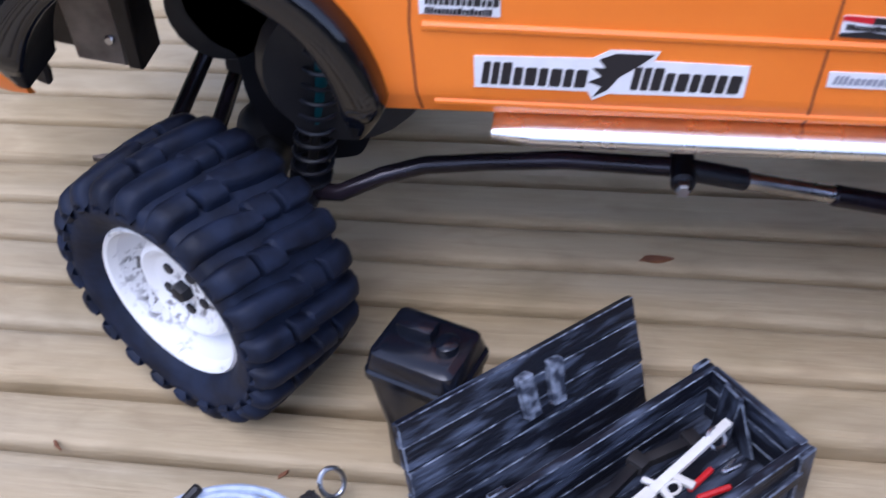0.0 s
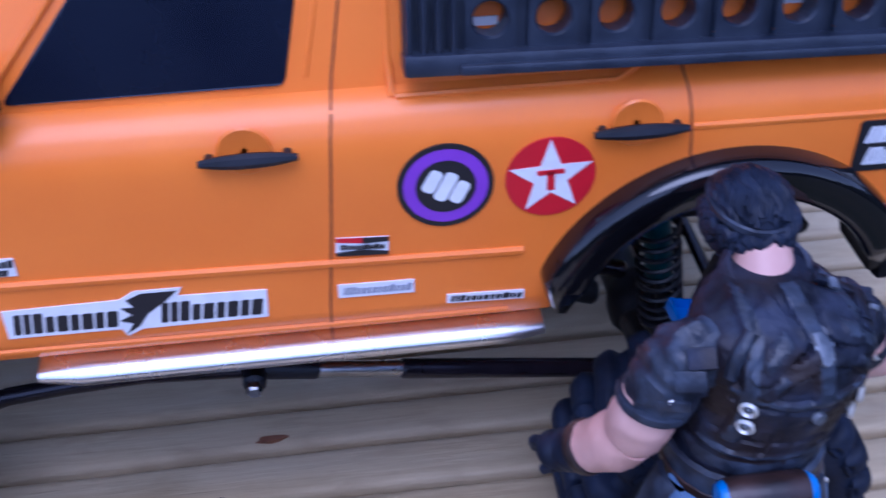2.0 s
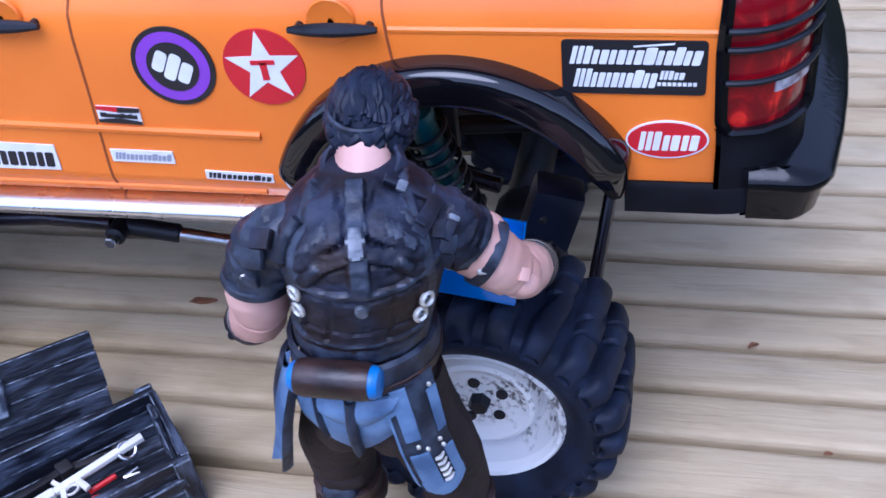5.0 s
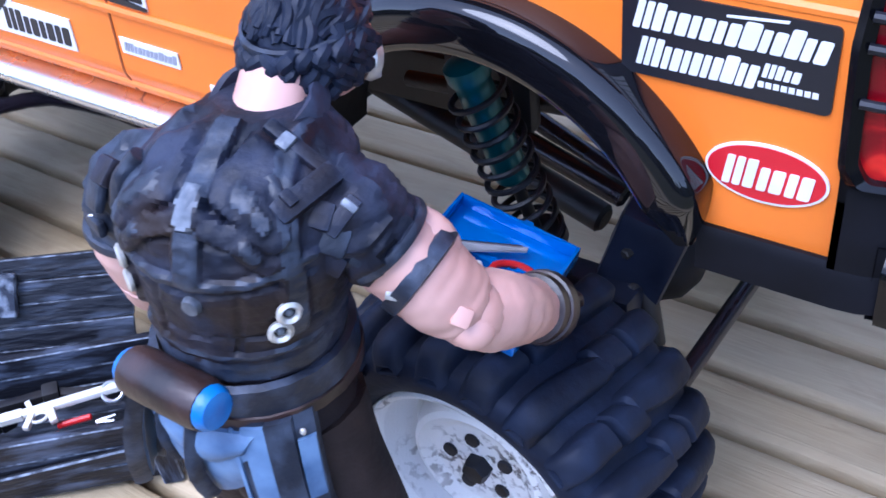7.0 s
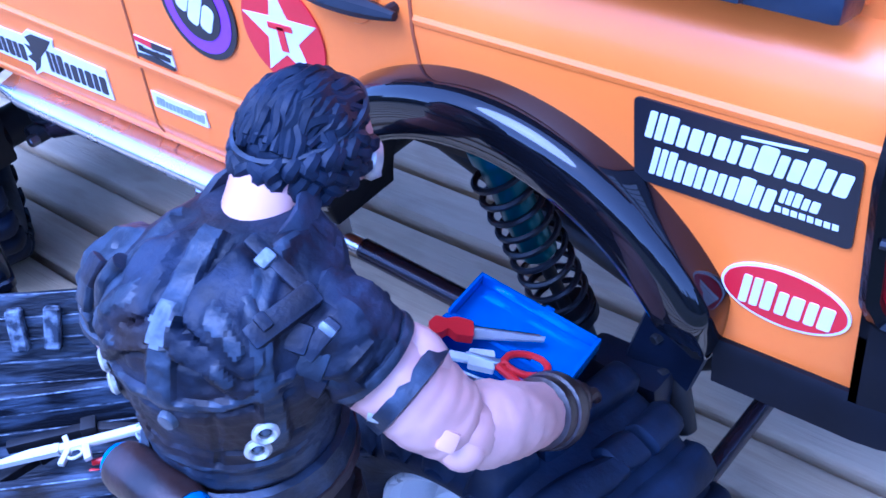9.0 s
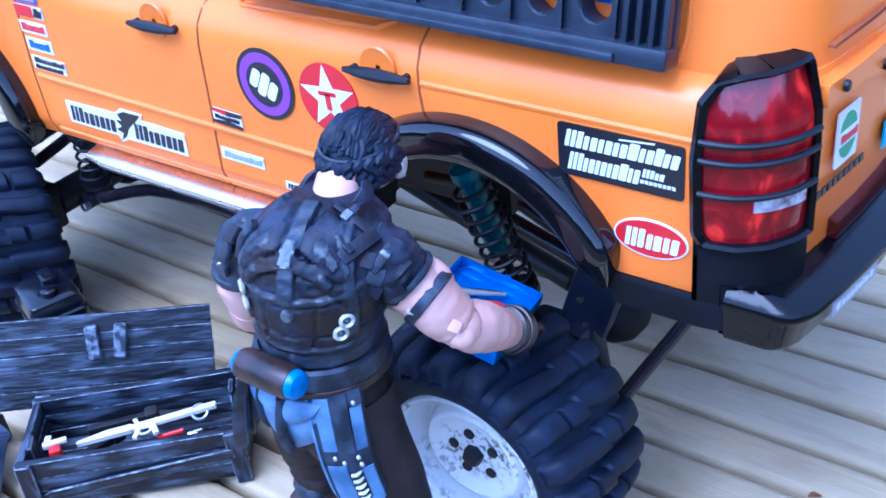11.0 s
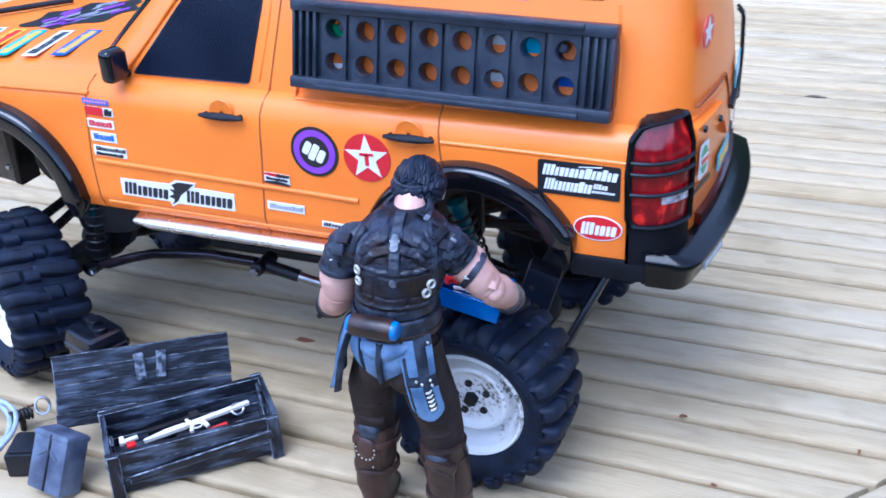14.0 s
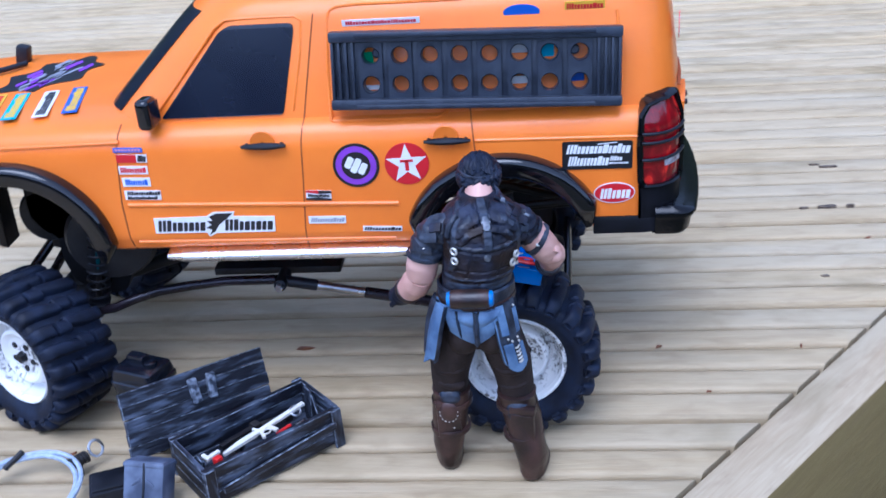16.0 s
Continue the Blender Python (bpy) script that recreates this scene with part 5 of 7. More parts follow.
# rivets down the back of one boot, and a rounded pad behind each knee
for s in (-1, 1):
    for k in range(5):
        blob((1.452 + s * 0.035, 2.822 + 0.012 * abs(k - 2), 0.30 + 0.035 * k), (0.005, 0.005, 0.009), BUCKLE, n=6)
for k in range(7):
    a = math.pi * (1 + k / 6)
    blob((1.472 + 0.06 * math.cos(a), 2.812 + 0.02 * abs(math.cos(a)), 0.59 + 0.055 * math.sin(a)), (0.005, 0.005, 0.005), BUCKLE, n=6)
blob((1.474, 2.845, 0.60), (0.072, 0.05, 0.062), STRAP)
blob((1.89, 2.795, 0.52), (0.075, 0.05, 0.09), STRAP)
for cx, cy, top in ((1.462, 2.815, 0.50), (1.905, 2.785, 0.47)):
    blob((cx, cy, top), (0.062, 0.030, 0.078), LEATHER)
    for k in range(9):
        a = math.pi * (0.95 + 1.1 * k / 8)
        blob((cx + 0.056 * math.cos(a), cy - 0.020, top + 0.066 * math.sin(a)), (0.005, 0.006, 0.005), BUCKLE, n=6)
# trousers
limb([(1.475, 2.93, 0.58), (1.475, 2.92, 0.72), (1.51, 2.88, 0.95), (1.57, 2.87, 1.18)], [0.102, 0.118, 0.142, 0.155], TROUSER)
limb([(1.885, 2.89, 0.58), (1.875, 2.89, 0.72), (1.835, 2.87, 0.95), (1.775, 2.88, 1.18)], [0.102, 0.118, 0.142, 0.155], TROUSER)
for x, y, z, t in ((1.485, 2.80, 0.70, 12), (1.50, 2.77, 0.82, -8), (1.875, 2.775, 0.70, -12), (1.85, 2.745, 0.83, 9)):
    blob((x, y + 0.055, z), (0.095, 0.06, 0.045), TROUSER, (10, t, 0))
blob((1.67, 2.87, 1.15), (0.25, 0.19, 0.20), TROUSER)
blob((1.58, 2.80, 1.10), (0.13, 0.13, 0.15), TROUSER)
blob((1.76, 2.80, 1.10), (0.13, 0.13, 0.15), TROUSER)
# belt, roll, skirt plates
band((1.67, 2.875), 0.245, 0.198, 1.335, 1.415, STRAP)
band((1.67, 2.875), 0.25, 0.203, 1.305, 1.345, LEATHER)
merge(fig, lathe([(0.03, 0.0), (0.052, 0.006), (0.057, 0.03), (0.057, 0.235), (0.052, 0.26), (0.03, 0.266)], 24, None, aim((1.512, 2.650, 1.398), (1.78, 2.645, 1.402))), LEATHER)
merge(fig, lathe([(0.020, -0.022), (0.040, -0.018), (0.049, 0.0), (0.050, 0.02)], 16, None, aim((1.512, 2.650, 1.398), (1.78, 2.645, 1.402))), CAP)
merge(fig, lathe([(0.050, 0.25), (0.049, 0.272), (0.040, 0.288), (0.018, 0.292)], 16, None, aim((1.512, 2.650, 1.398), (1.78, 2.645, 1.402))), CAP)


def flap(top0, top1, bot0, bot1, thick, mat, out, mid=None):
    """A thin hanging plate between a top and a bottom edge, bulging outwards."""
    t0, t1, b0, b1, o = Vector(top0), Vector(top1), Vector(bot0), Vector(bot1), Vector(out)
    loops = []
    for k in range(6):
        v = k / 5
        row = []
        for i in range(5):
            u = i / 4
            p = (t0 * (1 - u) + t1 * u) * (1 - v) + (b0 * (1 - u) + b1 * u) * v
            p = p + o * (0.6 * math.sin(math.pi * v) + 0.5 * math.sin(math.pi * u))
            if mid and k == 5 and i == 2:
                p = p + Vector(mid)
            row.append(p)
        n = o.normalized() * thick
        loops.append(row + [p - n for p in row[::-1]])
    merge(fig, recalc(rings(loops)), mat)


out = (0, -0.035, 0)
flap((1.46, 2.70, 1.32), (1.69, 2.67, 1.32), (1.50, 2.685, 1.16), (1.68, 2.66, 1.08), 0.02, CLOTH, out)
flap((1.65, 2.67, 1.32), (1.86, 2.71, 1.32), (1.67, 2.66, 1.08), (1.83, 2.69, 1.17), 0.02, CLOTH, out)
flap((1.50, 2.69, 1.31), (1.69, 2.655, 1.31), (1.53, 2.675, 1.245), (1.68, 2.645, 1.20), 0.015, CLOTH, (0, -0.035, 0))
flap((1.66, 2.655, 1.31), (1.84, 2.69, 1.31), (1.675, 2.645, 1.20), (1.80, 2.67, 1.245), 0.015, CLOTH, (0, -0.035, 0))
flap((1.655, 2.65, 1.31), (1.70, 2.65, 1.31), (1.662, 2.642, 1.09), (1.692, 2.642, 1.09), 0.012, STRAP, (0, -0.045, 0))
flap((1.535, 2.675, 1.31), (1.56, 2.672, 1.31), (1.56, 2.665, 1.15), (1.58, 2.662, 1.14), 0.010, STRAP, (0, -0.042, 0))
flap((1.40, 2.80, 1.33), (1.47, 2.68, 1.33), (1.335, 2.78, 1.0), (1.40, 2.64, 0.99), 0.025, CLOTH, (-0.03, -0.03, 0), (-0.02, 0, -0.05))
flap((1.468, 2.682, 1.33), (1.485, 2.672, 1.33), (1.398, 2.640, 1.0), (1.415, 2.632, 0.985), 0.02, STRAP, (-0.02, -0.045, 0))
flap((1.385, 2.86, 1.33), (1.42, 2.74, 1.33), (1.33, 2.86, 0.98), (1.36, 2.72, 0.96), 0.02, STRAP, (-0.04, -0.01, 0))
SIDE_FLAP = [Vector(p) for p in ((1.77, 2.675, 1.33), (1.92, 2.790, 1.33), (1.845, 2.655, 0.885), (1.975, 2.755, 0.875))]


def on_flap(u, v, lift):
    t0, t1, b0, b1 = SIDE_FLAP
    p = (t0 * (1 - u) + t1 * u) * (1 - v) + (b0 * (1 - u) + b1 * u) * v
    round_off = -0.055 * max(0.0, v - 0.8) / 0.2 * (2 * u - 1) ** 2
    return p + Vector((0.02, -0.035, 0)) * (0.6 * math.sin(math.pi * v) + 0.5 * math.sin(math.pi * u)) + Vector((0.5, -0.86, 0)) * lift + Vector((0, 0, -round_off))


def flap_layer(u0, u1, v0, v1, lift, thick, mat):
    """One sewn layer of the hanging side flap."""
    loops = []
    for v in np.linspace(v0, v1, 9):
        row = [(u, on_flap(u, v, lift)) for u in np.linspace(u0, u1, 7)]
        loops.append([p for _, p in row] + [on_flap(u, v, lift - thick) for u, _ in row[::-1]])
    merge(fig, recalc(rings(loops)), mat)


flap_layer(0.0, 1.0, 0.0, 1.0, 0.0, 0.028, STRAP)
flap_layer(0.0, 0.05, 0.03, 0.97, 0.006, 0.012, CLOTH)
flap_layer(0.16, 0.46, 0.02, 0.42, 0.009, 0.014, CLOTH)
flap_layer(0.80, 1.0, 0.12, 0.44, 0.009, 0.014, CLOTH)
flap_layer(0.46, 0.78, 0.0, 0.45, 0.014, 0.018, STRAP)
flap_layer(0.13, 0.52, 0.56, 0.90, 0.009, 0.014, CLOTH)
flap_layer(0.80, 1.0, 0.60, 0.90, 0.009, 0.014, CLOTH)
flap_layer(0.10, 0.98, 0.88, 1.0, 0.009, 0.014, CLOTH)
for k in range(5):
    v = 0.63 + 0.055 * k
    limb([on_flap(0.56, v, 0.010), on_flap(0.67, v, 0.013), on_flap(0.77, v - 0.02, 0.010)], [0.006, 0.007, 0.004], BUCKLE, 6)
for u, v in ((0.36, 0.475), (0.52, 0.52), (0.80, 0.50), (0.82, 0.56), (0.88, 0.08)):
    blob(tuple(on_flap(u, v, 0.010)), (0.009, 0.007, 0.009), BUCKLE, n=8)
for v in fig.verts:
    k = min(1.0, max(0.0, (v.co.z - 0.85) / 0.25))
    dx = v.co.x - 1.69
    near = float(np.interp(abs(dx), [0, 0.30, 0.50, 0.70], [0, 0.262, 0.475, 0.63]))
    v.co.x = 1.69 + dx * (1 - k) + math.copysign(near, dx) * k

# ---- upper body, turned a little to its right against the hips
# height, centre x and y, half width, half depth, turn
TORSO = [(1.30, 1.672, 2.876, 0.205, 0.175, 0), (1.38, 1.675, 2.876, 0.200, 0.176, 3), (1.46, 1.685, 2.877, 0.205, 0.186, 6), (1.54, 1.702, 2.880, 0.215, 0.198, 10), (1.60, 1.712, 2.883, 0.224, 0.206, 12),
         (1.66, 1.718, 2.887, 0.232, 0.212, 13), (1.72, 1.719, 2.895, 0.240, 0.214, 13), (1.77, 1.718, 2.906, 0.240, 0.208, 13), (1.81, 1.717, 2.922, 0.228, 0.195, 13), (1.84, 1.716, 2.942, 0.200, 0.172, 12),
         (1.865, 1.714, 2.968, 0.160, 0.142, 10), (1.885, 1.712, 2.995, 0.122, 0.112, 8), (1.895, 1.711, 3.010, 0.095, 0.09, 6)]


def torso_at(z):
    zs = [t[0] for t in TORSO]
    return [float(np.interp(z, zs, [t[c] for t in TORSO])) for c in range(1, 6)]


def on_skin(a, z, lift=0.0):
    """A point of the torso at an angle (270: middle of the back) and a height."""
    cx, cy, rx, ry, turn = torso_at(z)
    c, d = math.cos(radians(a)), math.sin(radians(a))
    x, y = (rx + lift) * math.copysign(abs(c) ** 0.93, c), (ry + lift) * math.copysign(abs(d) ** 0.93, d)
    ct, st = math.cos(radians(turn)), math.sin(radians(turn))
    return Vector((cx + ct * x - st * y, cy + st * x + ct * y, z))


# sewn-on pieces of the vest: path of (sideways, height) on the back, half width, height, soft edge, colour
SEWN = [
    ([(0.0, 1.90), (0.0, 1.80), (0.0, 1.705)], 0.020, 0.013, 0.006, 8),           # middle strap
    ([(0.0, 1.825), (0.0, 1.812)], 0.020, 0.022, 0.005, 9),                         # its buckle
    ([(-0.20, 1.725), (-0.10, 1.700), (0.0, 1.692), (0.10, 1.700), (0.20, 1.725)], 0.007, 0.010, 0.007, 8),
    ([(-0.20, 1.690), (0.0, 1.664), (0.20, 1.690)], 0.004, -0.006, 0.006, 0),
    ([(-0.20, 1.560), (0.0, 1.548), (0.20, 1.560)], 0.004, -0.006, 0.006, 0),
    ([(-0.20, 1.500), (0.0, 1.492), (0.20, 1.500)], 0.005, 0.007, 0.008, 8),
    ([(-0.19, 1.445), (0.0, 1.440), (0.19, 1.445)], 0.022, 0.005, 0.008, 8),
    ([(-0.085, 1.69), (-0.082, 1.51)], 0.004, -0.005, 0.006, 0), ([(0.085, 1.69), (0.082, 1.51)], 0.004, -0.005, 0.006, 0),
]
for q in (-1, 1):
    SEWN += [
        ([(q * 0.125, 1.87), (q * 0.165, 1.79), (q * 0.176, 1.70), (q * 0.172, 1.56)], 0.013, 0.012, 0.011, 8),   # harness
        ([(q * 0.045, 1.845), (q * 0.095, 1.825), (q * 0.150, 1.780)], 0.017, 0.020, 0.012, 0),                      # quilted pads
        ([(q * 0.030, 1.800), (q * 0.085, 1.785), (q * 0.140, 1.735)], 0.013, 0.016, 0.010, 0),
        ([(q * 0.060, 1.870), (q * 0.115, 1.850)], 0.012, 0.018, 0.010, 0),
        ([(q * 0.075, 1.834), (q * 0.100, 1.824)], 0.010, 0.026, 0.005, 8), ([(q * 0.115, 1.811), (q * 0.130, 1.798)], 0.009, 0.026, 0.005, 8),
        ([(q * 0.100, 1.776), (q * 0.120, 1.756)], 0.008, 0.021, 0.005, 8),
        ([(q * 0.025, 1.822), (q * 0.090, 1.806), (q * 0.150, 1.757)], 0.003, -0.007, 0.006, 0),
        ([(q * 0.022, 1.775), (q * 0.085, 1.765), (q * 0.140, 1.720)], 0.003, -0.007, 0.006, 0),
    ]


def sewn_at(x, z):
    lift, mat = 0.0, 0
    for path, hw, h, soft, m in SEWN:
        best = 9.0
        for (x0, z0), (x1, z1) in zip(path, path[1:]):
            dx, dz = x1 - x0, z1 - z0
            t = min(1.0, max(0.0, ((x - x0) * dx + (z - z0) * dz) / (dx * dx + dz * dz)))
            best = min(best, math.hypot(x - x0 - t * dx, z - z0 - t * dz))
        if best < hw + soft:
            k = min(1.0, (hw + soft - best) / soft)
            k = k * k * (3 - 2 * k) * h * 1.2
            if abs(k) > abs(lift):
                lift = k
            if best < hw and m:
                mat = m
    return lift, mat


NA, ZS = 200, list(np.linspace(1.30, 1.60, 38)) + list(np.linspace(1.606, 1.895, 56))
loops, codes = [], []
for z in ZS:
    loop = []
    for i in range(NA):
        a = 360 * i / NA
        p = on_skin(a, z)
        cx, cy, rx, ry, turn = torso_at(z)
        side = rx * math.cos(radians(a))
        back = min(1.0, max(0.0, -math.sin(radians(a)) * 3))
        lift, code = sewn_at(side, z) if back > 0 else (0.0, 0)
        fold = 0.0045 * noise.noise(p * 22) + 0.0028 * noise.noise(Vector((p.x * 30, p.y * 30, p.z * 75)))
        lift = lift * back + fold
        g = min(1.0, max(0.0, (z - 1.76) / 0.10))
        n = Vector((p.x - cx, p.y - cy, 0)).normalized() * (1 - 0.45 * g) + Vector((0, 0, g))
        loop.append(p + n.normalized() * lift)
        codes.append(code)
    loops.append(loop)
own = recalc(rings(loops))
own.verts.index_update()
for f in own.faces:
    c = [codes[v.index] for v in f.verts]
    f.material_index = max(set(c), key=c.count)
merge(fig, own)


def sleeve(pts, radii, mat, n=26, sub=9, fold=0.0, seed=0.0):
    """A limb or sleeve through points with creases across it."""
    pts = [Vector(p) for p in pts]
    P, R = [], []
    for k in range(len(pts) - 1):
        p0, p1, p2, p3 = pts[max(k - 1, 0)], pts[k], pts[k + 1], pts[min(k + 2, len(pts) - 1)]
        for i in range(sub):
            t = i / sub
            P.append(0.5 * ((2 * p1) + (p2 - p0) * t + (2 * p0 - 5 * p1 + 4 * p2 - p3) * t * t + (3 * p1 - p0 - 3 * p2 + p3) * t ** 3))
            R.append(radii[k] + (radii[k + 1] - radii[k]) * (t * t * (3 - 2 * t)))
    own = tube(P + [pts[-1]], R + [radii[-1]], n)
    if fold:
        own.normal_update()
        for v in own.verts:
            v.co += v.normal * fold * (noise.noise(v.co * 24 + Vector((seed, 0, 0))) + 0.6 * noise.noise(v.co * 60))
    merge(fig, recalc(own), mat)


def ring_on(a, b, r, h, mat, thick=0.012):
    """A cuff or band round a limb: from a towards b."""
    merge(fig, lathe([(r - thick, 0.0), (r, h * 0.12), (r + 0.003, h * 0.5), (r, h * 0.88), (r - thick, h)], 26, None, aim(a, b)), mat)


# rings, button and the harness ends on the back
for a, z in ((223.5, 1.684), (224, 1.624), (315.5, 1.622), (312.5, 1.576)):
    p, q = on_skin(a, z, 0.010), on_skin(a, z, 0.06)
    own = ring_lathe([(0.013, 0.0), (0.024, 0.0), (0.026, 0.008), (0.019, 0.014), (0.013, 0.008)], 20)
    own.transform(aim(p, q))
    merge(fig, own, BUCKLE)
    blob(tuple(on_skin(a, z, 0.010)), (0.010, 0.010, 0.010), TARNISH, n=8)
p, q = on_skin(270, 1.643, 0.0), on_skin(270, 1.643, 0.06)
merge(fig, lathe([(0.004, 0.014), (0.017, 0.013), (0.020, 0.006), (0.021, 0.0)][::-1], 16, None, aim(p, q)), TARNISH)
# standing collar
loops = []
for k in range(41):
    t = 2 * math.pi * k / 40
    c = lambda e, z: (1.712 + (0.108 + e) * math.cos(t), 3.008 + (0.104 + e) * math.sin(t), z + 0.030 * math.sin(t) + 0.006 * math.sin(3 * t))
    loops.append([c(0.030, 1.850), c(0.022, 1.885), c(0.006, 1.905), c(-0.006, 1.900), c(-0.004, 1.86)])
own = rings(loops, cap=False)
bmesh.ops.remove_doubles(own, verts=own.verts[:], dist=1e-6)
merge(fig, recalc(own), VEST)
# shoulder caps and sleeves
sleeve([(1.62, 2.91, 1.74), (1.54, 2.885, 1.748), (1.462, 2.868, 1.715), (1.418, 2.862, 1.655), (1.392, 2.862, 1.575)], [0.07, 0.090, 0.103, 0.102, 0.097], STRAP, fold=0.016)
sleeve([(1.80, 2.95, 1.74), (1.87, 2.96, 1.748), (1.93, 2.968, 1.722), (1.968, 2.980, 1.680), (1.992, 2.991, 1.652)], [0.07, 0.092, 0.104, 0.101, 0.096], VEST, fold=0.018, seed=3.0)
# straps over the shoulders and sleeves, with small tabs
for pts in ([(1.59, 2.79, 1.86), (1.555, 2.765, 1.815), (1.535, 2.745, 1.75)], [(1.86, 2.85, 1.855), (1.895, 2.83, 1.81), (1.905, 2.815, 1.74)]):
    sleeve(pts, [0.020, 0.022, 0.018], STRAP, 12, 6, 0.004)
for x, y, z, rx, ry, rz, mat, size in ((1.44, 2.765, 1.735, -28, -14, -22, STRAP, (0.085, 0.022, 0.060)), (1.405, 2.762, 1.655, -4, -6, -20, STRAP, (0.090, 0.020, 0.035)), (1.47, 2.785, 1.79, -48, -14, -18, VEST, (0.075, 0.026, 0.060)),
                                    (1.965, 2.870, 1.735, -30, 25, 28, STRAP, (0.060, 0.022, 0.058)), (1.935, 2.868, 1.785, -50, 16, 22, VEST, (0.070, 0.026, 0.055)), (2.000, 2.902, 1.685, -20, 34, 35, STRAP, (0.048, 0.020, 0.045)),
                                    (1.955, 2.868, 1.680, -8, 30, 20, VEST, (0.050, 0.020, 0.050))):
    pad(size, (x, y, z), (rx, ry, rz), mat, 0.009)
blob((1.396, 2.766, 1.66), (0.014, 0.010, 0.014), BUCKLE, n=10)
ring_on((1.390, 2.862, 1.600), (1.383, 2.862, 1.565), 0.106, 0.030, STRAP)
ring_on((1.978, 2.984, 1.672), (1.992, 2.991, 1.652), 0.102, 0.026, STRAP)
# left arm down to the gloved hand
sleeve([(1.386, 2.862, 1.60), (1.368, 2.868, 1.53), (1.358, 2.885, 1.46), (1.352, 2.900, 1.42)], [0.088, 0.094, 0.092, 0.080], FLESH, fold=0.004)
sleeve([(1.352, 2.880, 1.435), (1.315, 2.925, 1.365), (1.270, 2.970, 1.300), (1.235, 3.005, 1.255)], [0.078, 0.090, 0.080, 0.064], FLESH, fold=0.004)
ring_on((1.262, 2.978, 1.290), (1.225, 3.015, 1.243), 0.084, 0.040, LEATHER)
sleeve([(1.250, 2.990, 1.275), (1.205, 3.030, 1.225)], [0.076, 0.070], HAIR, fold=0.004)
blob((1.180, 3.055, 1.200), (0.066, 0.072, 0.056), HAIR, (0, 25, 0))
for k in range(4):
    limb([(1.150 + 0.024 * k, 3.085, 1.205), (1.128 + 0.025 * k, 3.125, 1.175), (1.135 + 0.024 * k, 3.140, 1.130)], [0.021, 0.020, 0.016], HAIR, 8)
limb([(1.165, 3.01, 1.185), (1.135, 3.03, 1.150)], [0.022, 0.017], HAIR, 8)
# right arm, bare: upper arm with a band, jointed elbow, forearm in a leather cuff
sleeve([(1.955, 2.975, 1.70), (2.010, 2.998, 1.625), (2.055, 3.020, 1.560), (2.088, 3.045, 1.505), (2.102, 3.060, 1.480)], [0.082, 0.092, 0.093, 0.086, 0.070], FLESH, fold=0.006)
blob((2.035, 3.045, 1.630), (0.066, 0.062, 0.085), FLESH, (0, -35, 20))
merge(fig, lathe([(0.030, 0.0), (0.070, 0.004), (0.080, 0.014), (0.081, 0.024)], 24, None, aim((2.078, 3.036, 1.525), (2.112, 3.058, 1.47))), FLESH)
blob((2.112, 3.056, 1.475), (0.078, 0.074, 0.072), FLESH)
blob((2.140, 3.026, 1.468), (0.050, 0.046, 0.046), FLESH)
sleeve([(2.108, 3.050, 1.475), (2.118, 3.125, 1.425), (2.118, 3.205, 1.365), (2.112, 3.285, 1.30), (2.106, 3.345, 1.255)], [0.072, 0.086, 0.080, 0.068, 0.062], FLESH, fold=0.006, seed=5.0)
pad((0.038, 0.016, 0.042), (2.150, 2.985, 1.532), (-38, 32, 32), FLESH, 0.007)
ring_on((2.109, 3.295, 1.292), (2.106, 3.345, 1.255), 0.080, 0.045, LEATHER, 0.018)
ring_on((2.107, 3.325, 1.270), (2.103, 3.39, 1.22), 0.086, 0.055, LEATHER, 0.022)
sleeve([(2.107, 3.33, 1.265), (2.098, 3.395, 1.215), (2.088, 3.43, 1.185)], [0.070, 0.066, 0.056], LEATHER, fold=0.004)
blob((2.075, 3.455, 1.165), (0.055, 0.062, 0.045), LEATHER)
for k in range(3):
    limb([(2.045 + 0.028 * k, 3.48, 1.165), (2.035 + 0.03 * k, 3.525, 1.14), (2.035 + 0.03 * k, 3.54, 1.11)], [0.018, 0.017, 0.014], LEATHER, 8)
# arm band, leaning across the upper arm, with its small clasp
merge(fig, lathe([(0.092, -0.020), (0.103, -0.016), (0.104, 0.016), (0.092, 0.020)], 28, None, aim((2.038, 3.013, 1.588), (2.098, 3.022, 1.545))), STRAP)
pad((0.034, 0.014, 0.026), (2.047, 2.920, 1.600), (-30, 8, 20), BUCKLE, 0.004)
# neck, head and face
sleeve([(1.712, 3.000, 1.80), (1.711, 3.050, 1.865), (1.709, 3.100, 1.915)], [0.094, 0.088, 0.090], FLESH)
blob((1.708, 3.205, 1.915), (0.100, 0.115, 0.118), FLESH, (25, 0, 0))
blob((1.708, 3.268, 1.850), (0.062, 0.055, 0.060), FLESH, (25, 0, 0))
crown = Vector((1.708, 3.170, 1.948))
blob(tuple(crown), (0.117, 0.130, 0.113), HAIR, n=24)
random.seed(11)


def on_head(a, e, k=1.0):
    return crown + Vector((0.121 * k * math.cos(a) * math.cos(e), 0.134 * k * math.sin(a) * math.cos(e), 0.117 * k * math.sin(e)))


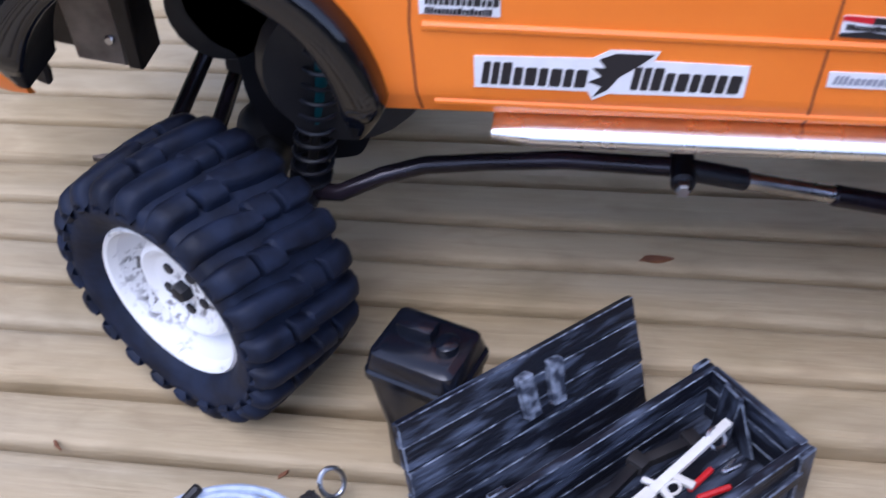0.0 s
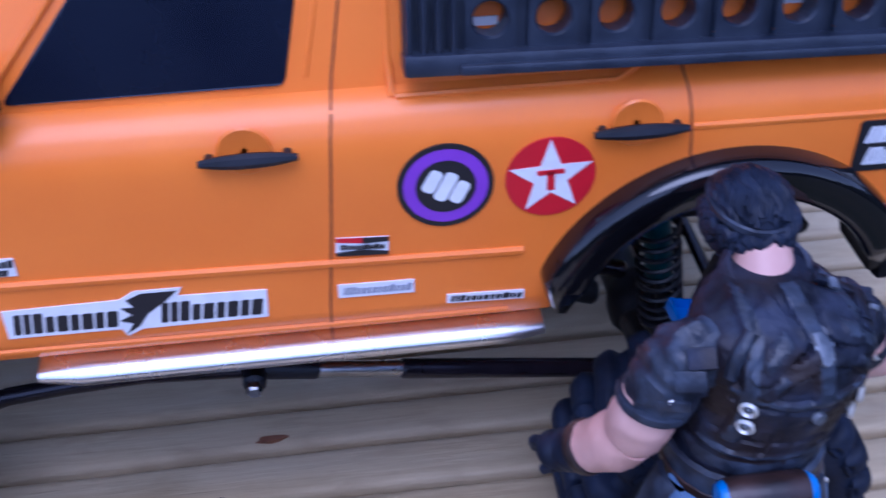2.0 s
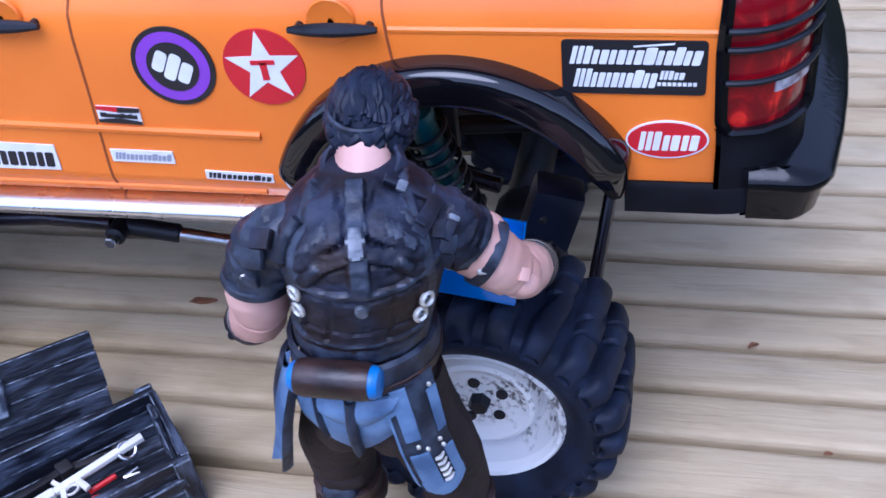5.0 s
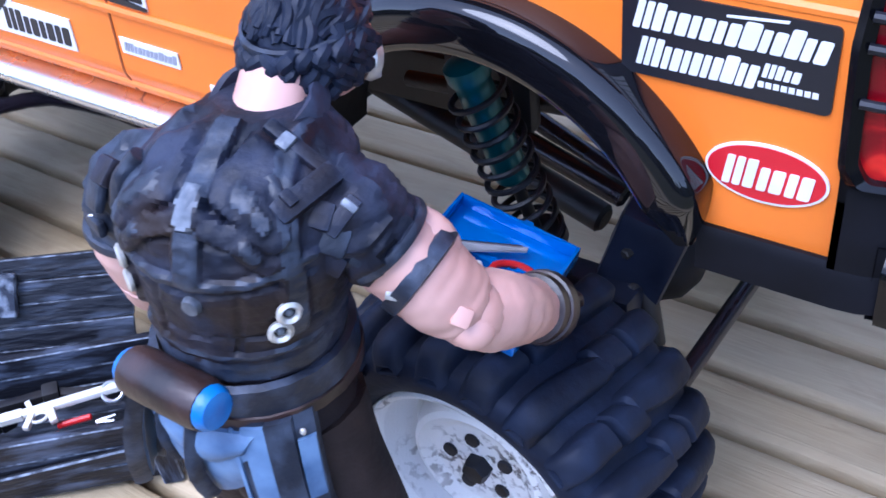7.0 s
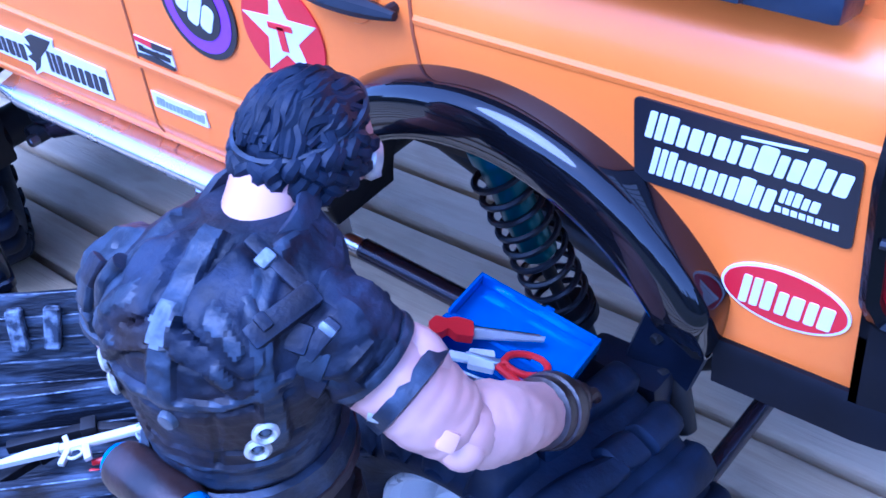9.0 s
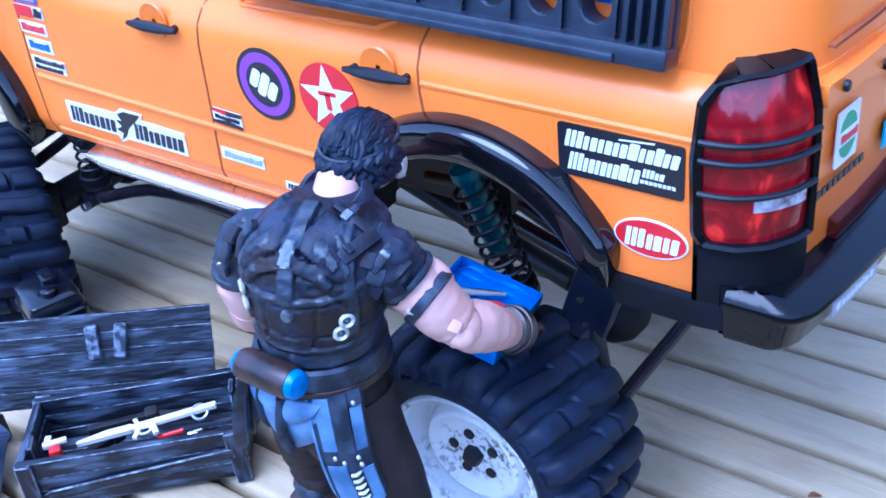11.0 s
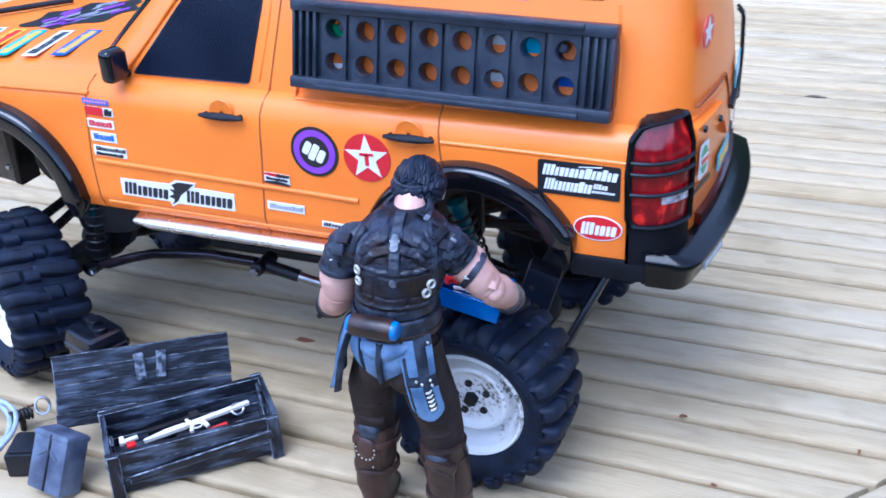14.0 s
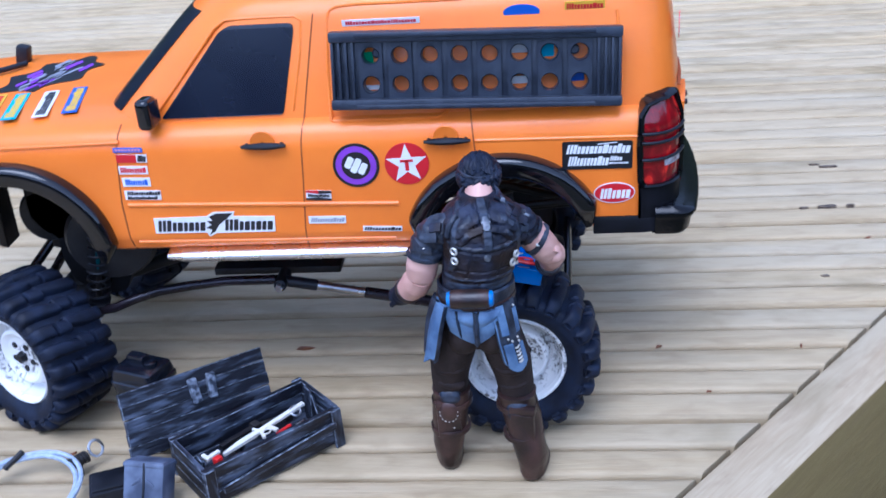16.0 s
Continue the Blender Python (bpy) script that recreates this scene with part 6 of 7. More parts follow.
# wavy locks swept back from the brow over the crown to the band
for k in range(40):
    x = -1 + 2 * (k + random.uniform(0.2, 0.8)) / 40
    pts, rad = [], []
    m = 7
    start, stop = random.uniform(10, 50), random.uniform(138, 160)
    ph = random.uniform(0, 6.3)
    for i in range(m):
        g = radians(start + (stop - start) * i / (m - 1))
        w = 0.10 * math.sin(2.3 * i + ph)
        sx = max(-0.98, min(0.98, x + w * (1 - abs(x) * 0.6)))
        lift = 1.0 + 0.05 * math.sin(1.9 * i + ph * 2) + random.uniform(-0.01, 0.03)
        h = math.sqrt(1 - sx * sx)
        pts.append(crown + Vector((0.119 * sx * lift, 0.132 * h * math.cos(g) * lift, 0.115 * h * math.sin(g) * lift)))
        rad.append(0.006 + 0.011 * math.sin(math.pi * (0.12 + 0.8 * i / (m - 1))))
    limb(pts, rad, HAIR, 7)
# curls below the band, at the back and the sides down to the ears
for row, e in enumerate((0.12, -0.08, -0.28, -0.46, -0.62)):
    n = 21 - 3 * row
    for k in range(n):
        a = radians(-208 + 236 * (k + 0.5 * (row % 2)) / n) + random.uniform(-0.09, 0.09)
        d = random.choice((-1, 1)) * random.uniform(0.08, 0.16)
        top = e + random.uniform(0.05, 0.16)
        limb([on_head(a - d, top, 1.0), on_head(a - d * 0.2, top - 0.10, 1.07), on_head(a + d * 0.7, top - 0.20, 1.09), on_head(a + d * 0.3, top - 0.32, 1.02), on_head(a - d * 0.3, top - 0.38, 0.98)],
             [0.008, 0.016, 0.018, 0.013, 0.005], HAIR, 7)
# strap of the goggles round the head, and the clear lens at the cheek
loops = []
for k in range(37):
    t = 2 * math.pi * k / 36
    c = lambda e, z: (crown.x + (0.122 + e) * math.cos(t), crown.y + (0.136 + e) * math.sin(t), crown.z + z + 0.018 + 0.012 * math.sin(t) - 0.008 * math.cos(t))
    loops.append([c(0, 0.010), c(0.008, 0.014), c(0.008, 0.030), c(0, 0.034)])
own = rings(loops, cap=False)
bmesh.ops.remove_doubles(own, verts=own.verts[:], dist=1e-6)
merge(fig, recalc(own), STRAP)
for q in (-1, 1):
    merge(fig, lathe([(0.010, 0.0), (0.040, 0.0), (0.044, 0.012), (0.036, 0.030), (0.012, 0.034)], 18, None, aim((1.708 + q * 0.058, 3.262, 1.862), (1.708 + q * 0.095, 3.320, 1.835))), BUCKLE)


def patch(at, normal, along, size, mat):
    """A sewn-on pad or buckle lying on the vest, its length along a direction."""
    n = Vector(normal).normalized()
    u = Vector(along)
    u = (u - n * u.dot(n)).normalized()
    v = n.cross(u)
    m = Matrix.Translation(at) @ Matrix((u, v, n)).transposed().to_4x4()
    own = box(size, (0, 0, 0), (0, 0, 0), min(size) * 0.42)
    own.transform(m)
    merge(fig, own, mat)


# shoulder strap, long pad and buckles on the raised shoulder
patch((1.868, 2.925, 1.874), (0.45, -0.2, 0.85), (0.13, 0.0, -0.07), (0.150, 0.030, 0.020), VEST)
patch((1.852, 2.914, 1.890), (0.36, -0.31, 0.88), (1, 0, -0.4), (0.028, 0.036, 0.014), TARNISH)
patch((1.921, 2.870, 1.824), (0.57, -0.25, 0.78), (0.015, 0.127, 0.004), (0.150, 0.050, 0.034), VEST)
patch((1.928, 2.900, 1.836), (0.60, -0.15, 0.78), (0.3, 1, 0), (0.020, 0.030, 0.012), TARNISH)
patch((1.916, 2.832, 1.838), (0.50, -0.25, 0.82), (0.1, 1, 0), (0.024, 0.034, 0.014), VEST)
patch((1.977, 2.893, 1.778), (0.51, -0.6, 0.6), (0.02, 0.049, 0.04), (0.085, 0.032, 0.018), VEST)
patch((1.985, 2.908, 1.794), (0.51, -0.6, 0.6), (0.02, 0.049, 0.04), (0.018, 0.034, 0.020), TARNISH)
for v in fig.verts:
    if v.co.z > 1.83 and v.co.y > 3.04:
        v.co.x = 1.708 + (v.co.x - 1.708) * 0.93
tagged(part("action_figure", fig, FIG_MATS, at=(1.7, 2.88, 0)), "dark-haired toy action figure in black vest and blue-grey skirt", "toy figure")

# ---- small blue toolbox on the rear tyre ----
BLUE_TIN = grained("blue_tin", (0.008, 0.12, 0.45), (0.012, 0.17, 0.58), 60, (0.12, 0.2), 0.05, coat=0.7, metal=0.2)
RED_PL = shader("red_plastic", 0.35, 0, (0.55, 0.015, 0.015))[0]
WHITE_PL = grained("white_plastic", (0.72, 0.70, 0.64), (0.62, 0.58, 0.50), 150, (0.4, 0.55), 0.1)
tin = thing("toolbox", (1.87, 3.40, 1.11), "small open blue metal toolbox lying on the rear tyre", "toolbox")
T = pose(1.707, 3.472, 1.251, -10.9, 13.4, 3.8)  # the left end of the hinge
TL, TD, TH = 0.352, 0.187, 0.091


def placed(b, m=T):
    b.transform(m)
    return b


part("base", placed(box((TL, TD, 0.010), (TL / 2, -TD / 2, -TH), (0, 0, 0), 0.003)), BLUE_TIN, tin)
for y in (-TD + 0.005, -0.005):
    part("long_side", placed(box((TL, 0.010, TH), (TL / 2, y, -TH / 2), (0, 0, 0), 0.003)), BLUE_TIN, tin)
    part("rolled_rim", placed(rod((0.0, y, 0.0), (TL, y, 0.0), 0.007, n=8)), BLUE_TIN, tin)
for x in (0.005, TL - 0.005):
    part("short_side", placed(box((0.010, TD - 0.02, TH), (x, -TD / 2, -TH / 2), (0, 0, 0), 0.003)), BLUE_TIN, tin)
    part("rolled_rim", placed(rod((x, -TD, 0.0), (x, 0.0, 0.0), 0.007, n=8)), BLUE_TIN, tin)
lid_m = T @ pose(0, 0.004, 0.004, 13.5, 0, 0)
LD = 0.152
lid = part("lid", placed(box((TL, LD, 0.010), (TL / 2, LD / 2, -0.030), (0, 0, 0), 0.003), lid_m), BLUE_TIN, tin, "blue lid folded right back, hollow side up")
for x in (0.005, TL - 0.005):
    part("lid_flange", placed(box((0.010, LD, 0.042), (x, LD / 2, -0.010), (0, 0, 0), 0.003), lid_m), BLUE_TIN, lid)
for y in (0.006, LD - 0.005):
    part("lid_flange", placed(box((TL - 0.02, 0.010, 0.042 if y > 0.05 else 0.026), (TL / 2, y, -0.010 if y > 0.05 else -0.016), (0, 0, 0), 0.003), lid_m), BLUE_TIN, lid)
part("latch", placed(box((0.026, 0.016, 0.030), (0.20, LD + 0.004, -0.006), (0, 0, 0), 0.004), lid_m), BLUE_TIN, lid)
for x in (0.07, 0.27):
    part("hinge", placed(rod((x - 0.025, 0.002, 0.004), (x + 0.025, 0.002, 0.004), 0.009, n=8)), BLUE_TIN, tin)
# tools in it
saw = thing("hand_saw", (1.80, 3.45, 1.2), "toy hand saw with red pistol grip lying in the blue toolbox", "saw")
SM = T @ pose(0.085, -0.035, 0.012, 0, -4, 33)
part("blade", placed(plate([(0.0, -0.020), (0.185, -0.006), (0.190, 0.010), (0.0, 0.022)], 0.006), SM), SAW_STEEL, saw)
part("blade_rib", placed(box((0.17, 0.006, 0.006), (0.09, 0.012, 0.008), (0, 0, -3), 0.002), SM), STEEL, saw)
part("handle", placed(plate(rounded([(0.012, -0.026), (0.012, 0.030), (-0.03, 0.042), (-0.055, 0.030), (-0.080, 0.040), (-0.098, 0.012), (-0.090, -0.030), (-0.065, -0.022), (-0.05, -0.002), (-0.03, -0.024)], 0.008, 3), 0.024, pose(0, 0, -0.008)), SM), RED_PL, saw)
pl = thing("pliers", (1.93, 3.42, 1.2), "toy snips with red looped handles", "pliers")
PM = T @ pose(0.190, -0.072, 0.010, 0, 0, 28)
own = bmesh.new()
tube([(0.012, 0.004, 0.0)] + [(0.072 + 0.052 * math.cos(a), 0.012 + 0.036 * math.sin(a), 0.004) for a in np.linspace(math.pi * 0.95, -math.pi * 0.92, 19)] + [(0.005, -0.006, 0.0)], 0.0095, 8, own)
part("loop_handle", placed(own, PM), RED_PL, pl)
own = bmesh.new()
tube([(0.005, -0.010, 0.002), (0.05, -0.050, 0.004), (0.09, -0.070, 0.004), (0.135, -0.078, 0.0)], 0.0105, 8, own)
part("straight_handle", placed(own, PM), RED_PL, pl)
for q in (-1, 1):
    part("jaw", placed(rod((0.010, 0.0, 0.002 * q), (-0.075, 0.010 * q, 0.004 * q), 0.011, 0.005, 8), PM), STEEL, pl)
wr = thing("spanner", (1.80, 3.40, 1.19), "white toy spanner in the blue toolbox", "spanner")
WM = T @ pose(0.125, -0.105, 0.006, 0, 0, 30)
part("shank", placed(box((0.10, 0.026, 0.014), (-0.01, 0.0, 0), (0, 0, 0), 0.005), WM), WHITE_PL, wr)
part("jaw", placed(plate(rounded([(-0.034, -0.030), (0.030, -0.034), (0.026, -0.010), (0.004, 0.0), (0.030, 0.010), (0.026, 0.034), (-0.034, 0.026)], 0.007), 0.016, pose(0.04, 0.0, -0.006)), WM), WHITE_PL, wr)
for y, x, l, a in ((-0.13, 0.20, 0.15, 12), (-0.15, 0.15, 0.2, 4)):
    drv = thing("small_screwdriver", (1.85, 3.36, 1.18), "tiny steel tool in the blue toolbox", "tool", "tools in the toolbox")
    part("shaft", placed(rod((x - l / 2, y, -0.02), (x + l / 2, y + l * math.sin(radians(a)), -0.012), 0.008, 0.005, 8), T), STEEL, drv)
    part("grip", placed(rod((x - l / 2 - 0.05, y - 0.01, -0.022), (x - l / 2, y, -0.02), 0.013, 0.012, 8), T), WHITE_PL, drv)

# ---- weathered black wooden toy crate with its lid ----
DARK_WOOD = grained("weathered_black_wood", (0.004, 0.005, 0.010), (0.135, 0.165, 0.235), 220, (0.36, 0.62), 1.0, stretch=(0.20, 1, 1), lo=0.48, hi=0.80, detail=9, coords="grain")
WORN_EDGE = grained("worn_pale_wood_edge", (0.02, 0.026, 0.042), (0.30, 0.34, 0.41), 300, (0.5, 0.7), 0.5, lo=0.40, hi=0.74, detail=6)


def worn(bm):
    """Gives the slanting edge faces of a block the worn finish."""
    for f in bm.faces:
        f.normal_update()
        f.material_index = 0 if max(abs(c) for c in f.normal) > 0.985 else 1
    return bm


def plank_set(parent, m, size, n, gap=0.004, name="plank", along=0, bend=0.002):
    """Slats side by side filling a panel of that size (x, y, z), split along its second axis."""
    random.seed(int(size[0] * 1000) + n)
    h = size[1] / n
    for k in range(n):
        own = box((size[0] - random.uniform(0, 0.012), h - gap, size[2] + random.uniform(-0.003, 0.003)), (random.uniform(-0.006, 0.006), -size[1] / 2 + h * (k + 0.5), random.uniform(-bend, bend)), (random.uniform(-0.5, 0.5), 0, random.uniform(-0.4, 0.4)), 0.004, segs=1)
        worn(own)
        grain_of(own, random.uniform(0, 5))
        own.transform(m)
        part(name, own, [DARK_WOOD, WORN_EDGE], parent, smooth=False)


def batten(parent, name, size, m, seed):
    """One nailed-on strip with the grain along it and worn edges."""
    own = worn(box(size, (0, 0, 0), (0, 0, 0), 0.006, segs=1))
    grain_of(own, seed * 0.7)
    own.transform(m)
    part(name, own, [DARK_WOOD, WORN_EDGE], parent, smooth=False)


crate = thing("wooden_crate", (0.15, 3.0, 0), "open black weathered wooden toy crate with tools inside, on the deck", "crate")
C = pose(0.155, 2.995, 0, 0, 0, 42.6)
CL, CW, CH = 1.02, 0.48, 0.30
plank_set(crate, C @ pose(0, 0, 0.03), (CL - 0.04, CW - 0.04, 0.03), 4, name="base_slat")
for s in (-1, 1):
    plank_set(crate, C @ pose(0, s * (CW / 2 - 0.02), CH / 2 + 0.01, 90, 0, 0), (CL, CH - 0.02, 0.035), 3, name="side_slat")
    plank_set(crate, C @ pose(s * (CL / 2 - 0.02), 0, CH / 2 + 0.01, 90, 0, 90), (CW - 0.04, CH - 0.02, 0.035), 3, name="end_slat")
    for q in (-1, 1):
        batten(crate, "corner_batten", (CH + 0.005, 0.075, 0.025), C @ pose(s * (CL / 2 - 0.04), q * (CW / 2 + 0.008), CH / 2, 90, 0, 0) @ pose(0, 0, 0, 0, 0, 90 + s * 1.5), s + 2 * q)
    batten(crate, "end_batten", (CH, 0.09, 0.022), C @ pose(s * (CL / 2 - 0.055), 0.09 * s, CH / 2 + 0.02, 90, 0, 90) @ pose(0, 0, 0, 0, 0, 96), 5 + s)
batten(crate, "front_batten", (0.86, 0.06, 0.022), C @ pose(0.03, -CW / 2 - 0.013, 0.15, 90, 0, 0) @ pose(0, 0, 0, 0, 0, 5), 9)

batten(crate, "inner_batten", (CH * 0.9, 0.07, 0.018), C @ pose(CL / 2 - 0.052, 0.02, CH / 2 + 0.02, 90, 0, 90) @ pose(0, 0, 0, 0, 0, 68), 11)

# lid, leaning back
tl, tr = Vector((-0.672, 2.855, 0.632)), Vector((0.062, 3.641, 0.478))
ex = (tr - tl).normalized()
down = Vector((0.06, -0.135, -0.335))
down = (down - ex * down.dot(ex)).normalized()
ez = ex.cross(-down).normalized()
LM = Matrix.Translation((tl + tr) / 2 + down * 0.225) @ Matrix((ex, -down, ez)).transposed().to_4x4()
crate_lid = thing("crate_lid", tuple((tl + tr) / 2 + down * 0.4), "black weathered plank lid leaning against the crate", "crate lid")
plank_set(crate_lid, LM, (1.09, 0.45, 0.032), 5, 0.002, "plank")
for x in (-0.03, 0.10):
    own = box((0.062, 0.17, 0.046), (x, 0.09, 0.037), (0, 0, 4 if x < 0 else -5), 0.008, segs=1)
    worn(own)
    grain_of(own, x * 9)
    own.transform(LM)
    part("batten", own, [WORN_EDGE, WORN_EDGE], crate_lid, smooth=False)

# things in the crate
rifle = thing("toy_rifle", (0.1, 2.98, 0.2), "cream plastic toy rifle lying in the crate", "toy rifle")
RM = C @ pose(0.02, -0.02, 0.235, 0, -4, 6)
part("barrel", placed(box((0.40, 0.035, 0.025), (0.16, 0.0, 0.0), (0, 0, 0), 0.006), RM), WHITE_PL, rifle)
part("stock", placed(plate(rounded([(-0.30, -0.012), (-0.04, -0.022), (-0.04, 0.022), (-0.16, 0.026), (-0.30, 0.006)], 0.006), 0.022, pose(0, 0, -0.01)), RM), WHITE_PL, rifle)
part("grip", placed(box((0.025, 0.075, 0.02), (-0.015, -0.045, 0.0), (0, 0, -18), 0.005), RM), WHITE_PL, rifle)
part("magazine", placed(box((0.028, 0.085, 0.02), (0.065, -0.045, 0.0), (0, 0, 14), 0.005), RM), WHITE_PL, rifle)
part("sight", placed(box((0.02, 0.045, 0.018), (-0.02, 0.035, 0.0), (0, 0, 20), 0.004), RM), WHITE_PL, rifle)
own = bmesh.new()
tube([(0.02 + 0.028 * math.cos(a), -0.04 + 0.022 * math.sin(a), 0.0) for a in np.linspace(0, 2 * math.pi, 17)[:-1]], 0.006, 6, own, closed=True)
part("trigger_guard", placed(own, RM), WHITE_PL, rifle)
rg = thing("steel_ring", (0.42, 3.25, 0.2), "small steel ring in the crate", "ring")
own = bmesh.new()
tube([(0.036 * math.cos(a), 0.036 * math.sin(a), 0) for a in np.linspace(0, 2 * math.pi, 25)[:-1]], 0.009, 8, own, closed=True)
part("hoop", placed(own, C @ pose(0.30, 0.0, 0.245, 35, 10, 0)), STEEL, rg)
p2 = thing("red_pliers", (0.0, 2.85, 0.2), "pliers with red handles in the crate", "pliers")
for s in (-1, 1):
    part("handle", placed(rod((0.10, -0.10 + 0.02 * s, 0.20), (0.22, -0.11 + 0.045 * s, 0.205), 0.012, n=8), C), RED_PL, p2)
    part("jaw", placed(rod((0.24, -0.10, 0.205), (0.31, -0.10 + 0.015 * s, 0.21), 0.012, 0.007, 8), C), STEEL, p2)
cl = thing("clamp", (-0.15, 2.75, 0.2), "white and red toy clamp in the crate", "clamp")
part("frame", placed(box((0.11, 0.03, 0.02), (-0.36, -0.08, 0.27), (0, 0, 12), 0.006), C), WHITE_PL, cl)
part("arm", placed(box((0.03, 0.08, 0.02), (-0.40, -0.06, 0.26), (0, 0, 0), 0.006), C), WHITE_PL, cl)
part("grip", placed(box((0.055, 0.05, 0.06), (-0.35, -0.13, 0.25), (0, 0, 12), 0.012), C), RED_PL, cl)
for k, (x, y, l, a) in enumerate(((-0.1, 0.08, 0.3, 12), (0.15, 0.1, 0.25, -8), (-0.2, -0.02, 0.2, 40))):
    b = thing("dark_tool", (0.1, 2.95, 0.1), "dark metal toy tool in the crate", "tool", "tools in the crate")
    part("bar", placed(box((l, 0.04, 0.04), (x, y, 0.19 - 0.02 * k), (0, 3, a), 0.008), C), GREASY, b)
    part("head", placed(box((0.06, 0.07, 0.05), (x + l / 2 * math.cos(radians(a)), y + l / 2 * math.sin(radians(a)), 0.19 - 0.02 * k), (0, 3, a), 0.01), C), GREASY, b)

# ---- blue-grey case and dark block leaning on the crate ----
CASE = grained("scuffed_blue_grey", (0.035, 0.045, 0.078), (0.12, 0.145, 0.21), 70, (0.4, 0.6), 0.5)
case = thing("blue_grey_case", (-0.42, 2.46, 0), "scuffed blue-grey toy case leaning on the crate", "case")
K = pose(-0.415, 2.475, 0.195, -27, 0, -8)
part("shell", placed(box((0.27, 0.17, 0.36), (0, 0, 0), (0, 0, 0), 0.018), K), CASE, case)
part("seam_strip", placed(box((0.014, 0.012, 0.34), (0.005, -0.086, 0), (0, 0, 0), 0.003), K), BLACK_PLASTIC, case)
for s in (-1, 1):
    part("ridge", placed(box((0.07, 0.014, 0.015), (0.045 * s, -0.087, 0.05), (0, 35 * s, 0), 0.004), K), CASE, case)
part("rim_band", placed(box((0.28, 0.18, 0.03), (0, 0, 0.155), (0, 0, 0), 0.01), K), CASE, case)
blk = thing("dark_block", (-0.70, 2.58, 0), "small dark plastic block on the deck", "block")
KB = pose(-0.70, 2.59, 0.085, 0, 0, 22)
part("block_body", placed(box((0.30, 0.24, 0.16), (0, 0, 0), (0, 0, 0), 0.015), KB), BLACK_PLASTIC, blk)
part("block_cap", placed(box((0.26, 0.20, 0.02), (0, 0, 0.085), (0, 0, 0), 0.008), KB), BLACK_PLASTIC, blk)

# ---- black canister behind the lid ----
can = thing("canister", (-0.64, 3.22, 0), "black plastic canister standing behind the crate lid", "canister")
CB = pose(-0.625, 3.205, 0, 0, 0, -20) @ Matrix.Diagonal((0.80, 0.86, 0.96, 1))
GLOSSY = grained("black_glossy_plastic", (0.003, 0.004, 0.007), (0.007, 0.008, 0.013), 60, (0.12, 0.24), 0.1, spec=0.5)
part("tank", placed(recalc(rings([[(x * sx, y * sy, z) for x, y in rounded([(-1, -1), (1, -1), (1, 1), (-1, 1)], 0.25)] for z, sx, sy in ((0, 0.15, 0.12), (0.03, 0.165, 0.135), (0.26, 0.165, 0.135), (0.30, 0.172, 0.14), (0.50, 0.205, 0.155), (0.60, 0.21, 0.16), (0.655, 0.195, 0.145), (0.67, 0.17, 0.12))])), CB), GLOSSY, can)
part("top_ridge", placed(box((0.17, 0.09, 0.06), (-0.05, 0.03, 0.69), (0, 0, 0), 0.02), CB), GLOSSY, can)
part("cap", placed(lathe([(0.045, 0), (0.05, 0.01), (0.05, 0.035), (0.04, 0.04)], 16, None, pose(0.11, 0.0, 0.665)), CB), GLOSSY, can)
part("shoulder_band", placed(recalc(rings([[(x * s, y * t, z) for x, y in rounded([(-1, -1), (1, -1), (1, 1), (-1, 1)], 0.25)] for z, s, t in ((0.53, 0.21, 0.16), (0.54, 0.222, 0.17), (0.57, 0.222, 0.17), (0.58, 0.21, 0.16))])), CB), GLOSSY, can)

# ---- cable with hook, and small parts on the deck ----
CABLE = grained("pale_blue_cable", (0.30, 0.36, 0.46), (0.42, 0.48, 0.58), 300, (0.3, 0.45), 0.2)
winch = thing("winch_cable", (-1.45, 2.75, 0), "pale blue coiled cable with a steel hook on the deck", "cable")
for i, rr in enumerate((0.36, 0.345, 0.37)):
    own = bmesh.new()
    tube([(-1.31 + rr * math.cos(a) * (1 + 0.02 * math.sin(3 * a + i)), 2.51 + rr * math.sin(a + 0.1 * i), 0.085 + 0.055 * math.sin(a) + 0.014 * i + 0.006 * math.sin(2 * a + i)) for a in np.linspace(0, 2 * math.pi, 49)[:-1]], 0.016, 8, own, closed=True)
    part("cable_loop", own, CABLE, winch)
pts = [Vector((-1.08, 2.79, 0.12)), Vector((-0.995, 2.90, 0.115))]
m = aim(*pts)
own = bmesh.new()
tube([m @ Vector((0.034 * math.cos(2 * math.pi * 6 * k / 72), 0.034 * math.sin(2 * math.pi * 6 * k / 72), 0.14 * k / 72)) for k in range(73)], 0.011, 6, own)
part("cable_clamp", own, GREASY, winch, "dark wound clamp")
part("clamp_core", rod(pts[0], pts[1], 0.028), GREASY, winch)
part("clamp_foot", rod((-1.04, 2.84, 0.0), (-1.035, 2.845, 0.11), 0.02), GREASY, winch)
own = bmesh.new()
m = pose(-0.955, 2.955, 0.135, 60, 0, 40)
tube([m @ Vector((0.045 * math.cos(a), 0.055 * math.sin(a), 0)) for a in np.linspace(0, 2 * math.pi, 25)[:-1]], 0.010, 8, own, closed=True)
part("hook_eye", own, STEEL, winch)
part("cable_clip", rod((-1.40, 2.845, 0.20), (-1.50, 2.74, 0.13), 0.020, n=8), GREASY, winch, "dark cable clip")
LEAF = grained("dry_leaf", (0.14, 0.05, 0.02), (0.24, 0.10, 0.04), 200, (0.6, 0.8), 0.4)
random.seed(5)
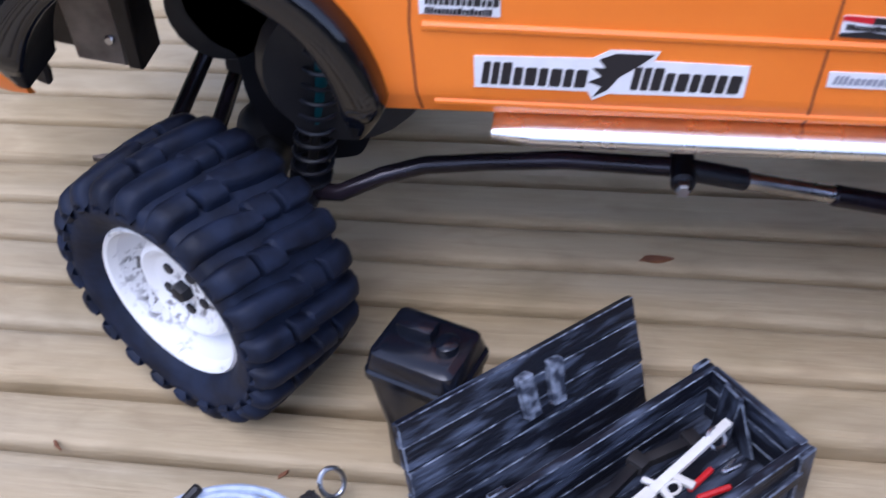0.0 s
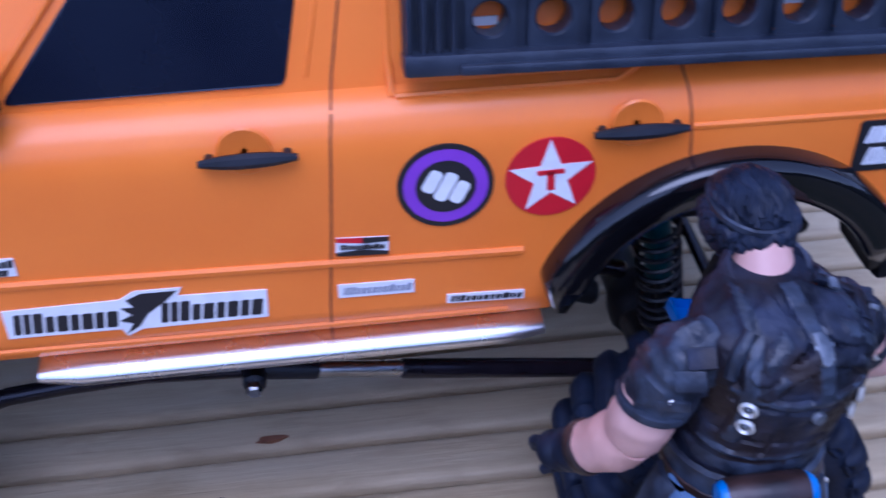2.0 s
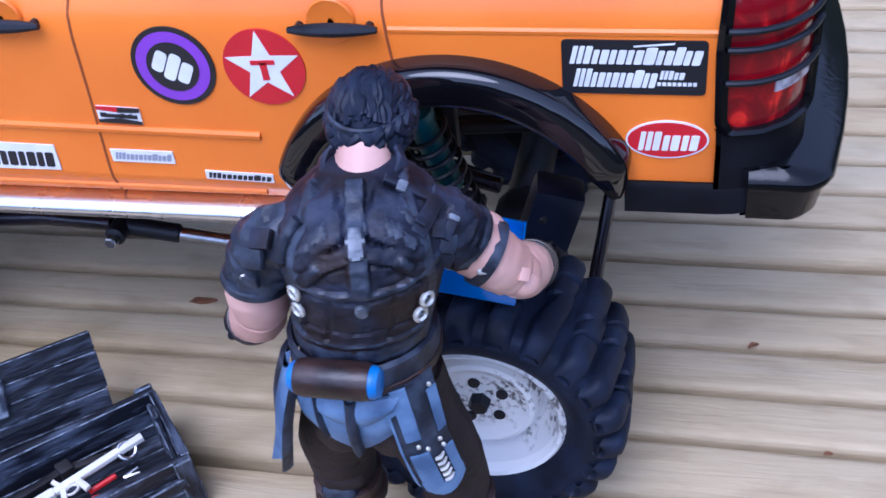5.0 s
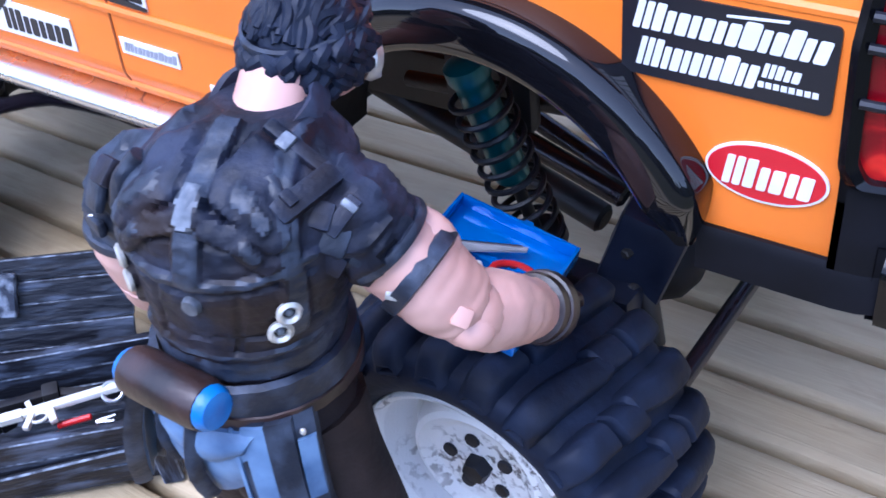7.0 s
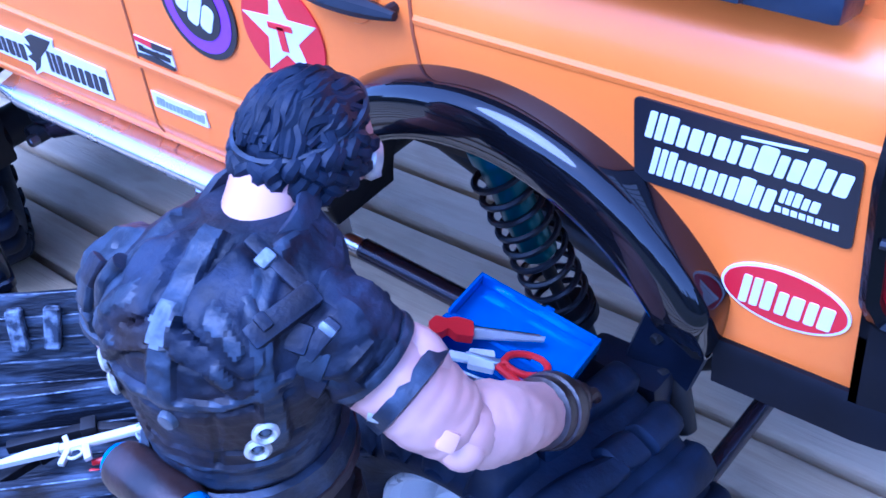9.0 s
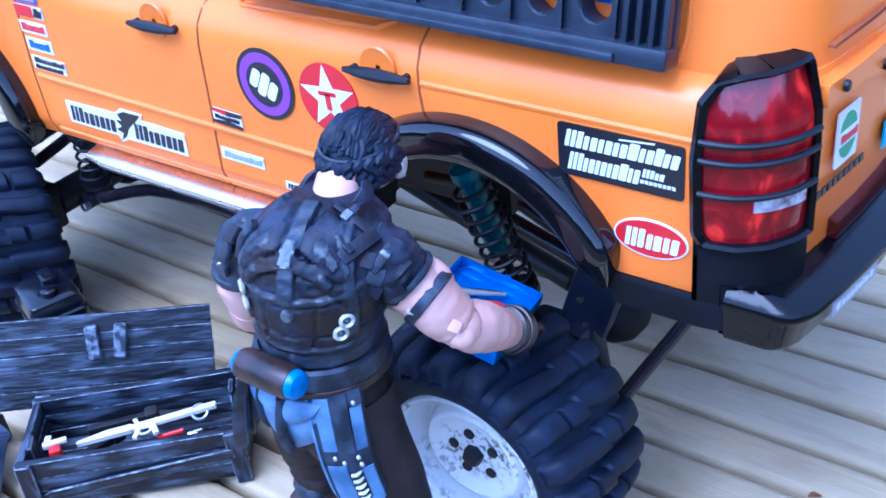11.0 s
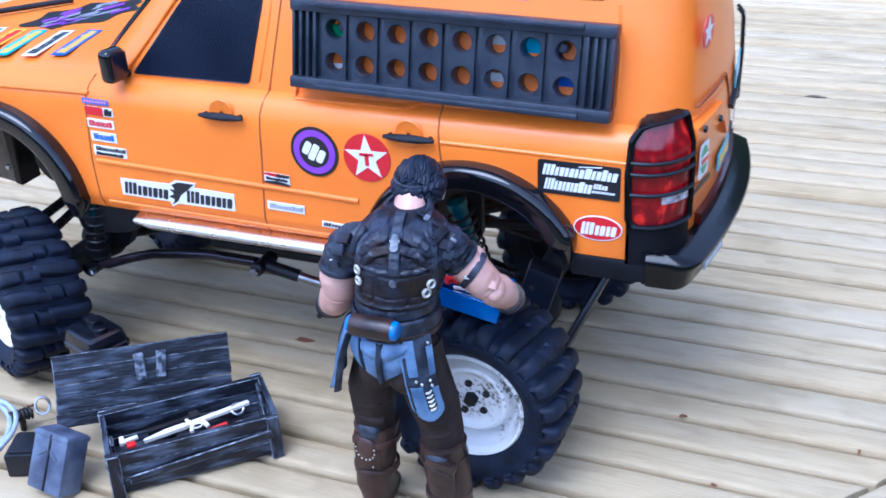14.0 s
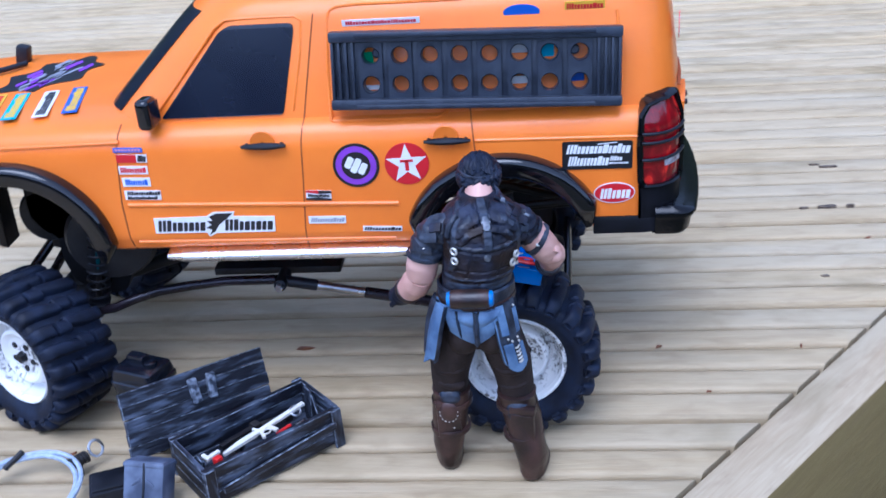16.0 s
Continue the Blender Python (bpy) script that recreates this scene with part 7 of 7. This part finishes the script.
for x, y, s, a in ((0.197, 4.355, 0.075, 5), (2.915, 4.293, 0.03, 30), (3.954, 4.271, 0.03, 80), (-1.18, 3.06, 0.025, 50), (3.2, 3.7, 0.02, 10), (-2.1, 3.1, 0.03, 140), (4.9, 6.0, 0.03, 20)):
    leaf = bmesh.new()
    shape = [(s * math.cos(t) * (1 + 0.12 * math.sin(4 * t)), 0.24 * s * math.sin(t) * (1 + 0.3 * math.sin(3 * t + x)), 0.012 + 0.008 * math.sin(2 * t + y)) for t in np.linspace(0, 2 * math.pi, 17)[:-1]]
    rings([[(px, py, 0.002) for px, py, pz in shape], shape], bm=leaf)
    leaf.transform(pose(x, y, 0, 0, 0, a))
    tagged(part("dry_leaf", recalc(leaf), LEAF, at=(x, y, 0)), "shrivelled brown leaf fragment on the planks", "leaf", "leaf scraps on the deck")

# ---- deck ----
deck = thing("deck", (0, 0, 0), "weathered softwood deck of grooved planks", "deck", kind="structure")
PITCH = 1.48
EDGE = (2.87, 2.59, math.tan(radians(49.5)))


def edge_x(y):
    return EDGE[0] + (y - EDGE[1]) / EDGE[2]


def plank_mesh(y0, seed, x_left=-16.0):
    """One grooved board from y0, its right end cut along the deck's slanting edge; edges waver a little."""
    random.seed(seed)
    w = PITCH - 0.065
    prof = [(0.0, -0.30), (0.0, -0.05), (0.006, -0.030), (0.02, -0.008), (0.05, 0.0)]
    n = 5
    for k in range(1, n):
        c = w * k / n + random.uniform(-0.008, 0.008)
        d = random.uniform(0.11, 0.15)
        prof += [(c - 0.060, 0.0), (c - 0.036, -0.004), (c - 0.026, -0.014), (c - 0.020, -0.040), (c - 0.015, -d), (c + 0.015, -d), (c + 0.020, -0.040), (c + 0.026, -0.014), (c + 0.036, -0.004), (c + 0.060, 0.0)]
    prof += [(w - 0.05, 0.0), (w - 0.02, -0.008), (w - 0.006, -0.030), (w, -0.05), (w, -0.30)]
    loops = []
    xs = [x_left, -8.0] + [-5.0 + 0.55 * k for k in range(24)]
    last = edge_x(y0) - 0.05
    xs = [x for x in xs if x < last - 0.6]
    for x in xs:
        loop = []
        for i, (y, z) in enumerate(prof):
            q = noise.noise(Vector((x * 0.9, (y0 + y) * 2.0, seed))) * 0.010
            loop.append((x, y0 + y + q, z + noise.noise(Vector((x * 0.6, y0 + y, 7.0 + seed))) * 0.008))
        loops.append(loop)
    loops.append([(edge_x(y0 + y) - 0.035, y0 + y, z) for y, z in prof])
    return recalc(rings(loops))


first = 3.4 + 0.0325 - 5 * PITCH
for k in range(22):
    y0 = first + k * PITCH
    if edge_x(y0) > -14:
        part("plank", plank_mesh(y0, k), WOOD, deck)
# thick edging joist along the slanting edge
d = Vector((math.cos(radians(49.5)), math.sin(radians(49.5)), 0))
nrm = Vector((d.y, -d.x, 0))
c = Vector((EDGE[0], EDGE[1], 0))
edge = box((34, 0.40, 2.2), (0, 0, 0), (0, 0, 0), 0.03)
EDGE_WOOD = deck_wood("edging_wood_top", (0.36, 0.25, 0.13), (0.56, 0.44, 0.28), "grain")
# olive-brown copy for the sides, with their shade darkened into the colour
EDGE_SIDE_SHADED = deck_wood("edging_wood_side_shaded", (0.15, 0.095, 0.03), (0.31, 0.22, 0.085), "grain", (0.27, 0.20, 0.075))
grain_of(edge)
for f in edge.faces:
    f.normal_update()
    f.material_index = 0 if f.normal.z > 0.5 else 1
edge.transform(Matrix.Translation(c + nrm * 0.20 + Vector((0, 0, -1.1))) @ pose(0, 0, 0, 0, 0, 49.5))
part("edging_board", edge, [EDGE_WOOD, EDGE_SIDE_SHADED], deck, "thick edging board with olive-brown face, shade darkened into its colour")

GROUND = grained("ground_soil_and_grass", (0.05, 0.06, 0.02), (0.12, 0.10, 0.05), 12, (0.8, 0.95), 0.6)
g = bmesh.new()
bmesh.ops.create_grid(g, x_segments=8, y_segments=8, size=6000)
g.transform(Matrix.Translation((0, 0, -4.0)))
tagged(part("ground", g, GROUND), "rough grass and soil below the deck", "ground", kind="structure")

# unseen garden hedge added to close the place all round, with an uneven top
HEDGE = grained("hedge_leaves", (0.012, 0.022, 0.008), (0.05, 0.075, 0.025), 8, (0.6, 0.9), 0.8)
loops = []
N = 180
for k in range(N):
    a = 2 * math.pi * k / N
    r = 46 + 2.0 * math.sin(5 * a) + 1.2 * math.sin(13 * a + 1)
    top = 10 + 2.2 * math.sin(3 * a + 0.5) + 1.6 * math.sin(11 * a) + 1.1 * math.sin(29 * a + 2) + 0.8 * math.sin(53 * a)
    ca, sa = math.cos(a), math.sin(a)
    top += 15 * max(0.0, sa) ** 0.7  # unseen tall trees added behind the truck to dim deck and bumper top
    loops.append([(r * ca, 3 + r * sa, -4.0), (r * ca, 3 + r * sa, top * 0.6), ((r + 1.5) * ca, 3 + (r + 1.5) * sa, top), ((r + 4) * ca, 3 + (r + 4) * sa, top * 0.8), ((r + 5) * ca, 3 + (r + 5) * sa, -4.0)])
hb = rings(loops + [loops[0]], cap=False)
bmesh.ops.remove_doubles(hb, verts=hb.verts[:], dist=1e-5)
tagged(part("backdrop", recalc(hb), HEDGE), "unseen dark green hedge and trees added round the garden to block low sky", "hedge", kind="structure")

# dark knots in the boards
KNOT = grained("dark_knot", (0.045, 0.032, 0.022), (0.17, 0.125, 0.085), 300, (0.6, 0.8), 0.5)
random.seed(31)
for x, y, a, b in ((4.72, 6.66, 0.085, 0.032), (4.93, 6.68, 0.035, 0.012), (4.50, 6.65, 0.04, 0.010), (4.95, 7.60, 0.09, 0.022), (4.82, 7.66, 0.05, 0.010), (4.38, 5.33, 0.035, 0.014), (3.20, 10.46, 0.10, 0.03), (-2.6, 4.9, 0.07, 0.02), (0.75, 2.2, 0.06, 0.02)):
    k = bmesh.new()
    rim = [(x + a * math.cos(t) * (1 + 0.15 * math.sin(3 * t + x)), y + b * math.sin(t) * (1 + 0.2 * math.sin(2 * t + y))) for t in np.linspace(0, 2 * math.pi, 19)[:-1]]
    rings([[(px, py, -0.02) for px, py in rim], [(px, py, 0.012) for px, py in rim]], bm=k)
    part("knot", recalc(k), KNOT, deck, "dark knot in the wood")
